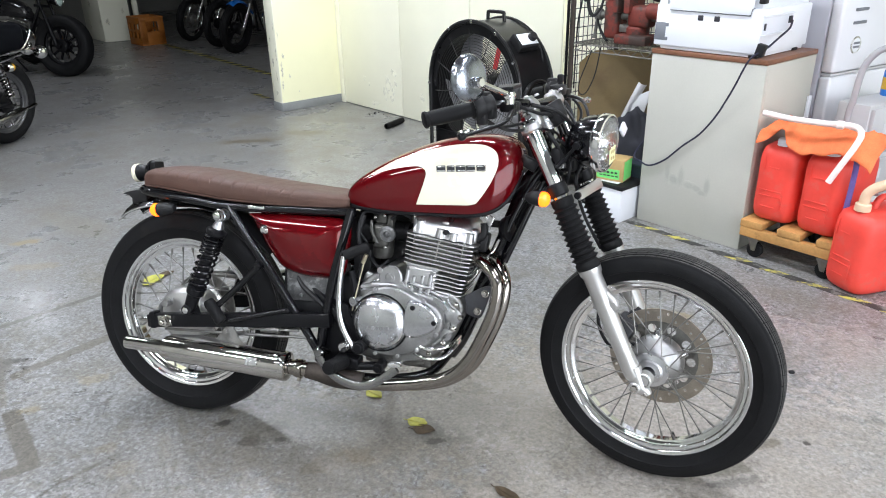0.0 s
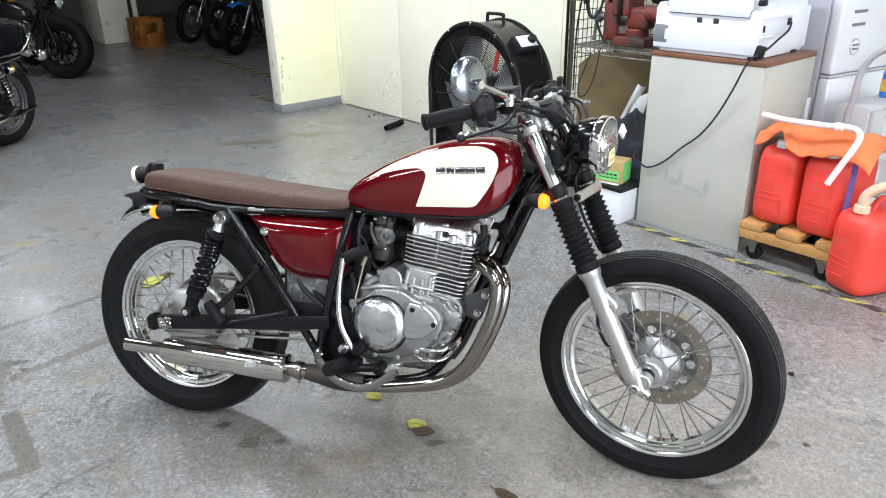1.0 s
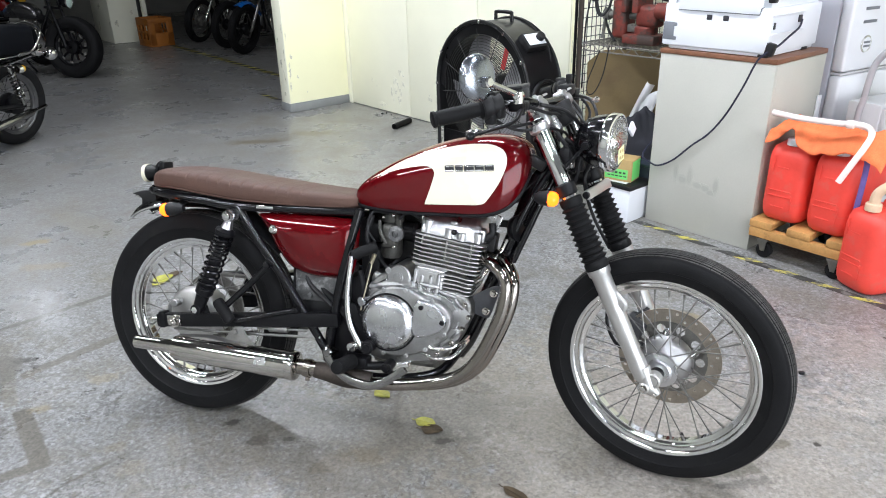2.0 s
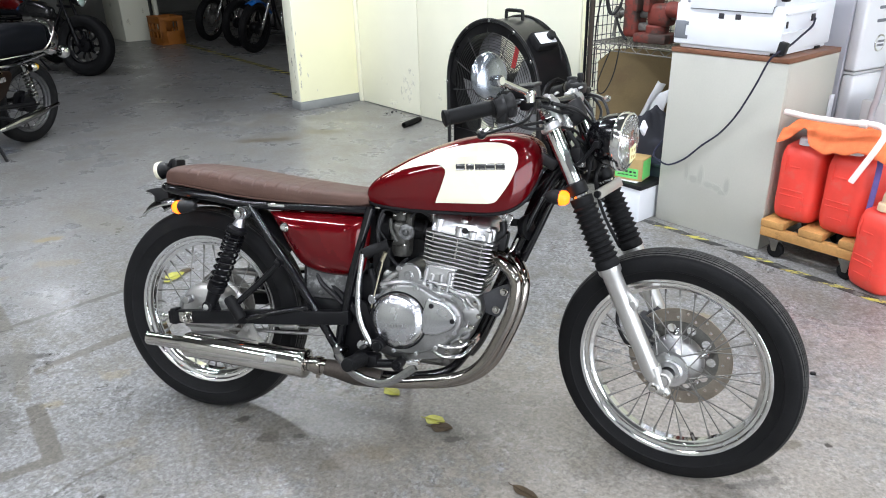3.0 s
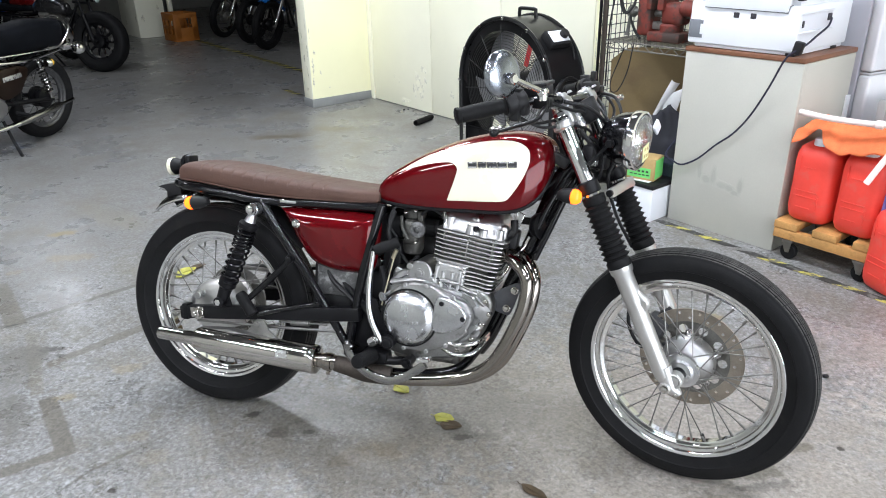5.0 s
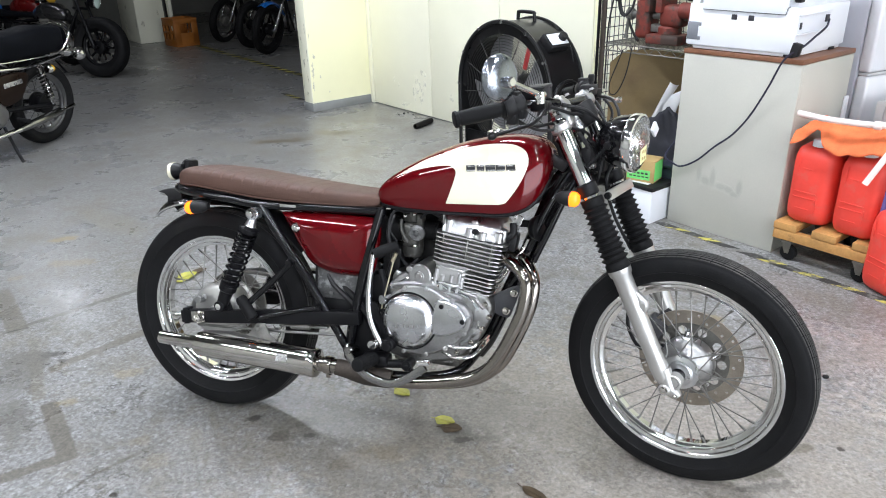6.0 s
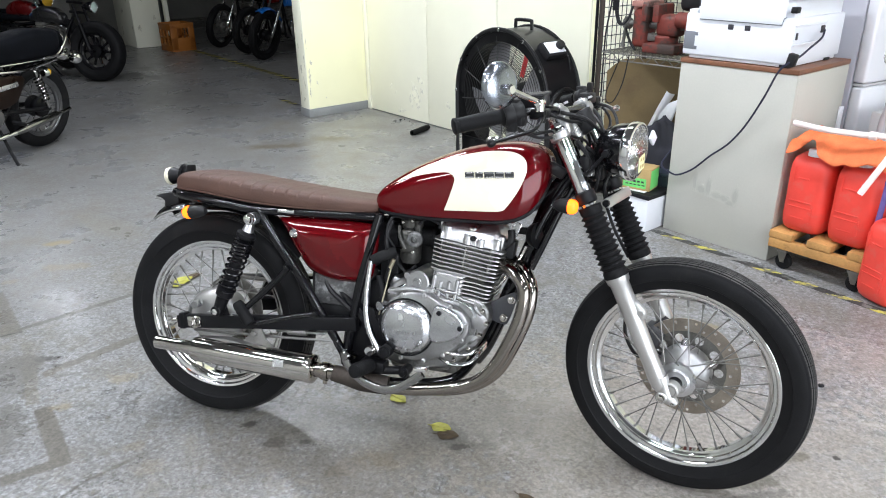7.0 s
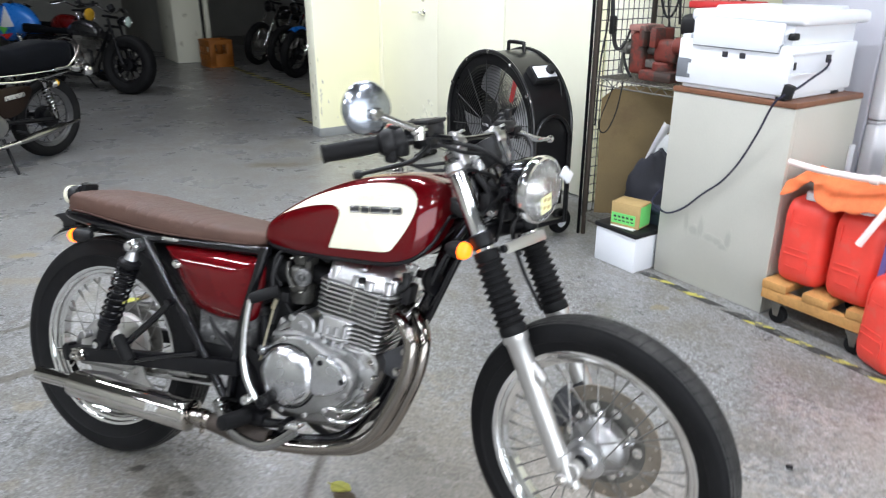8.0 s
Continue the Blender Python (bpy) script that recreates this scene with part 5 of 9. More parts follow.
part("lower_guard", joined(block((0.425, -0.015, 0.395), (0.15, 0.13, 0.055), 0.012), block((0.375, -0.02, 0.46), (0.05, 0.11, 0.10), 0.012), tube([(0.40, -0.09, 0.50), (0.425, -0.098, 0.46), (0.47, -0.10, 0.425), (0.50, -0.10, 0.40)], 0.008, 8, 5)), BLACK_PLASTIC, BIKE, "black plastic guard ahead of the rear tyre")
part("swingarm_pivot", rod((0.500, -0.128, 0.377), (0.500, 0.128, 0.377), 0.016, 20), BLACK_SATIN, BIKE)
part("rear_peg_bracket", joined(tube([(0.175, -0.142, 0.388), (0.245, -0.134, 0.455), (0.302, -0.126, 0.517)], 0.0095, 10, 3), tube([(0.205, -0.140, 0.345), (0.30, -0.134, 0.372), (0.395, -0.128, 0.395)], 0.0085, 10, 3), hexbolt((0.302, -0.134, 0.517), (0, -1, 0), 0.010, 0.008), hexbolt((0.393, -0.134, 0.396), (0, -1, 0), 0.008, 0.007)), BLACK_GLOSS, BIKE, "black tubular bracket for the rear footrest")
part("rear_footrest", turned([(0.0, 0), (0.012, 0.0), (0.016, 0.006)] + [(0.0165 + 0.0015 * (i % 2), 0.010 + 0.006 * i) for i in range(10)] + [(0.016, 0.074), (0.0, 0.078)], (0.150, -0.150, 0.405), (0.205, -0.152, 0.33), 16), GRIP_RUBBER, BIKE, "folded black rubber footrest")
part("brake_rod", joined(tube([(-0.03, -0.098, 0.285), (0.20, -0.112, 0.300), (0.46, -0.118, 0.318)], 0.0045, 8, 3), rod((0.30, -0.116, 0.326), (0.36, -0.118, 0.330), 0.010, 12), rod((0.26, -0.116, 0.324), (0.42, -0.12, 0.335), 0.004)), SPOKE_STEEL, BIKE, "plated brake rod")
part("chain_guard", joined(block((0.12, 0.10, 0.43), (0.36, 0.05, 0.012), 0.004, turn=(0, -6, 0))), BLACK_SATIN, BIKE)
part("drive_chain", joined(tube([(0.0, 0.063, 0.428), (0.28, 0.063, 0.425), (0.56, 0.063, 0.43)], 0.008, 6), tube([(0.0, 0.063, 0.216), (0.28, 0.063, 0.27), (0.56, 0.063, 0.34)], 0.008, 6)), ALU_DIRT_SHADE, BIKE)
# shock absorbers
for side in (-1, 1):
    y = side * 0.137
    top, bot = Vector((0.193, y, 0.653)), Vector((0.080, y, 0.368))
    d = (bot - top).normalized()
    sh = part("shock_absorber", joined(turned([(0.0, 0.018), (0.010, 0.018), (0.014, 0.040), (0.028, 0.048), (0.0285, 0.054), (0.027, 0.060), (0.020, 0.062), (0.014, 0.070), (0.014, 0.13), (0.018, 0.135), (0.018, 0.225), (0.026, 0.23), (0.026, 0.252), (0.020, 0.258), (0.017, 0.30), (0.0, 0.30)], top, bot, 28), rod(bot + Vector((0, -0.018, 0)), bot + Vector((0, 0.018, 0)), 0.016, 20)), BLACK_SATIN, BIKE, "black twin shock absorber")
    part("spring", joined(coil(top + d * 0.064, top + d * 0.118, 0.0255, 0.0038, 5), coil(top + d * 0.118, top + d * 0.236, 0.0255, 0.0038, 6)), BLACK_GLOSS, sh, "black coil spring, wound tighter on top")
    part("top_eye", joined(rod(top + Vector((0, -0.016, 0)), top + Vector((0, 0.016, 0)), 0.018, 20, 0.003), turned([(0.0, 0.012), (0.010, 0.012), (0.017, 0.040), (0.0, 0.042)], top, bot, 18)), ALU_POLISHED, sh)
    part("acorn_nut", turned([(0.0, 0.016), (0.015, 0.016), (0.017, 0.018), (0.016, 0.022), (0.012, 0.024), (0.011, 0.030), (0.0, 0.035)], top, top + Vector((0, side, 0)), 20), CHROME, sh, "chrome acorn nut")
    part("mounting_nut", turned([(0.0, 0.016), (0.010, 0.016), (0.010, 0.022), (0.0, 0.026)], bot, bot + Vector((0, side, 0)), 6), CHROME, sh)
    part("lower_bracket", plate([(bot.x - 0.03, bot.z - 0.025), (bot.x + 0.03, bot.z - 0.02), (bot.x + 0.016, bot.z + 0.018), (bot.x - 0.012, bot.z + 0.016)], y + 0.018, y + 0.010, 0.002), BLACK_SATIN, sh)


# ---- tank ----
def curve_at(table, x):
    xs = [r[0] for r in table]
    x = min(max(x, xs[0]), xs[-1])
    for i in range(len(table) - 1):
        if x <= xs[i + 1]:
            t = (x - xs[i]) / (xs[i + 1] - xs[i])
            a, b = table[max(i - 1, 0)], table[min(i + 2, len(table) - 1)]
            p, q = table[i], table[i + 1]
            out = []
            for k in range(1, len(p)):
                m0 = (q[k] - a[k]) / max(q[0] - a[0], 1e-6) * (q[0] - p[0])
                m1 = (b[k] - p[k]) / max(b[0] - p[0], 1e-6) * (q[0] - p[0])
                out.append((2 * t ** 3 - 3 * t * t + 1) * p[k] + (t ** 3 - 2 * t * t + t) * m0 + (3 * t * t - 2 * t ** 3) * q[k] + (t ** 3 - t * t) * m1)
            return out
    return list(table[-1][1:])


# x, bottom, top, half width
TANK = [(0.533, 0.716, 0.730, 0.040), (0.545, 0.706, 0.752, 0.070), (0.580, 0.698, 0.783, 0.092), (0.660, 0.694, 0.832, 0.114), (0.741, 0.695, 0.869, 0.127), (0.820, 0.698, 0.895, 0.135),
        (0.900, 0.701, 0.909, 0.138), (0.945, 0.710, 0.911, 0.134), (0.978, 0.728, 0.905, 0.124), (1.003, 0.758, 0.892, 0.106), (1.017, 0.792, 0.875, 0.086), (1.023, 0.818, 0.855, 0.058)]
TP, TQ = 0.62, 0.62


def tank_point(x, phi):
    zb, zt, w = curve_at(TANK, x)
    zm = zb + 0.28 * (zt - zb)
    if phi <= math.pi / 2:
        return Vector((x, w * math.sin(phi) ** TP, zm + (zt - zm) * math.cos(phi) ** TQ))
    k = (phi - math.pi / 2) / (math.pi / 2)
    return Vector((x, w * (1 - 0.10 * k ** 2.2), zm + (zb - zm) * k))


def tank_y(x, z):
    zb, zt, w = curve_at(TANK, x)
    zm = zb + 0.28 * (zt - zb)
    if z >= zm:
        c = min(1.0, max(0.0, (z - zm) / (zt - zm))) ** (1 / TQ)
        return w * math.sqrt(max(0.0, 1 - c * c)) ** TP
    k = min(1.0, (zm - z) / (zm - zb))
    return w * (1 - 0.10 * k ** 2.2)


rings = []
for i in range(73):
    t = i / 72
    x = TANK[0][0] + (TANK[-1][0] - TANK[0][0]) * (0.5 - 0.5 * math.cos(math.pi * t))
    half = [tank_point(x, math.pi * (j / 40) ** 1.0) for j in range(41)]
    rings.append(half + [Vector((q.x, -q.y, q.z)) for q in reversed(half[1:])])
tank = part("fuel_tank", loft(rings), MAROON, BIKE, "maroon teardrop fuel tank with cream panel", crease=60)
lip = [tank_point(r[0][0], math.pi) for r in rings]
part("tank_seam", tube([(q.x, -q.y, q.z - 0.001) for q in lip] + [(q.x, q.y, q.z - 0.001) for q in reversed(lip)], 0.0055, 8), BLACK_SATIN, tank, "dark rolled seam along the tank's bottom")

OUTER = [(0.591, 0.775), (0.653, 0.813), (0.699, 0.837), (0.775, 0.862), (0.850, 0.880), (0.915, 0.8845), (0.950, 0.876), (0.967, 0.858), (0.968, 0.827), (0.951, 0.783), (0.925, 0.742), (0.915, 0.733), (0.900, 0.729)]
INNER = [(0.591, 0.774), (0.606, 0.782), (0.653, 0.799), (0.700, 0.812), (0.747, 0.820), (0.770, 0.818), (0.782, 0.806), (0.779, 0.785), (0.769, 0.753), (0.758, 0.721)]


def even(points, n):
    c = smooth_path([(x, 0, z) for x, z in points], 10)
    acc = [0.0]
    for p, q in zip(c, c[1:]):
        acc.append(acc[-1] + (q - p).length)
    out, k = [], 0
    for i in range(n):
        s = acc[-1] * i / (n - 1)
        while k < len(acc) - 2 and acc[k + 1] < s:
            k += 1
        t = (s - acc[k]) / max(acc[k + 1] - acc[k], 1e-9)
        out.append(c[k].lerp(c[k + 1], t))
    return out


def skin(points_a, points_b, n, m, lift):
    A, B = even(points_a, n), even(points_b, n)
    rows = []
    for a, b in zip(A, B):
        row = []
        for j in range(m):
            q = a.lerp(b, j / (m - 1))
            row.append(Vector((q.x, -(tank_y(q.x, q.z) + lift), q.z)))
        rows.append(row)
    return loft(rows, False, False)


cream = skin(OUTER, INNER, 120, 26, 0.0012)
part("cream_panel", cream, CREAM, tank, "cream painted panel on the tank's side", crease=60)
part("cream_panel", mirror_y(cream), CREAM, tank, "cream painted panel on the tank's side", crease=60)
# raised maker's badge as plain blocks
for side in (-1, 1):
    for i, w in enumerate((0.026, 0.022, 0.028, 0.026, 0.026)):
        x = 0.823 + 0.0262 * i
        z = 0.8185 + 0.0018 * i
        y = side * -1 * 0 + tank_y(x, z)
        part("badge_block", block((x, side * (y + 0.002), z), (w * 0.92, 0.005, 0.0165), 0.0015, 2, (side * -8, -5, side * 2)), DARK_BADGE, tank, "dark raised badge block on the cream panel")
        for k in (-1, 1):
            part("badge_edge", block((x + 0.001, side * (y + 0.0045), z + k * 0.0055), (w * 0.86, 0.003, 0.0032), 0.001, 1, (side * -8, -5, side * 2)), GREY_BADGE, tank)
part("filler_cap", turned([(0.0, 0.012), (0.022, 0.012), (0.027, 0.008), (0.028, 0.0), (0.0, 0.0)], (0.86, 0, 0.906), (0.85, 0, 1.0), 28), CHROME, tank, "chrome filler cap")

# ---- seat ----
SEAT = [(-0.102, 0.716, 0.730, 0.060), (-0.095, 0.708, 0.752, 0.085), (-0.075, 0.705, 0.766, 0.100), (-0.03, 0.706, 0.770, 0.112), (0.092, 0.694, 0.765, 0.120), (0.186, 0.685, 0.755, 0.122), (0.30, 0.681, 0.744, 0.121), (0.412, 0.681, 0.735, 0.116), (0.50, 0.682, 0.730, 0.104), (0.535, 0.685, 0.728, 0.094), (0.552, 0.692, 0.722, 0.084)]
rings = []
for i in range(301):
    x = SEAT[0][0] + (SEAT[-1][0] - SEAT[0][0]) * i / 300
    zb, zt, w = curve_at(SEAT, x)
    ring = []
    for j in range(40):
        a = 2 * math.pi * j / 40
        c, s = math.cos(a), math.sin(a)
        y = w * math.copysign(abs(c) ** 0.5, c)
        z = (zb + zt) / 2 + (zt - zb) / 2 * math.copysign(abs(s) ** 0.5, s)
        if s > 0 and 0.0 < x < 0.43 and abs(y) < w * 0.98:
            u = (x / 0.036) % 1.0
            z -= 0.0014 * math.exp(-((min(u, 1 - u)) / 0.055) ** 2) * min(1.0, s * 3)
            y -= math.copysign(0.0030 * math.exp(-((min(u, 1 - u)) / 0.055) ** 2), y)
        ring.append((x, y, z))
    rings.append(ring)
seat = part("seat", loft(rings), SEAT_VINYL, BIKE, "long flat brown vinyl seat with cross-stitched top", crease=70)
part("seat_piping", tube([(x, -(curve_at(SEAT, x)[2] * 0.985), curve_at(SEAT, x)[0] + 0.012) for x in [-0.09 + 0.032 * i for i in range(20)]], 0.0022, 6), SEAT_VINYL, seat)
part("seat_base", plate([(-0.09, 0.698), (0.10, 0.688), (0.19, 0.679), (0.54, 0.678), (0.54, 0.690), (0.19, 0.691), (0.10, 0.70), (-0.09, 0.712)], -0.098, 0.098, 0.002), BLACK_PLASTIC, seat)
part("helmet_hook", block((0.29, -0.120, 0.680), (0.052, 0.006, 0.010), 0.002), CHROME, BIKE, "small chrome strip under the seat")

# ---- tail ----
T0, T1 = (-0.120, 0, 0.751), (-0.194, 0, 0.7405)
tl = part("tail_lamp", turned([(0.0, 0.0), (0.016, 0.0), (0.020, 0.008), (0.021, 0.026), (0.024, 0.042), (0.0265, 0.046), (0.0265, 0.056), (0.0, 0.056)], T0, T1, 32), BLACK_SATIN, BIKE, "small black round tail lamp")
part("ring", turned([(0.0265, 0.052), (0.0285, 0.054), (0.0285, 0.064), (0.025, 0.066), (0.023, 0.058)], T0, T1, 32, True), CREAM, tl, "pale tail lamp ring")
part("lens", turned([(0.0255, 0.062), (0.021, 0.070), (0.010, 0.074), (0.0, 0.075)], T0, T1, 32), RED_LENS, tl, "red tail lamp lens")
part("clamp_loop", tube([(-0.128, 0.026 * math.sin(a), 0.751 + 0.026 * math.cos(a)) for a in [2 * math.pi * k / 20 for k in range(21)]], 0.007, 8), BLACK_GLOSS, tl, "black clamp round the lamp")
part("bracket", joined(tube([(-0.118, 0, 0.70), (-0.118, 0, 0.735), (-0.125, 0, 0.775)], 0.012, 8), block((-0.113, 0, 0.752), (0.022, 0.050, 0.062), 0.008), block((-0.11, 0, 0.712), (0.03, 0.06, 0.03), 0.006), hexbolt((-0.115, -0.03, 0.712), (0, -1, 0), 0.008, 0.006)), BLACK_SATIN, tl)


def strip(path, half, thick, mat, name, label="", crown=0.018):
    rings = []
    for i, (x, z) in enumerate(path):
        w = half[i] if isinstance(half, list) else half
        a, b = path[max(i - 1, 0)], path[min(i + 1, len(path) - 1)]
        n = Vector((-(b[1] - a[1]), 0, b[0] - a[0])).normalized() * thick
        ring = []
        for j in range(13):
            s = -1 + 2 * j / 12
            ring.append(Vector((x, s * w, z - crown * s * s)))
        ring += [q + n for q in reversed(ring)]
        rings.append(ring)
    return part(name, loft(rings), mat, BIKE, label)


arc = [(0.352 * math.sin(a), 0.322 + 0.352 * math.cos(a)) for a in [radians(d) for d in range(-46, 32, 6)]]
FEND = [(-0.205, 0.638), (-0.185, 0.651), (-0.16, 0.663), (-0.125, 0.675), (-0.09, 0.683), (-0.05, 0.688), (-0.01, 0.690)]
fender = strip(FEND, [0.048, 0.056, 0.06, 0.062, 0.062, 0.062, 0.062], 0.003, FENDER_CHROME, "tail_fender", "short chrome rear fender end", 0.030)
# beads added along the edges to stand in for the crown's highlight
for side in (-1, 1):
    part("highlight_bead", tube([(x, side * w, z - 0.029) for (x, z), w in zip(FEND, [0.048, 0.056, 0.06, 0.062, 0.062, 0.062, 0.062])], 0.0048, 10, 4), CHROME, fender, "added chrome bead standing in for the fender's highlight")
strip([(-0.04, 0.672), (0.06, 0.675), (0.14, 0.66), (0.22, 0.625), (0.30, 0.55)], 0.062, 0.003, BLACK_PLASTIC, "inner_fender", "black inner fender over the tyre")
part("plate_bracket", joined(plate([(-0.206, 0.680), (-0.188, 0.688), (-0.16, 0.694), (-0.120, 0.695), (-0.120, 0.664), (-0.150, 0.656), (-0.168, 0.664), (-0.182, 0.676)], -0.045, 0.045, 0.003), block((-0.15, 0, 0.658), (0.06, 0.07, 0.02), 0.004)), BLACK_PLASTIC, BIKE, "black plastic number plate bracket")

# ---- side covers ----
SC = rounded([(0.272, 0.660), (0.40, 0.664), (0.535, 0.662), (0.560, 0.648), (0.563, 0.61), (0.555, 0.545), (0.545, 0.508), (0.520, 0.495), (0.46, 0.492), (0.405, 0.498), (0.358, 0.518), (0.320, 0.564), (0.288, 0.616), (0.266, 0.650)], 5)


def pillow(outline, y0, rise, n=7):
    """A shallow bulging cover on an outline."""
    cx, cz = sum(p[0] for p in outline) / len(outline), sum(p[1] for p in outline) / len(outline)
    rings = []
    for i in range(n + 1):
        t = i / n
        k = 1 - t
        h = rise * (1 - k ** 3.2)
        rings.append([(cx + (x - cx) * k, -(y0 + h * (1.0)), cz + (z - cz) * k) for x, z in outline])
    g = loft(rings, True, False)
    base = [(x, -(y0 - 0.012), z) for x, z in outline]
    return joined(g, loft([base, rings[0]], True, False))


cover = part("side_cover", pillow(SC, 0.102, 0.034, 12), MAROON, BIKE, "maroon side cover", crease=75)
part("lock_badge", turned([(0.0, 0.0), (0.013, 0.0), (0.0135, 0.003), (0.011, 0.006), (0.008, 0.005), (0.006, 0.007), (0.0, 0.007)], (0.318, -0.124, 0.620), (0.318, -0.20, 0.620), 24), CHROME, cover, "round chrome lock")
part("side_cover", mirror_y(pillow(SC, 0.102, 0.034, 12)), MAROON, BIKE, "maroon side cover", crease=75)

# ---- engine ----
CASE = rounded([(0.560, 0.40), (0.575, 0.30), (0.620, 0.268), (0.70, 0.262), (0.79, 0.280), (0.845, 0.325), (0.875, 0.385), (0.892, 0.440), (0.868, 0.478), (0.80, 0.492), (0.72, 0.515), (0.66, 0.525), (0.60, 0.490)], 4)
engine = part("engine", joined(plate(CASE, -0.095, 0.095, 0.012, 3)), ALU_CASE, BIKE, "air-cooled single cylinder engine, cast aluminium")
part("sump", joined(block((0.70, 0, 0.262), (0.20, 0.12, 0.03), 0.008), block((0.705, -0.06, 0.30), (0.16, 0.06, 0.07), 0.012)), ALU_DIRT_SHADE, engine)
RIGHT = rounded([(0.590, 0.40), (0.605, 0.33), (0.66, 0.296), (0.73, 0.300), (0.79, 0.330), (0.832, 0.372), (0.842, 0.415), (0.818, 0.450), (0.765, 0.468), (0.72, 0.490), (0.66, 0.488), (0.61, 0.455)], 4)
part("right_cover", plate(RIGHT, -0.095, -0.128, 0.008, 3), ALU_CASE, engine, "cast right engine cover")
LOBE = rounded([(0.735, 0.40), (0.745, 0.455), (0.765, 0.463), (0.80, 0.452), (0.828, 0.425), (0.830, 0.398), (0.808, 0.376), (0.76, 0.358), (0.738, 0.368)], 4)
part("oil_filter_cover", plate(LOBE, -0.126, -0.143, 0.007, 3), ALU_POLISHED, engine, "polished cover ahead of the clutch")
CC = Vector((0.666, -0.126, 0.389))
part("cover_gap", turned([(0.0785, 0.0030), (0.0825, 0.0030), (0.0825, -0.004), (0.0785, -0.004)], CC, CC + Vector((0, -1, 0)), 64, True), BLACK_SATIN, engine, "dark gap round the clutch cover")
part("clutch_cover", turned([(0.0, 0.029), (0.018, 0.0286), (0.036, 0.0270), (0.052, 0.0235), (0.066, 0.018), (0.0735, 0.0115), (0.0775, 0.005), (0.0785, 0.002), (0.0790, 0.0), (0.079, -0.004), (0.0, -0.004)], CC, CC + Vector((0, -1, 0)), 64), ALU_POLISHED, engine, "round polished clutch cover")
for i in range(5):
    part("cover_mark", block((0.641 + 0.0135 * i, -0.1530 - 0.0012 * (i in (1, 2, 3)), 0.379 + 0.001 * i), (0.010, 0.0016, 0.009), 0.0006, 1), ALU, engine, "faint raised lettering block")
for x, z, r in ((0.603, 0.425, 0.006), (0.608, 0.352, 0.006), (0.655, 0.301, 0.006), (0.72, 0.300, 0.006), (0.775, 0.324, 0.006), (0.826, 0.372, 0.006), (0.836, 0.416, 0.006), (0.790, 0.462, 0.006), (0.715, 0.485, 0.006), (0.652, 0.482, 0.006)):
    part("cover_bolt", rod((x, -0.124, z), (x, -0.136, z), r, 12), ALU, engine)
for x, z in ((0.762, 0.444), (0.822, 0.408)):
    part("cover_bolt", rod((x, -0.140, z), (x, -0.147, z), 0.007, 14), BLACK_SATIN, engine)
part("oil_filler", joined(rod((0.600, -0.10, 0.44), (0.585, -0.13, 0.44), 0.014, 18)), ALU_POLISHED, engine)
part("crank_boss", joined(turned([(0.0, 0.0), (0.026, 0.0), (0.024, 0.010), (0.014, 0.014), (0.0, 0.014)], (0.862, -0.086, 0.418), (0.862, -0.2, 0.418), 28), turned([(0.0, 0.0), (0.018, 0.0), (0.016, 0.012), (0.0, 0.014)], (0.846, -0.088, 0.366), (0.846, -0.2, 0.366), 24)), ALU, engine, "round cast bosses on the crankcase")
for x, z in ((0.872, 0.452), (0.884, 0.418), (0.866, 0.384), (0.838, 0.340), (0.80, 0.306)):
    part("case_bolt", joined(rod((x, -0.085, z), (x, -0.102, z), 0.0075, 12), hexbolt((x, -0.102, z), (0, -1, 0), 0.005, 0.004)), STEEL, engine)
for x0, z0, x1, z1 in ((0.846, 0.462, 0.868, 0.440), (0.80, 0.482, 0.845, 0.470), (0.835, 0.352, 0.866, 0.382), (0.74, 0.500, 0.80, 0.492)):
    part("cast_rib", tube([(x0, -0.094, z0), ((x0 + x1) / 2, -0.100, (z0 + z1) / 2), (x1, -0.094, z1)], 0.0055, 8, 4), ALU_CASE, engine)
part("seam_line", tube([(x, -0.0955, z) for x, z in ((0.598, 0.47), (0.655, 0.502), (0.72, 0.504), (0.77, 0.482), (0.825, 0.464), (0.856, 0.425), (0.846, 0.368), (0.795, 0.318))], 0.004, 6, 4), ALU_POLISHED, engine, "raised rim round the cover")
part("starter_motor", joined(rod((0.684, 0.02, 0.512), (0.684, -0.104, 0.512), 0.034, 28, 0.004), rod((0.684, -0.102, 0.512), (0.684, -0.108, 0.512), 0.014, 20), rod((0.684, -0.106, 0.512), (0.684, -0.113, 0.512), 0.010, 6), rod((0.655, -0.06, 0.530), (0.655, -0.108, 0.530), 0.009, 14), rod((0.715, -0.06, 0.492), (0.715, -0.104, 0.492), 0.011, 14), block((0.684, -0.06, 0.490), (0.09, 0.05, 0.02), 0.006)), ALU, engine, "cast starter motor housing")
part("upper_case", joined(block((0.632, -0.035, 0.492), (0.07, 0.10, 0.04), 0.012, turn=(0, 24, 0)), block((0.745, -0.05, 0.490), (0.10, 0.09, 0.03), 0.008, turn=(0, 9, 0)), block((0.738, -0.075, 0.525), (0.030, 0.03, 0.055), 0.006, turn=(0, 9, 0)), block((0.772, -0.082, 0.500), (0.035, 0.02, 0.030), 0.005, turn=(0, 9, 0)), rod((0.655, -0.07, 0.500), (0.655, -0.096, 0.500), 0.010, 12), rod((0.712, -0.07, 0.492), (0.712, -0.096, 0.492), 0.010, 12), tube([(0.60, -0.09, 0.475), (0.67, -0.10, 0.49), (0.74, -0.10, 0.475)], 0.010, 8, 4)), ALU, engine)
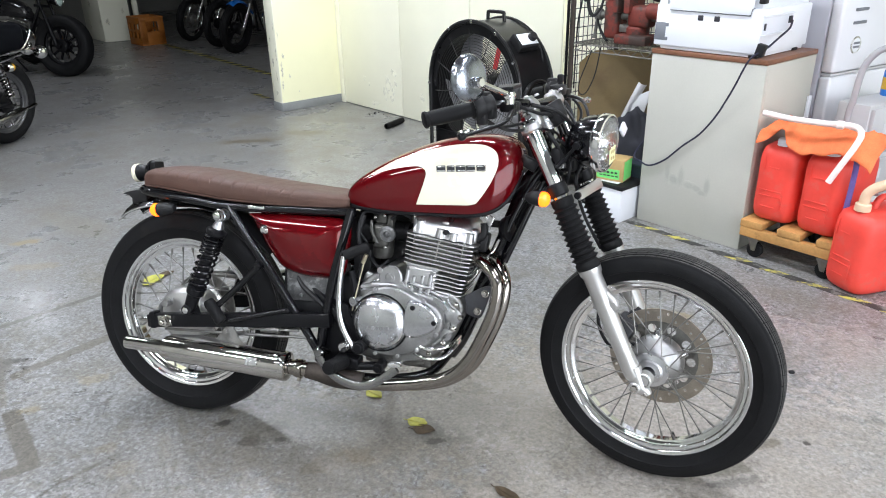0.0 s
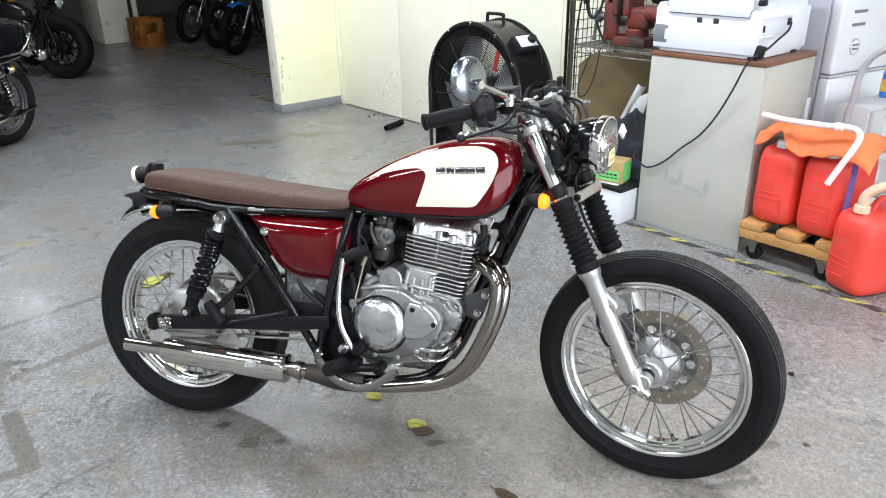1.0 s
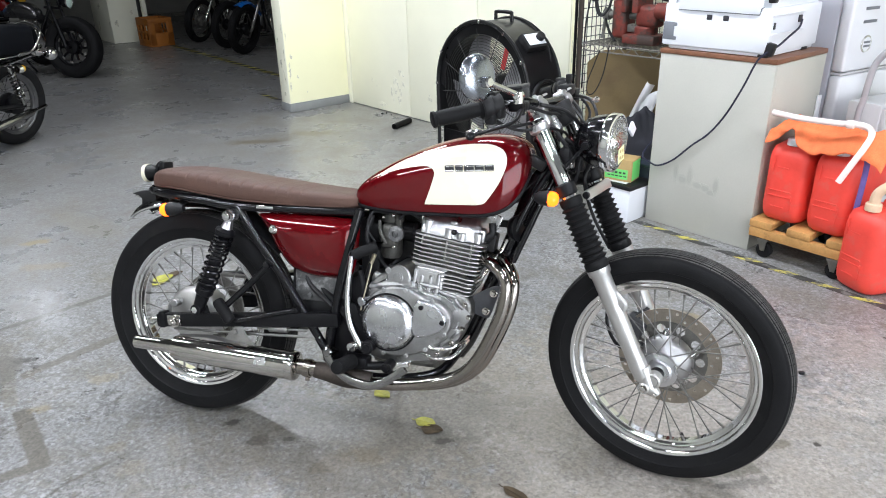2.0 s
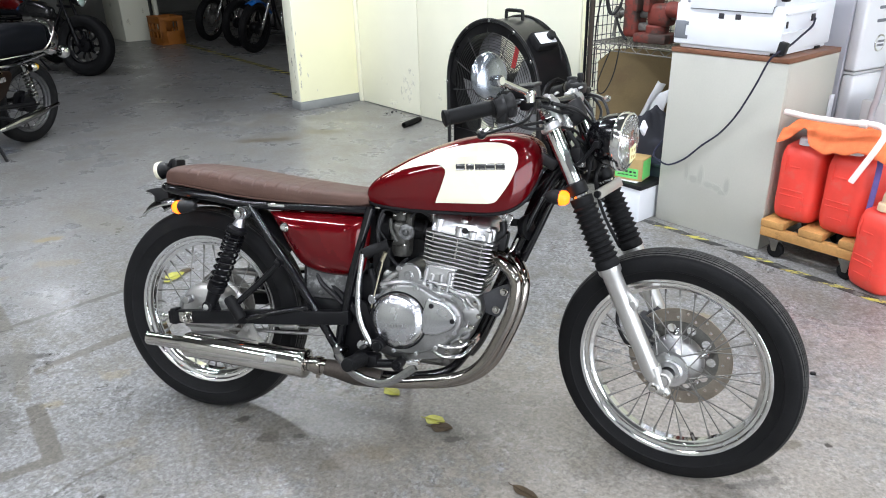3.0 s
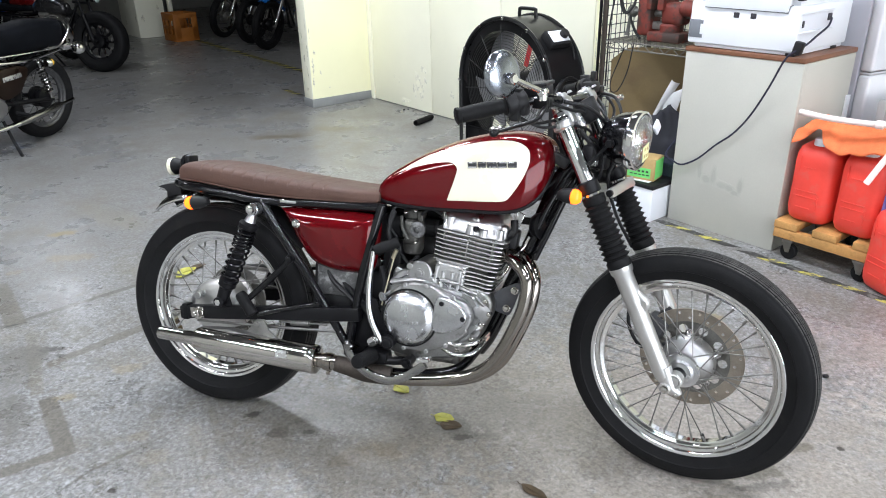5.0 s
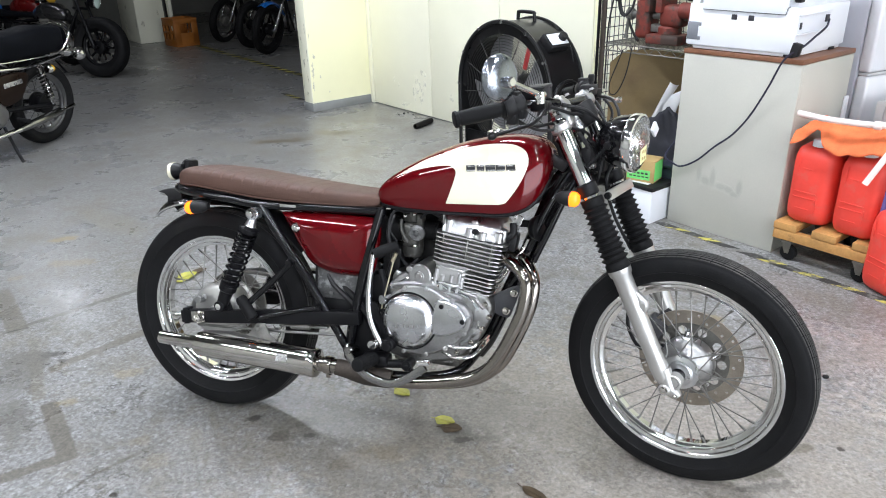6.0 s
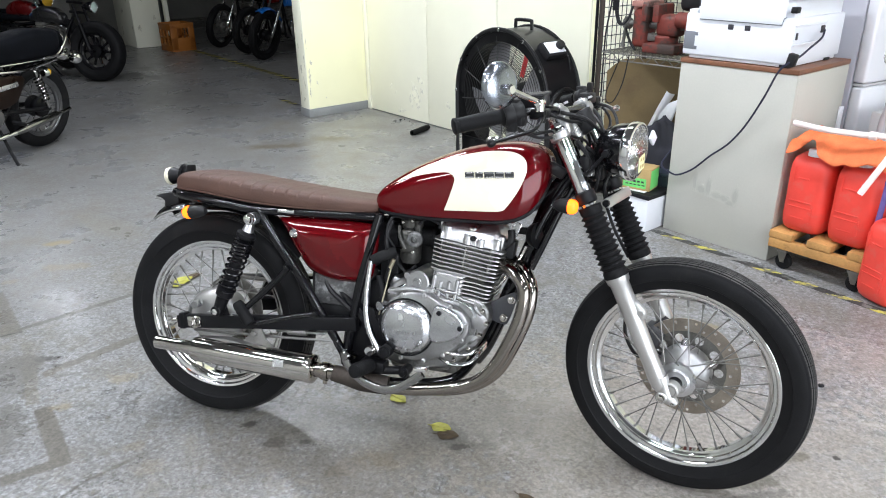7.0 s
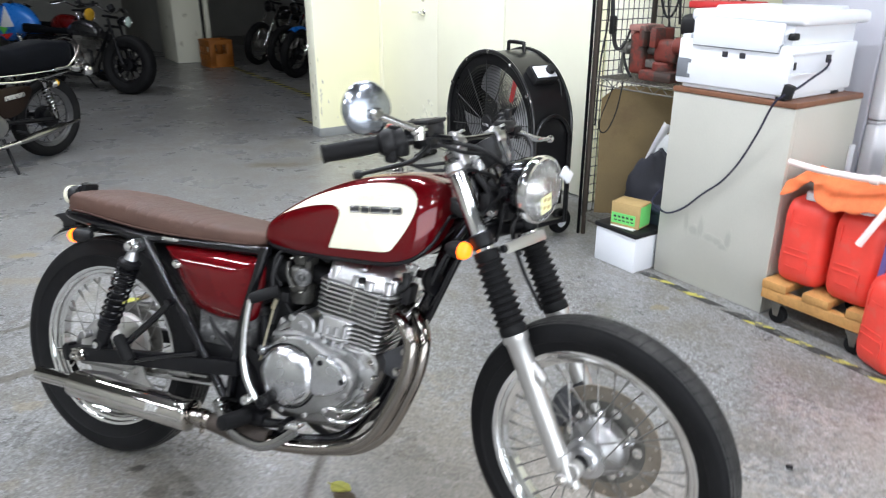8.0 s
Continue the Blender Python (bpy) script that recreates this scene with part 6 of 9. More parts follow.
part("generator_cover", mirror_y(plate(rounded([(0.60, 0.40), (0.64, 0.32), (0.72, 0.31), (0.80, 0.34), (0.82, 0.42), (0.74, 0.48), (0.64, 0.47)], 4), -0.095, -0.125, 0.008, 3)), ALU_POLISHED, engine)
CYL = Matrix.Translation((0.797, 0, 0.466)) @ pose(0, 0, 0, 0, 8, 0)


def fin(z, sx0, sx1, sy, th):
    o = rounded([(sx0, -sy), ((sx0 + sx1) / 2, -sy * 1.03), (sx1, -sy), (sx1 * 1.02, 0), (sx1, sy), ((sx0 + sx1) / 2, sy * 1.03), (sx0, sy), (sx0 * 1.02, 0)], 3)
    bm = bmesh.new()
    f = bm.faces.new([bm.verts.new((x, y, z - th / 2)) for x, y in o])
    ext = bmesh.ops.extrude_face_region(bm, geom=[f])
    bmesh.ops.translate(bm, verts=[e for e in ext["geom"] if isinstance(e, bmesh.types.BMVert)], vec=(0, 0, th))
    bmesh.ops.recalc_face_normals(bm, faces=bm.faces)
    return from_bm(bm)


# cylinder: short fins on the barrel, a smooth chain tunnel behind them, then the wide fins of the head
# barrel and head coloured darker than the fins to paint the gaps' shade
part("cylinder", moved(joined(rod((0.02, 0, -0.012), (0.02, 0, 0.11), 0.055, 36), block((0.01, 0, 0.05), (0.10, 0.13, 0.10), 0.010)), CYL), ALU_DIRT_SHADE, engine, "finned cylinder barrel", crease=30)
for i in range(6):
    part("cooling_fin", moved(fin(0.008 + 0.0118 * i, 0.004 - 0.003 * i, 0.080 + 0.0015 * i, 0.086 + 0.002 * i, 0.0036), CYL), ALU_FIN, engine, crease=30)
tunnel = part("chain_tunnel", moved(joined(block((-0.036, -0.015, 0.036), (0.086, 0.16, 0.085), 0.010, 3), block((-0.040, -0.012, -0.004), (0.100, 0.168, 0.014), 0.004), block((-0.036, -0.012, 0.077), (0.094, 0.166, 0.010), 0.004)), CYL), ALU_BRIGHT, engine, "smooth cast tunnel beside the barrel")
for x, h in ((-0.074, 0.060), (-0.055, 0.045), (-0.030, 0.050), (-0.008, 0.060)):
    part("tunnel_rib", moved(rod((x, -0.094, 0.004), (x, -0.094, 0.004 + h), 0.006, 12, 0.003), CYL), ALU_BRIGHT, tunnel)
for x in (-0.060, -0.018):
    part("tunnel_bolt", moved(hexbolt((x, -0.092, 0.006), (0, 0, 1), 0.006, 0.010), CYL), STEEL, tunnel)
for i in range(8):
    part("cooling_fin", moved(fin(0.083 + 0.0113 * i, -0.088 - 0.0006 * i, 0.090 + 0.0006 * i, 0.100, 0.0034), CYL), ALU_FIN, engine, crease=30)
part("cylinder_head", moved(joined(block((0, 0, 0.122), (0.150, 0.170, 0.088), 0.01), *[block((x, -0.0985, z), (0.0055, 0.008, h), 0.002) for x, z, h in ((-0.002, 0.129, 0.060), (0.066, 0.135, 0.066), (-0.070, 0.150, 0.03))]), CYL), ALU_DIRT_SHADE, engine, "finned cylinder head", crease=30)
HEAD = CYL @ Matrix.Translation((0, 0, -0.022))
COVER = rounded([(-0.084, -0.078), (-0.06, -0.090), (0.0, -0.094), (0.06, -0.088), (0.090, -0.060), (0.092, 0.060), (0.06, 0.088), (0.0, 0.094), (-0.06, 0.090), (-0.084, 0.078)], 3)
rocker = part("rocker_cover", moved(joined(loft([[(x * k - 0.004 * (1 - k) * 4, y * k2, z) for x, y in COVER] for z, k, k2 in ((0.166, 1.0, 1.0), (0.176, 1.01, 1.0), (0.180, 0.985, 0.97), (0.196, 0.95, 0.92), (0.212, 0.88, 0.83), (0.224, 0.76, 0.68), (0.232, 0.58, 0.46), (0.236, 0.3, 0.2))]),
     turned([(0.0, -0.03), (0.031, -0.03), (0.030, 0.012), (0.025, 0.020), (0.0, 0.023)], (-0.040, -0.046, 0.200), (-0.043, -0.10, 0.222), 28), turned([(0.0, -0.03), (0.029, -0.03), (0.028, 0.012), (0.023, 0.019), (0.0, 0.022)], (0.040, -0.046, 0.196), (0.043, -0.10, 0.216), 28),
     block((0.002, -0.058, 0.196), (0.024, 0.05, 0.038), 0.008, 3), block((-0.076, -0.058, 0.186), (0.026, 0.034, 0.044), 0.010, 3), block((0.078, -0.055, 0.184), (0.028, 0.034, 0.042), 0.010, 3)), CYL), ALU_BRIGHT, engine, "smooth cast rocker cover", crease=50)
for x, y, h in ((-0.066, -0.080, 0.200), (-0.004, -0.090, 0.190), (0.032, -0.090, 0.186), (0.074, -0.076, 0.192)):
    part("bolt_pillar", moved(turned([(0.0, 0.0), (0.0125, 0.0), (0.0115, h - 0.166), (0.0095, h - 0.164), (0.0065, h - 0.166), (0.0, h - 0.168)], (x, y, 0.166), (x, y, 0.3), 18), CYL), ALU_BRIGHT, rocker, "cast pillar round a cover bolt")
    part("cover_bolt", moved(hexbolt((x, y, h - 0.004), (0, 0, 1), 0.0048, 0.005), CYL), BLACK_SATIN, rocker)
part("cam_cap", moved(joined(rod((0.012, -0.088, 0.206), (0.012, -0.104, 0.208), 0.0075, 18)), HEAD), BLACK_SATIN, engine)
part("spark_plug_cap", moved(joined(tube([(0.075, -0.05, 0.19), (0.105, -0.055, 0.215), (0.10, -0.05, 0.245)], 0.010, 10, 4), block((0.104, -0.02, 0.19), (0.03, 0.05, 0.05), 0.006)), HEAD), BLACK_PLASTIC, engine, "black spark plug cap")
part("plug_lead", tube([(0.928, -0.05, 0.705), (0.905, -0.05, 0.715), (0.87, -0.04, 0.715)], 0.004, 8, 5), BLACK_PLASTIC, engine)
for dz in (0.0, 0.028):
    part("oil_pipe", tube([(0.762, -0.112, 0.338 - dz), (0.80, -0.128, 0.330 - dz), (0.845, -0.115, 0.334 - dz), (0.868, -0.085, 0.344 - dz * 0.5), (0.875, -0.05, 0.35 - dz * 0.4)], 0.0058, 10, 6), CHROME, engine, "chrome oil pipe")
part("front_oil_line", tube([(0.868, -0.06, 0.505), (0.90, -0.062, 0.515), (0.93, -0.05, 0.56), (0.955, -0.03, 0.60), (0.968, -0.03, 0.63)], 0.0055, 10, 6), STEEL, engine, "thin metal oil line")
part("front_oil_line", tube([(0.865, -0.075, 0.52), (0.895, -0.075, 0.535), (0.92, -0.06, 0.575)], 0.0055, 10, 6), BLACK_PLASTIC, engine)
carb = part("carburettor", joined(block((0.640, -0.035, 0.618), (0.048, 0.080, 0.070), 0.014, 3), rod((0.640, -0.03, 0.650), (0.640, -0.03, 0.688), 0.032, 24, 0.006), turned([(0.0, 0.0), (0.028, 0.0), (0.030, 0.004), (0.030, 0.040), (0.024, 0.052), (0.0, 0.054)], (0.640, -0.035, 0.605), (0.640, -0.035, 0.50), 22), block((0.668, -0.06, 0.650), (0.018, 0.02, 0.06), 0.005), tube([(0.615, -0.07, 0.66), (0.622, -0.082, 0.63), (0.640, -0.084, 0.60)], 0.005, 8, 4)), CARB_GREY, BIKE, "grimy carburettor")
part("diaphragm_cap", joined(turned([(0.0, 0.0), (0.021, 0.0), (0.022, 0.003), (0.022, 0.012), (0.018, 0.016), (0.010, 0.016), (0.009, 0.012), (0.0, 0.012)], (0.666, -0.072, 0.628), (0.666, -0.20, 0.628), 26), hexbolt((0.666, -0.084, 0.628), (0, -1, 0), 0.006, 0.005)), BOX_GREY, carb, "round cap on the carburettor")
for x, z in ((0.625, 0.600), (0.658, 0.590), (0.628, 0.672), (0.655, 0.678)):
    part("carburettor_screw", rod((x, -0.070, z), (x, -0.080, z), 0.0045, 10), STEEL, carb)
part("intake_rubber", joined(rod((0.655, -0.02, 0.632), (0.745, -0.01, 0.620), 0.028, 22), rod((0.70, -0.018, 0.627), (0.712, -0.017, 0.626), 0.031, 22)), GRIP_RUBBER, BIKE, "black intake rubber")
part("air_duct", joined(rod((0.61, -0.02, 0.625), (0.56, -0.01, 0.625), 0.034, 22), block((0.475, 0, 0.60), (0.17, 0.17, 0.13), 0.02), block((0.62, 0.045, 0.60), (0.16, 0.06, 0.17), 0.02), block((0.585, 0.0, 0.53), (0.06, 0.12, 0.10), 0.015)), BLACK_PLASTIC, BIKE, "black air box")
part("lower_air_box", joined(block((0.450, -0.045, 0.470), (0.165, 0.10, 0.11), 0.012), block((0.452, -0.096, 0.470), (0.12, 0.006, 0.075), 0.003), block((0.395, -0.09, 0.50), (0.03, 0.02, 0.04), 0.004), rod((0.515, -0.094, 0.487), (0.515, -0.106, 0.487), 0.010, 14), rod((0.42, -0.094, 0.435), (0.42, -0.104, 0.435), 0.007, 12)), BOX_GREY, BIKE, "grey battery box behind the engine")
part("hose", tube([(0.595, -0.075, 0.675), (0.585, -0.09, 0.62), (0.60, -0.09, 0.56), (0.585, -0.085, 0.50)], 0.007, 8, 6), BLACK_PLASTIC, BIKE)
part("hose", tube([(0.675, -0.08, 0.67), (0.70, -0.085, 0.69), (0.73, -0.07, 0.675)], 0.004, 8, 6), BLACK_PLASTIC, BIKE)
part("hose", tube([(0.62, -0.08, 0.555), (0.645, -0.085, 0.535), (0.665, -0.06, 0.55)], 0.0045, 8, 6), BLACK_PLASTIC, BIKE)
part("throttle_cable", tube([(0.64, -0.07, 0.68), (0.60, -0.085, 0.685), (0.585, -0.09, 0.64), (0.61, -0.088, 0.60)], 0.0035, 8, 6), BLACK_PLASTIC, BIKE)
part("brake_switch", joined(tube([(0.622, -0.125, 0.575), (0.612, -0.125, 0.55)], 0.006, 10), tube([(0.617, -0.125, 0.56), (0.590, -0.128, 0.44), (0.585, -0.128, 0.415)], 0.0022, 6)), BRASS, BIKE, "brake light switch with thin spring rod")
# kickstarter
kick = part("kick_lever", joined(tube([(0.600, -0.150, 0.312), (0.586, -0.156, 0.338), (0.568, -0.160, 0.378), (0.559, -0.162, 0.425), (0.559, -0.162, 0.480), (0.563, -0.160, 0.530), (0.568, -0.158, 0.572)], [0.0085, 0.009, 0.0085, 0.0078, 0.0072, 0.0072, 0.0075], 12, 6), turned([(0.0, 0.0), (0.013, 0.0), (0.015, 0.003), (0.015, 0.024), (0.012, 0.028), (0.0, 0.028)], (0.573, -0.140, 0.318), (0.573, -0.20, 0.318), 20), block((0.588, -0.150, 0.322), (0.036, 0.020, 0.022), 0.008)), CHROME, BIKE, "chrome kickstart lever folded up")
part("pedal", joined(tube([(0.568, -0.156, 0.572), (0.590, -0.144, 0.582), (0.620, -0.124, 0.594)], [0.013, 0.0150, 0.0150], 14, 5), rod((0.620, -0.124, 0.594), (0.626, -0.121, 0.596), 0.0155)), GRIP_RUBBER, kick, "black rubber kick pedal")
part("kick_shaft", joined(rod((0.615, -0.12, 0.318), (0.615, -0.160, 0.318), 0.018, 18), rod((0.615, -0.158, 0.318), (0.615, -0.166, 0.318), 0.012, 16)), BLACK_SATIN, kick)
# exhaust
HEAD1 = [(0.875, -0.040, 0.582), (0.905, -0.070, 0.580), (0.940, -0.102, 0.573), (0.972, -0.122, 0.552), (0.986, -0.130, 0.518), (0.978, -0.132, 0.449), (0.944, -0.132, 0.360), (0.908, -0.131, 0.296), (0.858, -0.130, 0.255), (0.788, -0.128, 0.230), (0.71, -0.128, 0.215), (0.64, -0.131, 0.209), (0.585, -0.137, 0.213)]
HEAD2 = [(0.875, 0.030, 0.582), (0.925, 0.0, 0.582), (0.966, -0.045, 0.572), (0.993, -0.078, 0.540), (0.999, -0.090, 0.500), (0.989, -0.093, 0.440), (0.955, -0.093, 0.350), (0.918, -0.093, 0.284), (0.860, -0.092, 0.238), (0.78, -0.090, 0.212), (0.69, -0.090, 0.201), (0.60, -0.110, 0.203)]
part("exhaust_header", tube(HEAD1, 0.0172, 18, 6), HEADER, BIKE, "chrome header pipe, tinted golden near the head")
part("exhaust_header", tube(HEAD2, 0.0172, 18, 6), HEADER, BIKE, "chrome header pipe, tinted golden near the head")
part("exhaust_flange", joined(*[block((0.893, y, 0.582), (0.014, 0.066, 0.040), 0.006, turn=(0, 7, 0)) for y in (-0.045, 0.035)]), ALU_DIRT_SHADE, BIKE)
part("collector", joined(tube([(0.62, -0.130, 0.213), (0.55, -0.140, 0.220), (0.50, -0.148, 0.230), (0.462, -0.154, 0.236)], [0.026, 0.030, 0.026, 0.023], 18, 5)), RUST_PIPE, BIKE, "scorched exhaust collector")
m0, m1 = Vector((0.452, -0.156, 0.238)), Vector((-0.142, -0.172, 0.2575))
muff = part("muffler", turned([(0.0, 0.042), (0.034, 0.042), (0.041, 0.046), (0.0425, 0.053), (0.0425, 0.062), (0.0412, 0.065), (0.0412, 0.072), (0.0365, 0.424), (0.0345, 0.431), (0.022, 0.433), (0.0, 0.433)], m0, m1, 44), STEEL, BIKE, "polished stainless straight muffler")
part("tail_pipe", turned([(0.019, 0.425), (0.0225, 0.430), (0.0225, 0.436), (0.0205, 0.440), (0.0200, 0.558), (0.0192, 0.562), (0.0175, 0.562), (0.0175, 0.44)], m0, m1, 32), STEEL, muff, "slim outlet pipe")
part("link_pipe", joined(turned([(0.0, -0.015), (0.0215, -0.015), (0.0215, 0.06), (0.0, 0.06)], m0, m1, 28), turned([(0.0, 0.0), (0.025, 0.0), (0.026, 0.004), (0.026, 0.018), (0.025, 0.022), (0.0, 0.022)], m0, m1, 28), hexbolt(m0 + Vector((-0.012, 0, -0.026)), (0, -0.3, -1), 0.007, 0.012)), HEADER, muff, "clamped link pipe")
part("maker_plate", block(m0.lerp(m1, 0.235) + Vector((0, -0.0395, 0.014)), (0.034, 0.0016, 0.022), 0.0006, 1, (-20, -2, 2)), GREY_BADGE, muff, "small silver plate on the muffler")
part("muffler_bracket", joined(plate([(0.165, 0.285), (0.20, 0.328), (0.225, 0.330), (0.24, 0.30), (0.27, 0.275), (0.20, 0.275)], -0.140, -0.134, 0.002), hexbolt((0.202, -0.140, 0.313), (0, -1, 0), 0.009, 0.008), plate([(0.02, 0.284), (0.12, 0.293), (0.26, 0.277), (0.26, 0.270), (0.02, 0.274)], -0.165, -0.135, 0.002)), SPOKE_STEEL, BIKE, "dull steel muffler bracket")
# footrest and pedals
part("footrest", joined(turned([(0.0, 0), (0.010, 0), (0.019, 0.006)] + [(0.0195 + 0.0015 * (i % 2), 0.012 + 0.006 * i) for i in range(12)] + [(0.018, 0.090), (0.0, 0.094)], (0.575, -0.150, 0.275), (0.560, -0.25, 0.283), 18)), GRIP_RUBBER, BIKE, "black rubber footrest")
part("footrest_bracket", joined(block((0.575, -0.125, 0.268), (0.075, 0.05, 0.03), 0.008), tube([(0.50, -0.115, 0.245), (0.57, -0.135, 0.255), (0.66, -0.125, 0.262)], 0.012, 10, 4), rod((0.668, -0.10, 0.262), (0.668, -0.145, 0.262), 0.015, 18), hexbolt((0.668, -0.145, 0.262), (0, -1, 0), 0.009, 0.008)), BLACK_SATIN, BIKE, "black footrest bracket")


def strap_bar(points, wide, tall, k=6):
    """A flat bar standing on edge along a smooth line, its edges rounded."""
    line = smooth_path(points, k)
    rings = []
    for i, q in enumerate(line):
        d = (line[min(i + 1, len(line) - 1)] - line[max(i - 1, 0)]).normalized()
        side = Vector((0, 1, 0))
        up = side.cross(d).normalized()
        rings.append([q + side * (wide * c) + up * (tall * s) for c, s in ((-0.5, -0.38), (-0.36, -0.5), (0.36, -0.5), (0.5, -0.38), (0.5, 0.38), (0.36, 0.5), (-0.36, 0.5), (-0.5, 0.38))])
    return loft(rings)


ped = part("brake_pedal", joined(strap_bar([(0.512, -0.190, 0.312), (0.522, -0.196, 0.290), (0.545, -0.200, 0.264), (0.585, -0.204, 0.240), (0.640, -0.205, 0.231), (0.680, -0.203, 0.243), (0.710, -0.200, 0.264), (0.740, -0.198, 0.288)], 0.012, 0.022), tube([(0.512, -0.186, 0.312), (0.505, -0.15, 0.30), (0.51, -0.12, 0.285)], 0.010, 10, 4), rod((0.516, -0.202, 0.306), (0.516, -0.180, 0.306), 0.014, 18, 0.004), rod((0.545, -0.210, 0.266), (0.545, -0.190, 0.266), 0.010, 16, 0.003)), FENDER_CHROME, BIKE, "chrome brake pedal, darkened for its reflections")
part("pedal_tip", block((0.737, -0.198, 0.303), (0.036, 0.036, 0.012), 0.004, turn=(0, -8, 0)), CHROME, ped, "chrome pedal tip")
part("side_stand", joined(tube([(0.53, 0.115, 0.235), (0.56, 0.19, 0.13), (0.575, 0.262, 0.070)], 0.012, 12, 3), block((0.58, 0.268, 0.066), (0.06, 0.05, 0.008), 0.003, turn=(13.7, 0, 0))), BLACK_SATIN, BIKE, "black side stand holding the motorcycle up")


# ---- the other motorcycles of the shop ----
NAVY = surface("dark_navy_vinyl", (0.004, 0.0045, 0.006), 0.6, 0, 0.25, 10, 0.3, 300, spec=0.06)
BROWN_PAINT = surface("brown_metallic_paint", (0.009, 0.004, 0.002), 0.3, 0.0, 0.15, 8, 0.0, 200, coat=0.1, spec=0.2)
BLUE_PAINT = surface("bright_blue_paint", (0.015, 0.16, 0.55), 0.25, 0, 0.08, 8, 0.0, 200, coat=0.6)
BLACK_PAINT = surface("black_tank_paint", (0.010, 0.010, 0.011), 0.2, 0, 0.2, 8, 0.0, 200, coat=0.6)
RED_PAINT = surface("red_tank_paint", (0.14, 0.006, 0.006), 0.22, 0, 0.1, 8, 0.0, 200, coat=0.6)
YELLOW_LENS = surface("yellow_lamp_glass", (0.62, 0.36, 0.03), 0.1, 0, 0.1, 20, 0.0, 200, coat=0.6)
WHITE_STRIPE = surface("white_fairing_paint", (0.7, 0.7, 0.7), 0.3, 0, 0.05, 8, 0.0, 200)
GREEN_STRIPE = surface("green_fairing_paint", (0.08, 0.40, 0.06), 0.3, 0, 0.05, 8, 0.0, 200)
# rim metal darkened to hold the shade around the brown motorcycle's wheels
SHADED_RIM = surface("shaded_rim", (0.14, 0.14, 0.145), 0.3, 0.8, 0.2, 10, 0.1, 200)
GREEN_LENS = surface("pale_lamp_glass", (0.55, 0.68, 0.62), 0.1, 0, 0.1, 20, 0.0, 200, coat=0.6)


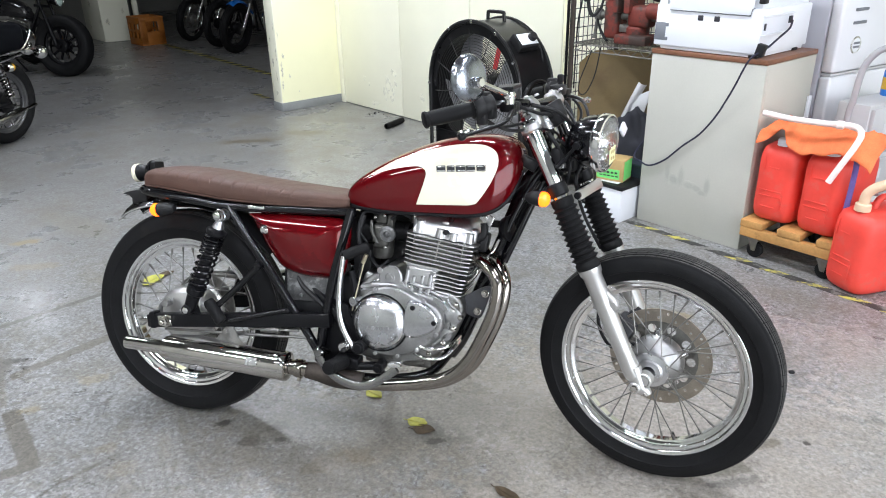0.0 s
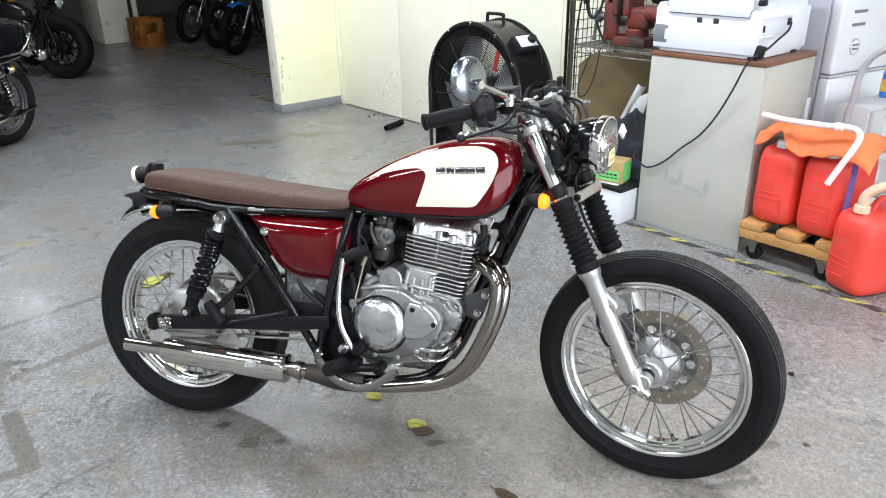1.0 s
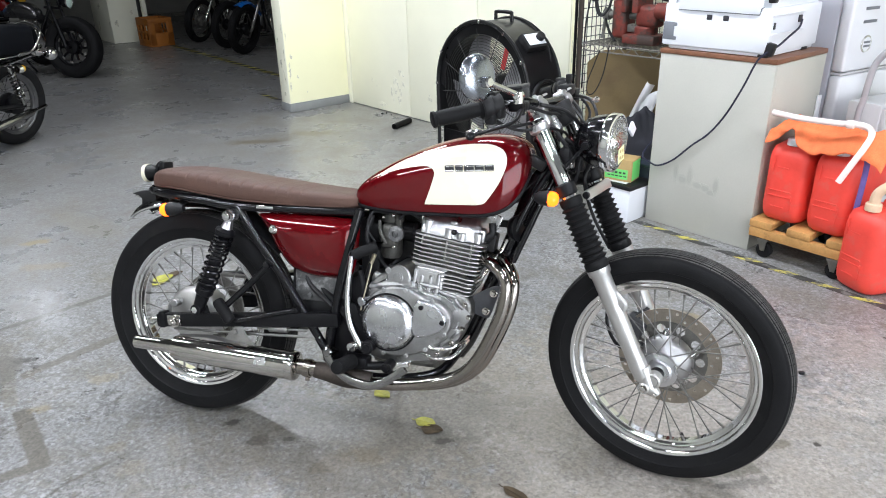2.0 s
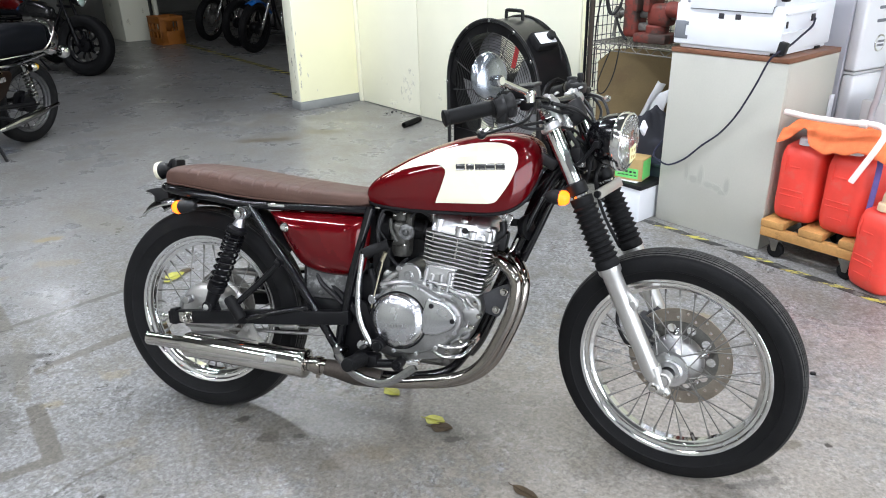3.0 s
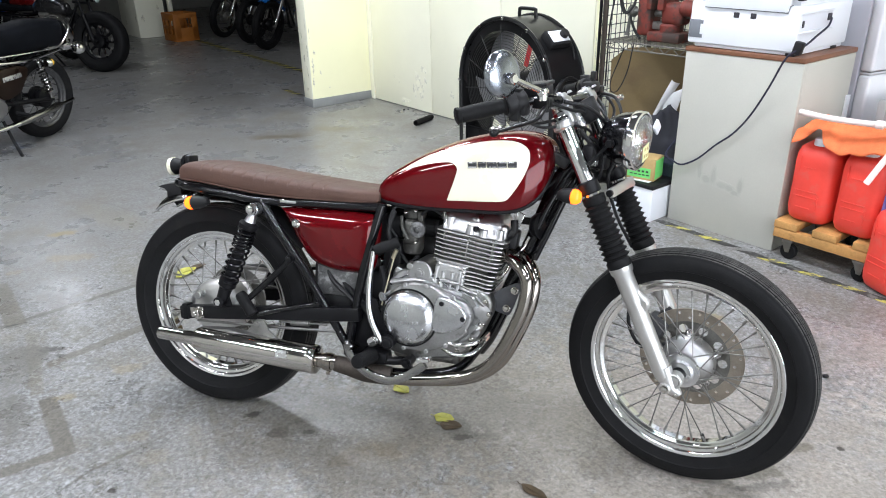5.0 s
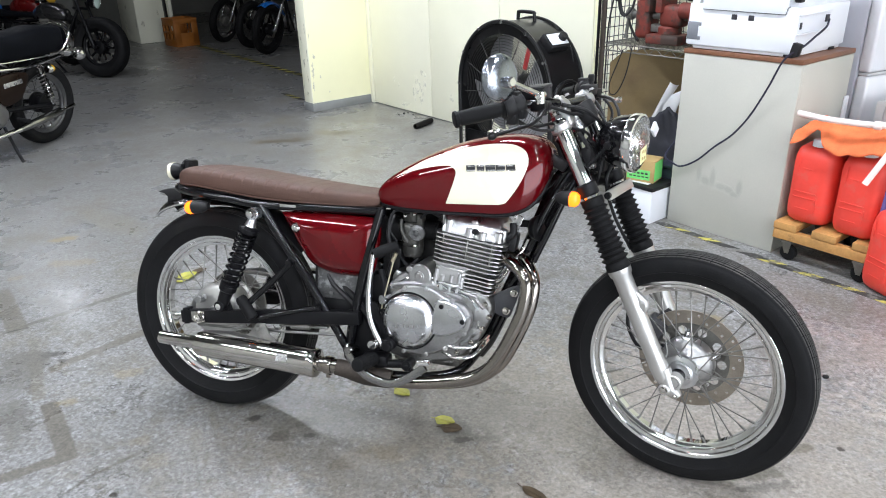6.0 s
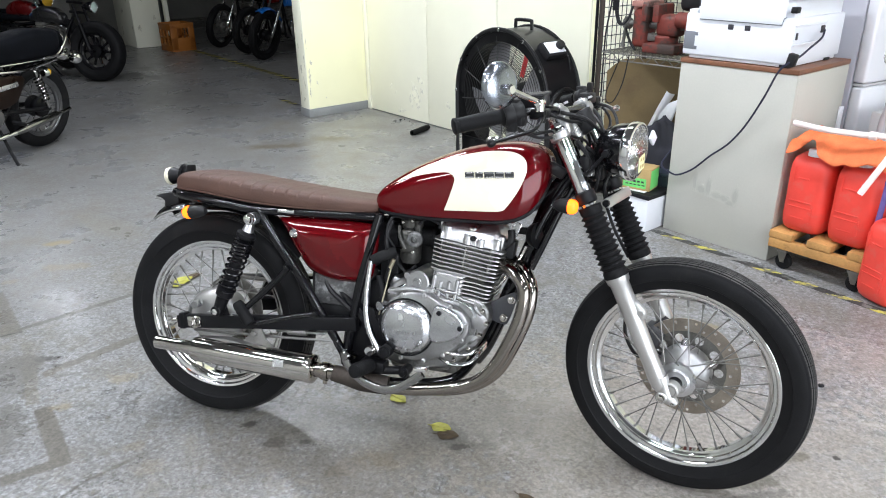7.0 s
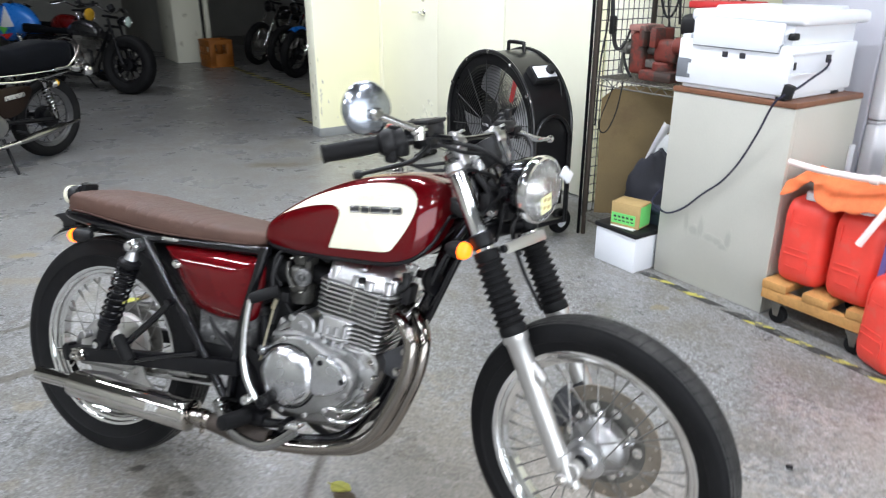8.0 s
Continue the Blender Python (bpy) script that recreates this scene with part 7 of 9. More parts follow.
def stored_bike(label, m, paint, seat_mat, rear_r=0.315, front_r=0.325, tyre_w=0.10, wheel_mat=CHROME, base=1.38, lens=GREEN_LENS, chrome_tail=False, signals=True, front_fender=None, steer=0.0, pipes=CHROME, cover=None, lamp_r=0.08, stand=True, high=0.0, rake=0.35, lamp_on=0.17, cast=False, amber=AMBER):
    """A motorcycle parked on its stand: x ahead, origin under the rear axle."""
    t = thing("motorcycle", label, "motorcycle", m, "stored motorcycles")
    rw, fw = Vector((0, 0, rear_r)), Vector((base, 0, front_r))
    ahead = Matrix.Translation((base - 0.28, 0, 0.6)) @ Matrix.Rotation(radians(steer), 4, Vector((-0.45, 0, 0.89))) @ Matrix.Translation((-(base - 0.28), 0, -0.6))
    for name, c, r, mm in (("rear_wheel", rw, rear_r, ID), ("front_wheel", fw, front_r, ahead)):
        rl = r - tyre_w * 0.78
        w = part(name, moved(to_y(rim_geo(rl, 0.066), c), mm), wheel_mat, t, "spoked wheel")
        part("tyre", moved(to_y(tyre_geo(r, tyre_w, rl - 0.004, (0.015,)), c), mm), RUBBER, w, "black tyre")
        part("hub", moved(to_y(lathe([(0.0, 0.06), (0.05, 0.058), (0.075, 0.05), (0.08, 0.03), (0.05, 0.02), (0.05, -0.02), (0.08, -0.03), (0.075, -0.05), (0.05, -0.058), (0.0, -0.06)], 24), c), mm), ALU_DIRT_SHADE if wheel_mat is CHROME else BLACK_SATIN, w)
        if cast:
            for k in range(10):
                a = 2 * math.pi * k / 10
                e, f = Vector((math.cos(a), 0, math.sin(a))), Vector((math.cos(a + 0.16), 0, math.sin(a + 0.16)))
                part("wheel_spoke", moved(joined(tube([c + e * 0.06, c + e * (rl - 0.05), c + f * (rl - 0.02)], [0.016, 0.012, 0.016], 8, 3)), mm), BLACK_GLOSS, w)
                part("machined_face", moved(block(c + f * (rl - 0.045) + Vector((0, -0.034, 0)), (0.045, 0.006, 0.02), 0.002, 1, (0, -math.degrees(a) + 90, 0)), mm), ALU_DIRT_SHADE, w)
        else:
            add_spokes(w, c, 0.07, 0.03, rl - 0.034, 20, mm, SPOKE_STEEL if wheel_mat is CHROME else BLACK_SATIN)
    head = Vector((base - rake, 0, 0.80 + high))
    d = (Vector((head.x + 0.035, 0, 0.88 + high)) - Vector((fw.x - 0.03, 0, fw.z)))
    for side in (-1, 1):
        foot = fw + Vector((-0.03, side * 0.09, 0))
        part("fork_leg", moved(joined(turned([(0.0, -0.02), (0.022, -0.015), (0.024, 0.0), (0.024, d.length * 0.52), (0.028, d.length * 0.53), (0.028, d.length * 0.56), (0.017, d.length * 0.57), (0.017, d.length), (0.0, d.length)], foot, foot + d, 14), rod(foot + Vector((0.03, -0.025, 0)), foot + Vector((0.03, 0.025, 0)), 0.02)), ahead), pipes, t, "bright fork leg")
        g0, g1 = Vector((head.x - 0.02, side * 0.22, 1.02 + high)), Vector((head.x - 0.10, side * 0.36, 1.0 + high))
        part("grip", moved(rod(g0, g1, 0.017, 12), ahead), GRIP_RUBBER, t)
        part("lever", moved(tube([g0 + Vector((0.05, 0, 0)), g1 + Vector((0.06, 0, -0.01))], 0.006, 6), ahead), ALU_POLISHED, t)
        part("shock_absorber", joined(coil((0.115, side * 0.14, 0.58), (0.055, side * 0.14, 0.38), 0.026, 0.006, 8, 5, 10), rod((0.125, side * 0.14, 0.62), (0.04, side * 0.14, 0.33), 0.014)), FENDER_CHROME, t, "darkened chrome coil shock absorber")
        part("seat_rail", tube([(0.62, side * 0.10, 0.66), (0.22, side * 0.11, 0.63), (-0.16, side * 0.09, 0.66)], 0.012, 8, 4), CHROME if chrome_tail else BLACK_GLOSS, t)
        part("swingarm", tube([(0.0, side * 0.11, rear_r), (0.45, side * 0.10, 0.36)], 0.018, 8), BLACK_SATIN, t)
        part("frame_tube", tube([(0.24, side * 0.11, 0.62), (0.46, side * 0.10, 0.30), (0.75, side * 0.10, 0.22), (0.88, side * 0.04, 0.35), (head.x, 0, head.z)], 0.015, 8, 4), BLACK_GLOSS, t)
        part("muffler", joined(turned([(0.0, 0.0), (0.018, 0.0), (0.026, 0.06), (0.029, 0.12), (0.029, 0.40), (0.018, 0.43), (0.013, 0.44), (0.013, 0.56), (0.0, 0.56)], (0.42, side * 0.17, 0.225), (-0.20, side * 0.18, 0.30), 18)), FENDER_CHROME, t, "darkened chrome muffler")
        part("header_pipe", tube([(0.83, side * 0.06, 0.50), (0.92, side * 0.10, 0.46), (0.90, side * 0.13, 0.28), (0.76, side * 0.15, 0.21), (0.40, side * 0.17, 0.225)], 0.018, 10, 5), pipes, t)
        part("side_cover", plate(rounded([(0.24, 0.60), (0.52, 0.60), (0.54, 0.50), (0.48, 0.40), (0.34, 0.42), (0.26, 0.50)], 3), side * 0.10, side * 0.135, 0.008), cover or paint, t, "side cover")
        part("cover_badge", block((0.38, side * 0.137, 0.545), (0.17, 0.005, 0.032), 0.002, turn=(0, 4, 0)), GREY_BADGE, t, "silver badge plate")
        part("engine_cover", plate(rounded([(0.46, 0.36), (0.52, 0.27), (0.68, 0.25), (0.80, 0.32), (0.76, 0.44), (0.58, 0.47)], 3), side * 0.09, side * 0.145, 0.02, 3), ALU, t, "cast engine side cover")
        part("footrest", rod((0.42, side * 0.16, 0.30), (0.42, side * 0.26, 0.30), 0.014), GRIP_RUBBER, t)
        if signals:
            s = part("turn_signal", turned([(0.0, 0.0), (0.022, 0.0), (0.03, 0.015), (0.03, 0.035), (0.0, 0.035)], (0.115, side * 0.20, 0.610), (0.05, side * 0.20, 0.610), 18), CHROME, t, "chrome turn signal")
            part("lens", turned([(0.024, 0.012), (0.027, 0.020), (0.027, 0.046), (0.022, 0.060), (0.010, 0.066), (0.0, 0.067)], (0.115, side * 0.20, 0.610), (0.05, side * 0.20, 0.610), 18), amber, s, "amber lens")
            part("stalk", rod((0.10, side * 0.18, 0.610), (0.10, side * 0.10, 0.640), 0.008), CHROME, s)
    part("yoke", moved(joined(block(head + Vector((0.03, 0, 0.0)), (0.07, 0.22, 0.03), 0.008), block(head + Vector((0.0, 0, 0.11)), (0.07, 0.22, 0.03), 0.008)), ahead), BLACK_SATIN, t)
    part("handlebar", moved(tube([(head.x - 0.09, -0.34, 1.0 + high), (head.x - 0.02, -0.22, 1.02 + high), (head.x + 0.02, -0.10, 0.97 + high), (head.x + 0.02, 0, 0.95 + high), (head.x + 0.02, 0.10, 0.97 + high), (head.x - 0.02, 0.22, 1.02 + high), (head.x - 0.09, 0.34, 1.0 + high)], 0.011, 8, 4), ahead), CHROME, t)
    hc2 = Vector((head.x + lamp_on, 0, 0.86 + high))
    lamp = part("headlamp", moved(turned([(0.0, -0.12), (lamp_r * 0.5, -0.11), (lamp_r * 0.9, -0.06), (lamp_r, 0.0), (0.0, 0.0)], hc2, hc2 + Vector((1, 0, -0.05)), 24), ahead), BLACK_GLOSS, t, "black headlamp shell")
    part("ring", moved(turned([(lamp_r, -0.008), (lamp_r + 0.006, 0.0), (lamp_r, 0.012), (lamp_r - 0.006, 0.004)], hc2, hc2 + Vector((1, 0, -0.05)), 24, True), ahead), CHROME, lamp)
    part("lens", moved(turned([(lamp_r * 0.97, 0.004), (lamp_r * 0.7, 0.018), (lamp_r * 0.3, 0.024), (0.0, 0.025)], hc2, hc2 + Vector((1, 0, -0.05)), 24), ahead), lens, lamp, "lamp glass")
    part("meter", moved(rod((head.x + 0.08, -0.05, 0.98 + high), (head.x + 0.04, -0.05, 1.03 + high), 0.04, 18), ahead), BLACK_PLASTIC, t)
    rings = []
    for i in range(17):
        u = i / 16
        x = 0.52 + 0.46 * u
        w = 0.12 * max(0.12, math.sin(math.pi * (0.12 + 0.80 * u))) ** 0.6
        zb, zt = 0.66 + high * 0.6, 0.70 + 0.16 * math.sin(math.pi * min(1, 0.15 + 0.70 * u)) + high * 0.6
        rings.append([(x, w * math.copysign(abs(math.cos(a)) ** 0.6, math.cos(a)), (zb + zt) / 2 + (zt - zb) / 2 * math.copysign(abs(math.sin(a)) ** 0.6, math.sin(a))) for a in [2 * math.pi * k / 20 for k in range(20)]])
    part("fuel_tank", loft(rings), paint, t, "painted fuel tank", crease=60)
    rings = []
    for i in range(25):
        u = i / 24
        x = -0.24 + 0.80 * u
        w = 0.125 * (1 - 0.25 * u) * min(1.0, 0.55 + 6 * u, 0.6 + 6 * (1 - u))
        zt = (0.885 - 0.012 * math.cos(u * 9) if chrome_tail else 0.775 + 0.03 * math.cos(u * 3.6) * (1 - u)) - 0.02 * u + high * 0.6
        zb = 0.675
        rings.append([(x, w * math.copysign(abs(math.cos(a)) ** 0.5, math.cos(a)), (zb + zt) / 2 + (zt - zb) / 2 * math.copysign(abs(math.sin(a)) ** 0.5, math.sin(a))) for a in [2 * math.pi * k / 20 for k in range(20)]])
    seat2 = part("seat", loft(rings), seat_mat, t, "dark vinyl dual seat", crease=60)
    if chrome_tail:
        for side in (-1, 1):
            part("seat_trim", tube([(0.54, side * 0.102, 0.69), (0.20, side * 0.124, 0.685), (-0.15, side * 0.122, 0.69), (-0.235, side * 0.07, 0.70)], 0.006, 8, 5), CHROME, seat2, "chrome trim strip")
            part("rear_signal", turned([(0.0, -0.05), (0.028, -0.044), (0.045, -0.022), (0.050, 0.0), (0.045, 0.022), (0.0, 0.03)], (-0.30, side * 0.15, 0.662), (-0.40, side * 0.15, 0.652), 24), CHROME, t, "round chrome turn signal")
            part("signal_stalk", rod((-0.30, side * 0.13, 0.665), (-0.20, side * 0.06, 0.685), 0.010), CHROME, t)
        cowl = []
        for i in range(9):
            k = i / 8
            cowl.append([(-0.215 - 0.14 * k, (0.128 - 0.05 * k * k) * math.copysign(abs(math.cos(a)) ** 0.6, math.cos(a)), 0.775 - 0.03 * k + (0.100 - 0.05 * k * k) * math.copysign(abs(math.sin(a)) ** 0.6, math.sin(a))) for a in [2 * math.pi * n / 20 for n in range(20)]])
        part("tail_cowl", loft(cowl), CHROME, t, "chrome tail cowl behind the seat", crease=60)
        part("grab_rail", tube([(0.0, -0.138, 0.70), (-0.14, -0.138, 0.715), (-0.26, -0.12, 0.84), (-0.28, 0, 0.885), (-0.26, 0.12, 0.84), (-0.14, 0.138, 0.715), (0.0, 0.138, 0.70)], 0.010, 10, 6), CHROME, t, "chrome grab rail")
    part("rear_fender", loft([[((rear_r + 0.045) * math.sin(a) + dr * math.sin(a), s * 0.065, rear_r + (rear_r + 0.045 + dr) * math.cos(a) - 0.015 * abs(s)) for s, dr in ((-1, 0), (-0.5, 0.008), (0, 0.010), (0.5, 0.008), (1, 0), (1, -0.004), (0, 0.005), (-1, -0.004))] for a in [radians(x) for x in range(-36 if chrome_tail else -88, 40, 8)]]), BLACK_PAINT, t, "rear fender")
    tail = part("tail_lamp", turned([(0.0, 0.0), (0.03, 0.0), (0.038, 0.02), (0.040, 0.05), (0.0, 0.05)], (-0.30, 0, 0.665), (-0.40, 0, 0.645), 20), CHROME, t, "chrome tail lamp body")
    part("lens", turned([(0.038, 0.05), (0.030, 0.066), (0.0, 0.072)], (-0.30, 0, 0.665), (-0.40, 0, 0.645), 20), RED_LENS, tail, "red lens")
    eng = part("engine", joined(plate(rounded([(0.46, 0.34), (0.52, 0.24), (0.72, 0.22), (0.84, 0.30), (0.80, 0.46), (0.58, 0.48)], 3), -0.10, 0.10, 0.01)), ALU_DIRT_SHADE, t, "dull cast engine")
    part("cylinder", block((0.70, 0, 0.54), (0.14, 0.22, 0.16), 0.01), ALU_DIRT_SHADE, eng)
    part("cylinder_head", block((0.70, 0, 0.645), (0.15, 0.20, 0.05), 0.015), ALU_DIRT_SHADE, eng)
    for i in range(8):
        part("cooling_fin", block((0.70, 0, 0.47 + 0.02 * i), (0.19, 0.26, 0.008), 0.002), ALU_DIRT_SHADE, eng)
    if front_fender:
        part("front_fender", moved(loft([[(fw.x + (front_r + 0.03 + dr) * math.sin(a), s * 0.058, fw.z + (front_r + 0.03 + dr) * math.cos(a) - 0.014 * abs(s)) for s, dr in ((-1, 0), (-0.5, 0.008), (0, 0.010), (0.5, 0.008), (1, 0), (1, -0.004), (0, 0.005), (-1, -0.004))] for a in [radians(x) for x in range(-62, 34, 8)]]), ahead), front_fender, t, "front fender")
    if stand:
        part("side_stand", joined(tube([(0.50, 0.11, 0.25), (0.53, 0.21, 0.10), (0.545, 0.27, 0.018)], 0.011, 8, 3), block((0.55, 0.275, 0.010), (0.10, 0.05, 0.012), 0.004)), BLACK_SATIN, t)
    return t


stored_bike("old brown motorcycle with dark seat and chrome tail", pose(-3.38, 2.62, 0, 0, 0, -86) @ pose(0, 0, 0, -6, 0, 0), BROWN_PAINT, NAVY, 0.312, 0.32, 0.10, SHADED_RIM, chrome_tail=True, cover=BROWN_PAINT, amber=YELLOW_LENS)
stored_bike("black motorcycle with fat tyres and bare fork", pose(-6.53, 5.25, 0, 0, 0, 0) @ pose(0, 0, 0, -5, 0, 0), BLACK_PAINT, NAVY, 0.335, 0.345, 0.165, BLACK_SATIN, lens=GREEN_LENS, steer=8, pipes=BLACK_SATIN, signals=False, lamp_r=0.062, high=-0.02, rake=0.24, lamp_on=0.24, cast=True)
stored_bike("motorcycle with a red tank and yellow headlamp glass", pose(-7.75, 6.05, 0, 0, 0, 0) @ pose(0, 0, 0, -5, 0, 0), RED_PAINT, NAVY, 0.315, 0.325, 0.11, CHROME, lens=YELLOW_LENS, steer=-6, lamp_r=0.085)
blue = stored_bike("blue motorcycle with a white-striped fairing in the back row", pose(-8.05, 5.20, 0, 0, 0, 4) @ pose(0, 0, 0, -5, 0, 0), BLUE_PAINT, NAVY, 0.315, 0.325, 0.11, CHROME, lens=GREEN_LENS, front_fender=BLUE_PAINT)
cowl = []
for i in range(13):
    k = i / 12
    w, z0, z1 = 0.19 * (1 - 0.75 * k ** 2.2), 0.56 + 0.16 * k, 1.02 - 0.20 * k ** 1.6 + 0.05 * math.sin(3 * k)
    cowl.append([(0.96 + 0.46 * k, w * math.copysign(abs(math.cos(a)) ** 0.7, math.cos(a)), (z0 + z1) / 2 + (z1 - z0) / 2 * math.copysign(abs(math.sin(a)) ** 0.8, math.sin(a))) for a in [2 * math.pi * n / 24 for n in range(24)]])
fair = part("fairing", loft(cowl), BLUE_PAINT, blue, "bright blue fairing", crease=60)
part("white_panel", plate([(1.12, 0.98), (1.24, 0.74), (1.02, 0.72)], -0.186, -0.192, 0.001), WHITE_STRIPE, fair, "white triangular panel")
part("green_panel", plate([(0.98, 0.74), (1.14, 0.72), (1.06, 0.64)], -0.187, -0.193, 0.001), GREEN_STRIPE, fair, "green panel")
part("red_panel", plate([(1.00, 0.64), (1.20, 0.66), (1.10, 0.58)], -0.185, -0.191, 0.001), RED_LENS, fair, "red panel")
BAY = [(-5.58, 8.40, BLACK_PAINT, CHROME, "black motorcycle with chrome fork in the dim storage bay", 8), (-4.72, 7.83, RED_PAINT, BLACK_SATIN, "dark motorcycle with black wheels in the dim storage bay", 4), (-4.13, 7.28, BLUE_PAINT, BLACK_SATIN, "motorcycle with a blue front fender in the dim storage bay", 6)]
for x, y, paint, wheels, label, st in BAY:
    h = pose(0, 0, 0, 0, 0, -100)
    stored_bike(label, Matrix.Translation((x, y, 0)) @ h @ pose(-1.38, 0, 0) @ pose(0, 0, 0, -7, 0, 0), paint, NAVY, 0.315, 0.335, 0.105, wheels, signals=False, front_fender=BLUE_PAINT if paint is BLUE_PAINT else None, steer=st, high=0.04, lens=BLACK_GLOSS)


# ---- counter, printer and what stands round them ----
PANEL = surface("grey_beige_laminate", (0.46, 0.455, 0.405), 0.45, 0, 0.05, 3, 0.05, 120, wear=(0.39, 0.385, 0.345), wear_scale=3.5, wear_at=0.64)
WORKTOP = surface("brown_worktop_edge", (0.19, 0.082, 0.045), 0.4, 0, 0.2, 14, 0.1, 150)
DARK_SOCKET = surface("dark_socket", (0.03, 0.028, 0.035), 0.5, 0, 0.1, 10, 0.05, 300)
# the printer's white plastic, darker to paint the shade of its side recess
RECESS_SHADE = surface("shaded_white_plastic", (0.66, 0.68, 0.73), 0.45, 0, 0.03, 5, 0.05, 300)
GREY_PLASTIC = surface("grey_plastic", (0.16, 0.17, 0.19), 0.5, 0, 0.1, 10, 0.05, 300)
DRAWER_GREY = surface("drawer_grey_plastic", (0.52, 0.52, 0.53), 0.4, 0, 0.06, 5, 0.05, 200)
HAND_GREY = surface("grey_tube_paint", (0.36, 0.36, 0.38), 0.4, 0, 0.1, 8, 0.05, 200)
PANEL_SMEAR = [surface("panel_smear", (0.46 * k, 0.455 * k, 0.405 * k), 0.48, 0, 0.06, 12, 0.0, 200) for k in (0.95, 0.89, 0.82)]
FRIDGE = surface("white_enamel", (0.72, 0.73, 0.76), 0.3, 0, 0.04, 3, 0.03, 200)
# refrigerator enamel greyed, so the cabinet side's shade is in its colour
FRIDGE_SHADE = surface("shaded_white_enamel", (0.46, 0.465, 0.51), 0.4, 0, 0.05, 3, 0.03, 200)
CARDBOARD = surface("brown_cardboard", (0.165, 0.118, 0.054), 0.75, 0, 0.15, 5, 0.2, 150, wear=(0.14, 0.095, 0.045), wear_scale=4, wear_at=0.55)
BOX_KRAFT = surface("kraft_cardboard", (0.42, 0.29, 0.12), 0.7, 0, 0.1, 9, 0.15, 150)
GREEN_PRINT = surface("green_print", (0.16, 0.62, 0.16), 0.6, 0, 0.1, 12, 0.1, 150)
PAPER = surface("white_paper", (0.64, 0.645, 0.66), 0.7, 0, 0.05, 8, 0.05, 150)
RED_IRON = surface("red_painted_iron", (0.155, 0.026, 0.017), 0.6, 0, 0.3, 12, 0.4, 60, wear=(0.045, 0.028, 0.022), wear_scale=9, wear_at=0.46)
DARK_CLOTH = surface("dark_cloth", (0.018, 0.019, 0.026), 0.8, 0, 0.25, 10, 0.3, 200)
RED_TANK = surface("red_polyethylene", (0.76, 0.060, 0.042), 0.42, 0, 0.10, 7, 0.15, 60, wear=(0.70, 0.095, 0.07), wear_scale=9, wear_at=0.56)
ORANGE_CLOTH = surface("orange_towel", (0.76, 0.19, 0.075), 0.92, 0, 0.22, 14, 0.8, 220, spec=0.1)
HOSE_WHITE = surface("milky_hose", (0.84, 0.70, 0.66), 0.35, 0, 0.05, 12, 0.05, 200)
SPOUT = surface("beige_spout", (0.70, 0.50, 0.34), 0.4, 0, 0.06, 12, 0.05, 200)
PINE = surface("pine_wood", (0.42, 0.22, 0.07), 0.6, 0, 0.25, 8, 0.25, 90, wear=(0.20, 0.09, 0.03), wear_scale=9, wear_at=0.66)
CRATE_MAT = surface("orange_plastic_crate", (0.34, 0.115, 0.014), 0.5, 0, 0.12, 6, 0.1, 150)
LEAF = surface("yellow_green_leaf", (0.34, 0.33, 0.05), 0.5, 0, 0.2, 30, 0.2, 150)
LEAF_BROWN = surface("brown_dead_leaf", (0.06, 0.04, 0.02), 0.7, 0, 0.3, 30, 0.3, 150)
PURPLE_STRAP = surface("faded_blue_webbing", (0.14, 0.10, 0.32), 0.8, 0, 0.15, 30, 0.3, 300)
BLUE_CORD = surface("dark_blue_cord", (0.012, 0.013, 0.035), 0.5, 0, 0.1, 30, 0, 100)
WIRE = surface("plated_wire", (0.20, 0.19, 0.17), 0.4, 0.8, 0.15, 30, 0, 100)
GRILLE = surface("black_wire_grille", (0.02, 0.02, 0.02), 0.4, 0, 0.1, 30, 0, 100)
FAN_BLACK = surface("black_fan_enamel", (0.006, 0.006, 0.0065), 0.30, 0, 0.2, 8, 0.05, 120, coat=0.25, spec=0.25)
FAN_BLADE = surface("grey_fan_blade", (0.30, 0.30, 0.31), 0.4, 0.3, 0.15, 8, 0.05, 150)
RED_LABEL = surface("red_warning_label", (0.55, 0.03, 0.03), 0.5, 0, 0.1, 30, 0, 100)

ctr = thing("counter", "grey-beige laminate counter with brown worktop edge", "counter", ROOM)
part("front_panel", block((-0.285, 0.012, 0.427), (0.57, 0.024, 0.854), 0.003), PANEL, ctr, "scuffed grey-beige front panel")
part("side_panel", block((-0.012, 0.25, 0.427), (0.024, 0.452, 0.854), 0.003), PANEL, ctr)
part("side_panel", block((-0.558, 0.25, 0.427), (0.024, 0.452, 0.854), 0.003), PANEL, ctr)
part("back_panel", block((-0.285, 0.466, 0.427), (0.522, 0.020, 0.854), 0.003), PANEL, ctr)
part("worktop", block((-0.285, 0.236, 0.866), (0.576, 0.480, 0.022), 0.003), WORKTOP, ctr, "brown worktop")

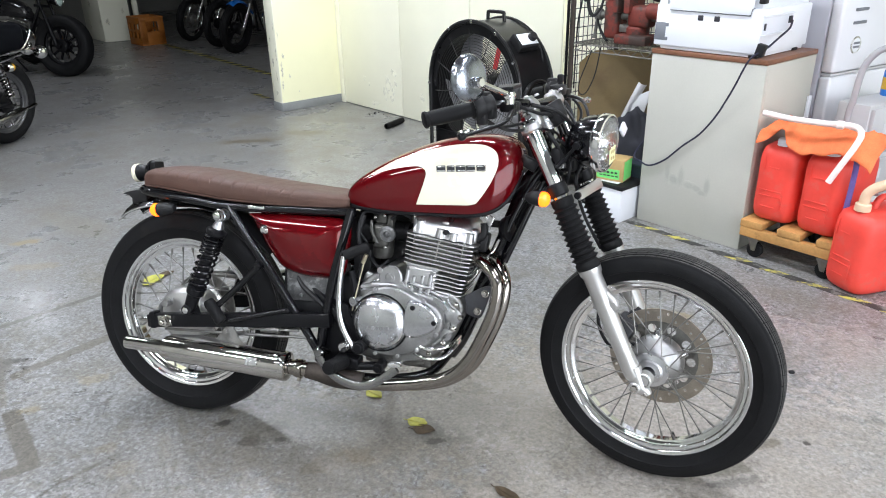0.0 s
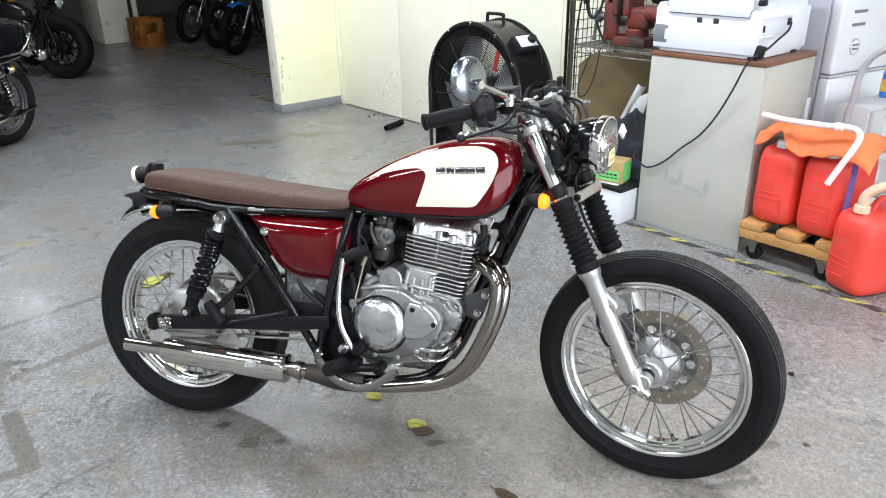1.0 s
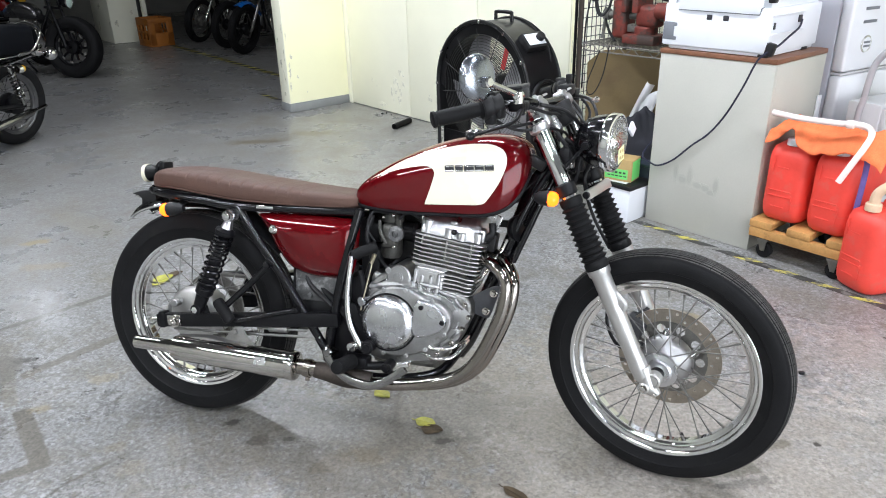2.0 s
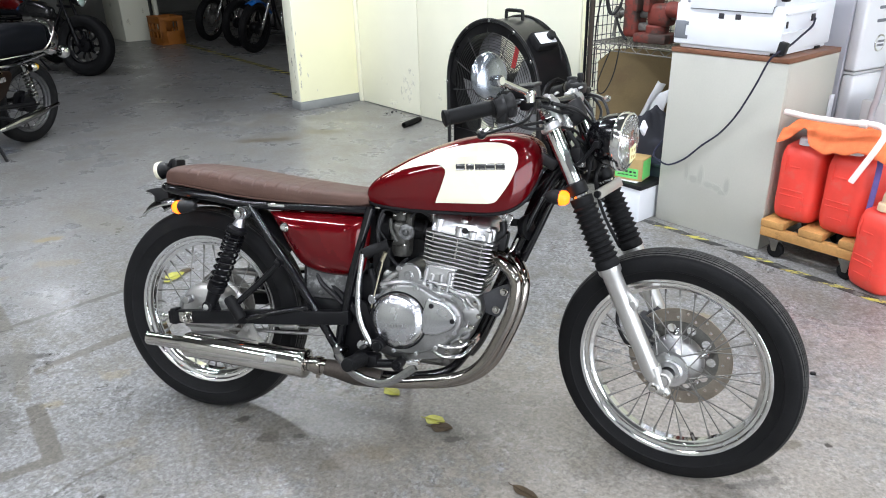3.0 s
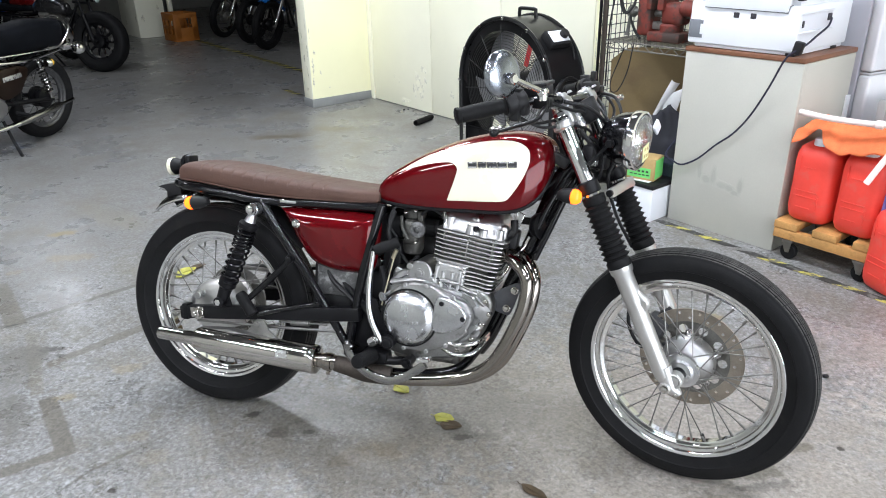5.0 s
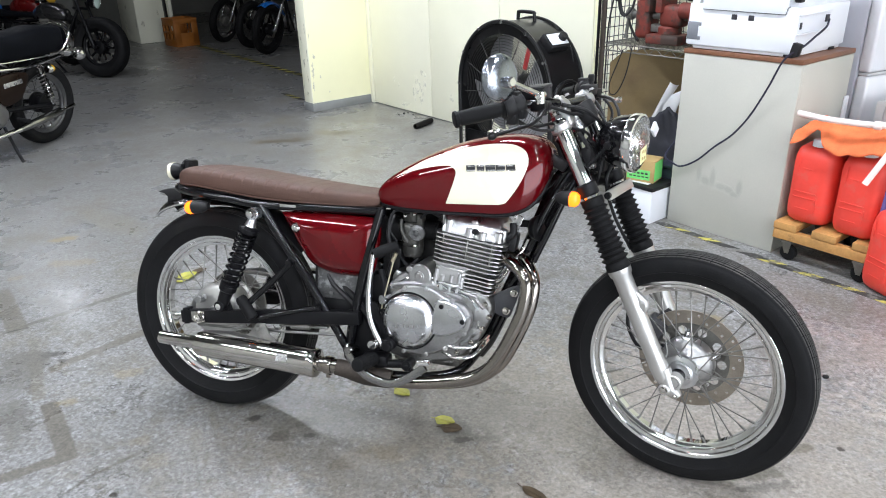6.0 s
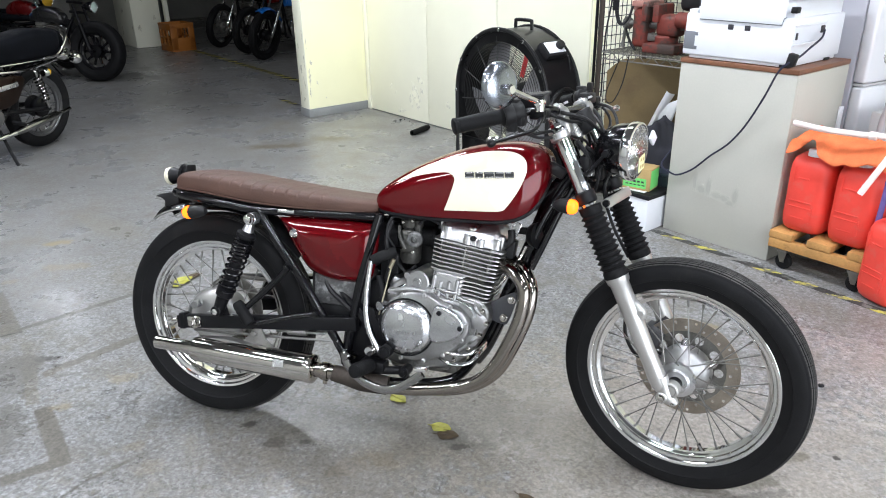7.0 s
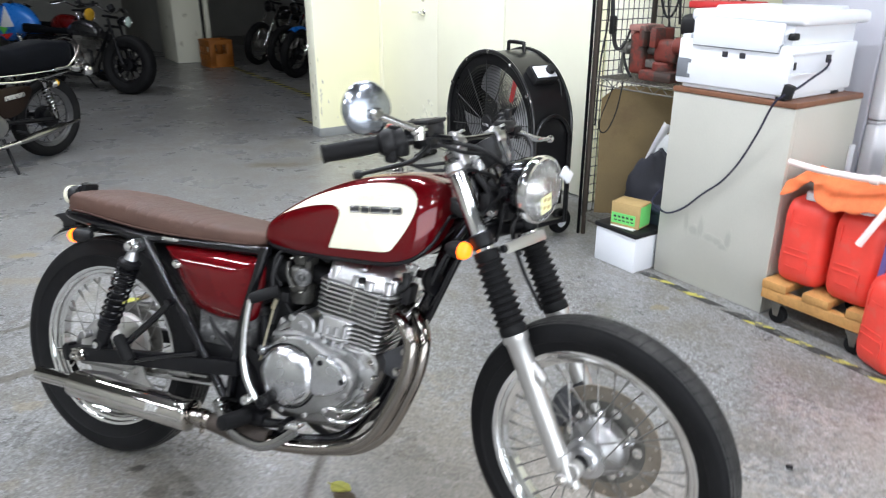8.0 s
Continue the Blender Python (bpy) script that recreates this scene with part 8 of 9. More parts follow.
# dark smear rubbed into the front panel, fading to its edge
for i, (u, z, w, h) in enumerate([(-0.417, 0.287, 0.010, 0.030), (-0.378, 0.260, 0.020, 0.014), (-0.340, 0.281, 0.011, 0.030), (-0.295, 0.251, 0.022, 0.013), (-0.251, 0.244, 0.020, 0.012), (-0.200, 0.265, 0.010, 0.030), (-0.222, 0.228, 0.018, 0.010)]):
    rng = random.Random(90 + i)
    wob = [rng.uniform(0.85, 1.15) for n in range(18)]
    for k, (grow, mat) in enumerate(zip((1.9, 1.45, 1.0), PANEL_SMEAR)):
        d = -0.0004 * (k + 1) - 0.00004 * i
        pts = [(u + w * grow * wob[n] * math.cos(math.pi * n / 9), z + h * grow * wob[n] * math.sin(math.pi * n / 9)) for n in range(18)]
        part("scuff", loft([[Vector((x, e, zz)) for x, zz in pts] for e in (0.0, d)]), mat, ctr, "faint grey scuff on the panel")
part("perforated_plate", joined(block((0.006, 0.466, 0.600), (0.010, 0.034, 0.124), 0.002), *[rod((0.011, 0.456 + 0.010 * (n % 3), 0.550 + 0.012 * (n // 3)), (0.0125, 0.456 + 0.010 * (n % 3), 0.550 + 0.012 * (n // 3)), 0.0032, 8) for n in range(27)]), WHITE_PLASTIC, ctr, "small white perforated plate at the rear edge")

prn = thing("printer", "white laser printer with its flat rear cover towards the room", "printer", ROOM @ pose(0, 0, 0.878))
part("base", block((-0.30, 0.225, 0.012), (0.48, 0.43, 0.022), 0.006), WHITE_PLASTIC, prn)
part("body", joined(block((-0.3075, 0.225, 0.110), (0.515, 0.460, 0.186), 0.008), block((-0.32, 0.225, 0.070), (0.502, 0.452, 0.104), 0.006)), WHITE_PLASTIC, prn, "white moulded body")
part("left_post", block((-0.535, 0.20, 0.205), (0.045, 0.40, 0.030), 0.006), WHITE_PLASTIC, prn)
part("upper_body", block((-0.295, 0.235, 0.236), (0.455, 0.435, 0.080), 0.010), WHITE_PLASTIC, prn)
part("scanner_lid", joined(block((-0.275, 0.235, 0.298), (0.510, 0.465, 0.050), 0.020, 3), block((-0.28, 0.25, 0.326), (0.38, 0.34, 0.022), 0.010)), WHITE_PLASTIC, prn, "white scanner lid")
part("rear_cover", plate([(-0.490, 0.181), (-0.108, 0.176), (-0.102, 0.180), (-0.100, 0.200), (-0.092, 0.206), (-0.090, 0.282), (-0.470, 0.294), (-0.492, 0.285)], -0.006, -0.016, 0.002), WHITE_PLASTIC, prn, "flat rear cover")
part("cover_gap", tube([(-0.492, -0.007, 0.280), (-0.492, -0.007, 0.179), (-0.30, -0.007, 0.1765), (-0.103, -0.007, 0.174), (-0.098, -0.007, 0.200), (-0.088, -0.007, 0.206)], 0.0022, 6), GREY_PLASTIC, prn, "thin dark gap round the cover")
for x in (-0.335, -0.255):
    part("socket", block((x, -0.003, 0.152), (0.027, 0.010, 0.023), 0.003), DARK_SOCKET, prn, "dark square socket")
part("corner_vent", joined(block((-0.536, -0.001, 0.082), (0.056, 0.014, 0.080), 0.003), block((-0.503, -0.001, 0.112), (0.018, 0.012, 0.016), 0.002), block((-0.503, -0.001, 0.050), (0.018, 0.012, 0.016), 0.002)), GREY_PLASTIC, prn, "dark grey corner piece")
part("latch", block((-0.500, 0.004, 0.250), (0.012, 0.016, 0.032), 0.002), DARK_SOCKET, prn)
part("side_recess", block((-0.0505, 0.140, 0.135), (0.004, 0.27, 0.070), 0.001), RECESS_SHADE, prn, "flat panel coloured as the shaded recess round the mains inlet")
part("recess_lip", joined(block((-0.047, 0.140, 0.174), (0.012, 0.28, 0.008), 0.003), block((-0.047, 0.140, 0.096), (0.012, 0.28, 0.008), 0.003)), WHITE_PLASTIC, prn)
part("inlet", block((-0.047, 0.245, 0.145), (0.010, 0.028, 0.030), 0.002), DARK_SOCKET, prn)
part("side_slot", block((-0.047, 0.022, 0.130), (0.006, 0.014, 0.028), 0.002), DARK_SOCKET, prn)
part("hinge", block((-0.062, 0.010, 0.236), (0.030, 0.034, 0.026), 0.006), BLACK_PLASTIC, prn, "black hinge")
for v in (0.03, 0.36):
    part("foot", block((-0.075, v, 0.006), (0.04, 0.05, 0.012), 0.002), BLACK_PLASTIC, prn)

crd = thing("power_cord", "dark blue mains cord hanging over the counter's front", "cord", ROOM)
part("cord", tube([(-0.036, 0.245, 1.018), (-0.015, 0.18, 0.992), (-0.008, 0.08, 0.962), (-0.004, -0.005, 0.935), (-0.018, -0.052, 0.915), (-0.060, -0.056, 0.872), (-0.118, -0.035, 0.75), (-0.190, -0.018, 0.615), (-0.262, -0.014, 0.515), (-0.345, -0.014, 0.44), (-0.43, -0.014, 0.355), (-0.51, -0.016, 0.308), (-0.56, -0.018, 0.315), (-0.605, -0.02, 0.345), (-0.63, 0.10, 0.40)], 0.0045, 8, 6), BLUE_CORD, crd)
part("adapter", block((-0.018, -0.042, 0.922), (0.036, 0.030, 0.052), 0.005, turn=(0, 12, 0)), BLACK_PLASTIC, crd, "black plug block")

# wire rack with shelf, vise and clutter
RACK_POST = surface("tarnished_post", (0.045, 0.034, 0.026), 0.5, 0.3, 0.3, 30, 0.1, 200)
rack = thing("wire_rack", "plated wire storage rack with mesh side", "rack", ROOM)
for u, v in ((-1.135, 0.08), (-1.135, 0.48), (-0.62, 0.48)):
    part("post", rod((u, v, 0), (u, v, 1.75), 0.0125, 12), RACK_POST, rack, "tarnished dark upright")
for z in (0.12, 0.845, 1.5):
    sh = part("shelf_rim", joined(*[tube([(-1.135, v, zz), (-0.62, v, zz)], 0.004, 6) for v in (0.08, 0.48) for zz in (z, z - 0.035)], *[tube([(u, 0.08, z), (u, 0.48, z)], 0.004, 6) for u in (-1.135, -0.62)], tube([(-1.135 + 0.043 * i, 0.08, z - (0.035 if i % 2 else 0)) for i in range(13)], 0.0025, 6)), WIRE, rack)
    for i in range(24):
        part("shelf_wire", tube([(-1.125 + 0.0215 * i, 0.08, z + 0.003), (-1.125 + 0.0215 * i, 0.48, z + 0.003)], 0.002, 5), WIRE, sh)
mesh = part("mesh_panel", joined(*[tube([(-1.15, 0.075 + 0.038 * i, 0.1), (-1.15, 0.075 + 0.038 * i, 1.75)], 0.0024, 5) for i in range(12)], *[tube([(-1.15, 0.07, 0.12 + 0.05 * i), (-1.15, 0.50, 0.12 + 0.05 * i)], 0.0024, 5) for i in range(33)]), GRILLE, rack, "black wire mesh side panel")
mesh2 = part("mesh_panel", joined(*[tube([(-1.13 + 0.042 * i, 0.495, 0.86), (-1.13 + 0.042 * i, 0.495, 1.75)], 0.0024, 5) for i in range(13)], *[tube([(-1.13, 0.495, 0.88 + 0.05 * i), (-0.62, 0.495, 0.88 + 0.05 * i)], 0.0024, 5) for i in range(17)]), GRILLE, rack, "black wire mesh back panel")
part("corner_strip", block((-1.155, 0.062, 0.875), (0.012, 0.014, 1.75), 0.002), BLACK_SATIN, rack, "dark upright edge")

vise = thing("bench_vise", "worn red cast-iron bench vise on the rack shelf", "vise", ROOM @ pose(-0.83, 0.24, 0.850))
part("base", joined(block((0.0, 0, 0.025), (0.20, 0.15, 0.05), 0.012), rod((0, 0, 0.04), (0, 0, 0.09), 0.06, 24, 0.008)), RED_IRON, vise)
part("fixed_jaw", joined(block((0.02, 0, 0.14), (0.13, 0.10, 0.11), 0.025, 3), block((-0.035, 0, 0.20), (0.04, 0.14, 0.09), 0.010)), RED_IRON, vise)
part("moving_jaw", joined(block((-0.145, 0, 0.122), (0.085, 0.11, 0.20), 0.018, 3), block((-0.105, 0, 0.20), (0.035, 0.14, 0.09), 0.010), rod((-0.19, 0, 0.135), (-0.18, 0, 0.135), 0.042, 20, 0.004)), RED_IRON, vise)
part("jaw_plate", joined(block((-0.135, 0, 0.242), (0.11, 0.135, 0.030), 0.008), block((-0.175, 0, 0.225), (0.03, 0.12, 0.03), 0.006, turn=(0, 25, 0))), surface("chipped_pink_iron", (0.36, 0.17, 0.14), 0.6, 0, 0.2, 14, 0.3, 80, wear=(0.10, 0.06, 0.05), wear_scale=16, wear_at=0.5), vise, "chipped pale jaw top")
part("guide_bar", block((-0.06, 0, 0.075), (0.20, 0.05, 0.04), 0.008), ALU_DIRT_SHADE, vise)
part("screw", joined(rod((-0.26, 0, 0.135), (0.10, 0, 0.135), 0.018, 16), rod((-0.275, 0, 0.135), (-0.235, 0, 0.135), 0.030, 18, 0.006)), ALU_DIRT_SHADE, vise)
part("handle_bar", joined(rod((-0.256, -0.008, 0.165), (-0.256, -0.030, 0.020), 0.009), rod((-0.256, -0.007, 0.17), (-0.256, -0.010, 0.15), 0.014), rod((-0.256, -0.029, 0.028), (-0.256, -0.031, 0.012), 0.013)), ALU_DIRT_SHADE, vise)
part("pipe_jaw", joined(rod((0.07, -0.02, 0.17), (0.16, -0.02, 0.17), 0.04, 20, 0.006), block((0.16, 0, 0.11), (0.05, 0.12, 0.10), 0.015)), RED_IRON, vise)
solid("tool_case", joined(block((0, 0, 0.05), (0.24, 0.18, 0.10), 0.03, 3), block((0, 0, 0.11), (0.14, 0.05, 0.03), 0.01)), BLACK_PLASTIC, "black plastic tool case resting on the vise's rear", "case", ROOM @ pose(-0.66, 0.33, 1.062, 0, 0, 5))
solid("red_tray", block((0, 0, 0.015), (0.30, 0.16, 0.03), 0.008), RED_LABEL, "flat red tray lying on the black tool case", "tray", ROOM @ pose(-0.60, 0.34, 1.19, 0, 0, 3))
st = thing("hanging_strap", "black cable and strap hung from the mesh", "strap", ROOM)
part("strap", tube([(-1.13, 0.15, 1.35), (-1.11, 0.15, 1.15), (-1.095, 0.16, 1.02), (-1.07, 0.17, 0.985), (-1.03, 0.17, 1.02), (-1.015, 0.18, 1.08)], 0.010, 8, 6, 0.5), BLACK_PLASTIC, st)
for k, (pts, r) in enumerate([([(-1.10, 0.44, 1.42), (-1.06, 0.44, 1.22), (-1.02, 0.45, 1.13), (-0.97, 0.45, 1.18), (-0.94, 0.45, 1.36)], 0.006), ([(-1.04, 0.46, 1.40), (-1.03, 0.46, 1.20), (-1.00, 0.46, 1.05), (-0.985, 0.46, 0.98)], 0.005), ([(-0.96, 0.44, 1.42), (-0.945, 0.44, 1.24), (-0.93, 0.44, 1.10)], 0.007), ([(-1.12, 0.30, 1.02), (-1.08, 0.22, 0.96), (-1.0, 0.16, 0.90), (-0.95, 0.14, 0.865)], 0.007), ([(-1.12, 0.12, 1.36), (-1.10, 0.11, 1.12), (-1.12, 0.10, 0.92), (-1.115, 0.09, 0.60)], 0.0045)]):
    part("hanging_cable", tube(pts, r, 6, 8), BLACK_PLASTIC, st, "thin black cable")
part("clip", block((-1.10, 0.145, 1.10), (0.035, 0.02, 0.09), 0.006), BLACK_PLASTIC, st)
part("loop", tube([(-0.93, 0.07, 0.85), (-0.955, 0.065, 0.70), (-1.00, 0.06, 0.60), (-1.045, 0.06, 0.585), (-1.055, 0.06, 0.64), (-1.02, 0.065, 0.74), (-0.99, 0.07, 0.82)], 0.0032, 6, 8), BLACK_PLASTIC, st, "thin cord loop")
def card_sheet():
    """A tall sheet of cardboard, bowed and sagging a little between its ends."""
    front, rear = [], []
    for i in range(15):
        a = i / 14
        x, bow = -0.29 + 0.58 * a, 0.045 * math.sin(math.pi * a) + 0.012 * math.sin(a * 9)
        top = 0.675 - (0.055 * (1 - a / 0.12) if a < 0.12 else 0) + 0.012 * math.sin(a * 5)
        cols = [(x, bow - 0.03 * (z / 0.68) ** 2 + 0.010 * noise.noise(Vector((x * 6, z * 5, 3))), z) for z in [top * k / 12 for k in range(13)]]
        front.append(cols)
        rear.append([(cx, cy + 0.006, cz) for cx, cy, cz in reversed(cols)])
    return loft([f + r for f, r in zip(front, rear)])


solid("cardboard_sheet", card_sheet(), CARDBOARD, "large bowed brown cardboard sheet stored under the shelf", "cardboard", ROOM @ pose(-0.845, 0.255, 0.125, 0, 0, 29))


def crumpled(sx, sy, sz, seed, amount=0.25, n=22):
    """A sagging bag-like lump on a flat foot."""
    verts, faces = [], []
    for i in range(n + 1):
        th = math.pi / 2 * i / n
        for j in range(2 * n):
            a = 2 * math.pi * j / (2 * n)
            p = Vector((math.cos(a) * math.cos(th), math.sin(a) * math.cos(th), math.sin(th)))
            k = 1 + amount * noise.noise(p * 1.7 + Vector((seed, 0, 0))) + amount * 0.5 * noise.noise(p * 4.5 + Vector((0, seed, 0)))
            verts.append(Vector((p.x * sx * k, p.y * sy * k, max(0.0, p.z * sz * k))))
    for i in range(n):
        for j in range(2 * n):
            k = (j + 1) % (2 * n)
            faces.append((i * 2 * n + j, i * 2 * n + k, (i + 1) * 2 * n + k, (i + 1) * 2 * n + j))
    return verts, faces


solid("dark_bag", crumpled(0.185, 0.10, 0.37, 3.0, 0.22), DARK_CLOTH, "dark crumpled bag stuffed beside the counter", "bag", ROOM @ pose(-0.80, 0.20, 0.127), crease=80)
solid("plastic_bin", joined(block((0, 0, 0.13), (0.24, 0.20, 0.26), 0.02), block((0, 0, 0.262), (0.255, 0.215, 0.02), 0.006)), surface("dark_teal_plastic", (0.02, 0.03, 0.045), 0.45, 0, 0.1, 8, 0.1, 150), "dark plastic bin behind the white box", "bin", ROOM @ pose(-0.73, -0.01 + 0.17, 0.0))
def leaning_sheet(foot_a, foot_b, top_a, top_b, bow, roll=0.0):
    """A thin sheet of paper standing askew: two feet, two upper corners, how far it bows."""
    fa, fb, ta, tb = (Vector(q) for q in (foot_a, foot_b, top_a, top_b))
    rows = []
    for i in range(11):
        k = i / 10
        lo, hi = fa.lerp(ta, k), fb.lerp(tb, k)
        out = (tb - ta).cross(Vector((0, 0, 1))).normalized()
        front = [lo.lerp(hi, j / 8) + out * (bow * math.sin(math.pi * k) + roll * math.sin(math.pi * j / 8)) for j in range(9)]
        rows.append(front + [q + out * -0.0014 for q in reversed(front)])
    return loft(rows)


for feet, tops, bow, roll in (
        (((-0.905, 0.25, 0.44), (-0.860, 0.24, 0.44)), ((-0.802, 0.25, 0.655), (-0.757, 0.26, 0.640)), 0.006, 0.020),
        (((-0.830, 0.23, 0.42), (-0.762, 0.22, 0.37)), ((-0.822, 0.25, 0.570), (-0.725, 0.27, 0.622)), 0.015, 0.012)):
    solid("paper_sheet", leaning_sheet(*feet, *tops, bow, roll), PAPER, "creased white paper sheet stuck upright in the bag", "paper", ROOM, "loose papers", crease=80)

bx = thing("storage_box", "white plastic box with dark lid on the floor", "box", ROOM @ pose(-0.715, -0.035, 0))
part("body", block((0, 0, 0.088), (0.255, 0.185, 0.176), 0.006), WHITE_PLASTIC, bx)
part("lid", block((0, 0, 0.186), (0.268, 0.198, 0.022), 0.005), BLACK_PLASTIC, bx, "dark lid")
part("label_sheet", block((0.01, -0.03, 0.1985), (0.13, 0.09, 0.002), 0.0005, 1, (0, 0, 8)), PAPER, bx, "white paper lying on the lid")
sb = thing("carton", "small kraft carton with green printing on the white box", "carton", ROOM @ pose(-0.712, -0.035, 0.1995, 0, 0, 14))
part("body", block((0, 0, 0.058), (0.150, 0.115, 0.116), 0.003), BOX_KRAFT, sb)
part("print_panel", block((-0.008, -0.0580, 0.038), (0.125, 0.0016, 0.052), 0.0004, 1), GREEN_PRINT, sb, "green printed panel")
for i in range(5):
    part("print_line", block((-0.052 + 0.022 * i, -0.0592, 0.046), (0.014, 0.0012, 0.010), 0.0003, 1), DARK_BADGE, sb)
    part("print_line", block((-0.048 + 0.022 * i, -0.0592, 0.028), (0.016, 0.0012, 0.006), 0.0003, 1), DARK_BADGE, sb)
part("side_panel", block((0.0756, 0, 0.058), (0.0016, 0.10, 0.10), 0.0004, 1), GREEN_PRINT, sb, "faded green side print")

# ---- floor fan ----
FU, FV0, FV1, FZ, FR = -1.535, -0.30, -0.04, 0.585, 0.375
fan = thing("drum_fan", "large black drum floor fan with carry handle", "fan", ROOM @ pose(FU, 0, 0))


def arch(r, low):
    return [(-r, low)] + [(r * math.cos(a), FZ + r * math.sin(a)) for a in [math.pi - math.pi * i / 40 for i in range(41)]] + [(r, low)]


def arch_shell(r, t, v0, v1, low):
    o, i = arch(r, low), arch(r - t, low)
    return joined(loft([[(x, v0, z) for x, z in o], [(x, v1, z) for x, z in o], [(x, v1, z) for x, z in reversed(i)][::-1], [(x, v0, z) for x, z in i], [(x, v0, z) for x, z in o]], False, False))


part("shell", arch_shell(FR, 0.012, FV0 + 0.01, FV1, 0.36), FAN_BLACK, fan, "black sheet metal shroud", crease=50)
part("front_lip", tube([(x, FV0 + 0.01, z) for x, z in arch(FR + 0.002, 0.09)], 0.011, 8), FAN_BLACK, fan)
part("back_lip", tube([(x, FV1, z) for x, z in arch(FR + 0.002, 0.09)], 0.011, 8), FAN_BLACK, fan)
part("face_plate", loft([[(x, FV0 + 0.02, z) for x, z in arch(FR - 0.008, 0.09)][1:-1], [(0.330 * math.cos(math.pi - math.pi * i / 40), FV0 + 0.02, FZ - 0.02 + 0.330 * math.sin(math.pi - math.pi * i / 40)) for i in range(41)]], False, False), FAN_BLACK, fan)
part("lower_panel", block((0, FV0 + 0.05, 0.20), (2 * FR - 0.03, 0.012, 0.20), 0.003), FAN_BLACK, fan)
part("base_tray", block((0, (FV0 + FV1) / 2, 0.095), (2 * FR, FV1 - FV0, 0.03), 0.008), FAN_BLACK, fan)
hub = Vector((0, FV0 + 0.01, FZ - 0.005))
for k in range(18):
    r = 0.055 + 0.0158 * k
    part("grille_ring", tube([hub + Vector((r * math.cos(a), -0.006 + 0.02 * (r / 0.34) ** 2, r * math.sin(a))) for a in [2 * math.pi * i / 48 for i in range(49)]], 0.0016, 4), GRILLE, fan)
for k in range(12):
    a = 2 * math.pi * k / 12 + 0.12
    part("grille_spoke", tube([hub + Vector((0.04 * math.cos(a), -0.006, 0.04 * math.sin(a))), hub + Vector((0.345 * math.cos(a), 0.012, 0.345 * math.sin(a)))], 0.003, 5), GRILLE, fan)
part("hub_badge", rod(hub + Vector((0, 0.01, 0)), hub + Vector((0, -0.014, 0)), 0.048, 28, 0.004), BLACK_PLASTIC, fan, "round badge at the grille's centre")
part("badge_mark", block(hub + Vector((0, -0.016, 0)), (0.05, 0.002, 0.014), 0.0005, 1), GREY_BADGE, fan)
for k in range(4):
    a0 = math.pi / 2 * k + 0.5
    rows = []
    for i in range(9):
        r = 0.06 + 0.255 * i / 8
        row = []
        for j in range(7):
            s = j / 6 - 0.5
            a = a0 + s * (0.90 + 0.25 * i / 8)
            row.append(hub + Vector((r * math.cos(a), 0.11 + s * 0.09, r * math.sin(a))))
        rows.append(row)
    front_side = loft(rows, False, False)
    part("blade", joined(front_side, ([v + Vector((0, 0.002, 0)) for v in front_side[0]], [tuple(reversed(f)) for f in front_side[1]])), FAN_BLADE, fan, "grey fan blade")
part("motor", rod(hub + Vector((0, 0.09, 0)), hub + Vector((0, 0.22, 0)), 0.075, 24, 0.01), FAN_BLACK, fan)
for k in range(29):
    r = 0.08 + 0.0095 * k
    part("rear_ring", tube([Vector((r * math.cos(a), FV1 - 0.01, FZ - 0.005 + r * math.sin(a))) for a in [2 * math.pi * i / 40 for i in range(41)]], 0.0030, 4), GRILLE, fan)
part("warning_label", block((0.150, FV0 + 0.060, FZ + 0.205), (0.034, 0.003, 0.165), 0.001, 1, (0, 16, 0)), RED_LABEL, fan, "red warning label behind the grille")
part("carry_handle", tube([(-0.055, -0.12, FZ + FR - 0.012), (-0.053, -0.12, FZ + FR + 0.028), (-0.042, -0.12, FZ + FR + 0.040), (0.062, -0.12, FZ + FR + 0.040), (0.073, -0.12, FZ + FR + 0.028), (0.076, -0.12, FZ + FR - 0.012)], 0.010, 10, 5), FAN_BLACK, fan, "black tubular carry handle")
CBX = Matrix.Translation((0, 0, FZ)) @ Matrix.Rotation(radians(45), 4, "Y") @ Matrix.Translation((0, -0.165, FR))
part("control_box", moved(block((0, 0, 0.020), (0.10, 0.15, 0.045), 0.010), CBX), BLACK_PLASTIC, fan, "black switch box")
part("control_plate", moved(block((0, 0, 0.0440), (0.07, 0.125, 0.005), 0.002), CBX), WHITE_PLASTIC, fan, "white dial plate")
part("knob", moved(rod((0, 0.03, 0.045), (0, 0.03, 0.075), 0.024, 20, 0.004), CBX), BLACK_PLASTIC, fan, "round black knob")
part("lead", moved(tube([(0.02, 0.07, 0.02), (0.05, 0.085, 0.02), (0.08, 0.09, 0.0), (0.13, 0.09, -0.03)], 0.004, 6, 5), CBX), BLACK_PLASTIC, fan)
for k, a in enumerate([180, 150, 120, 90, 60, 30, 0]):
    part("rim_bolt", rod((FR * math.cos(radians(a)), FV0 + 0.004, FZ + FR * math.sin(radians(a))), (FR * math.cos(radians(a)), FV0 - 0.006, FZ + FR * math.sin(radians(a))), 0.009, 12), CHROME, fan, "bright bolt on the rim")
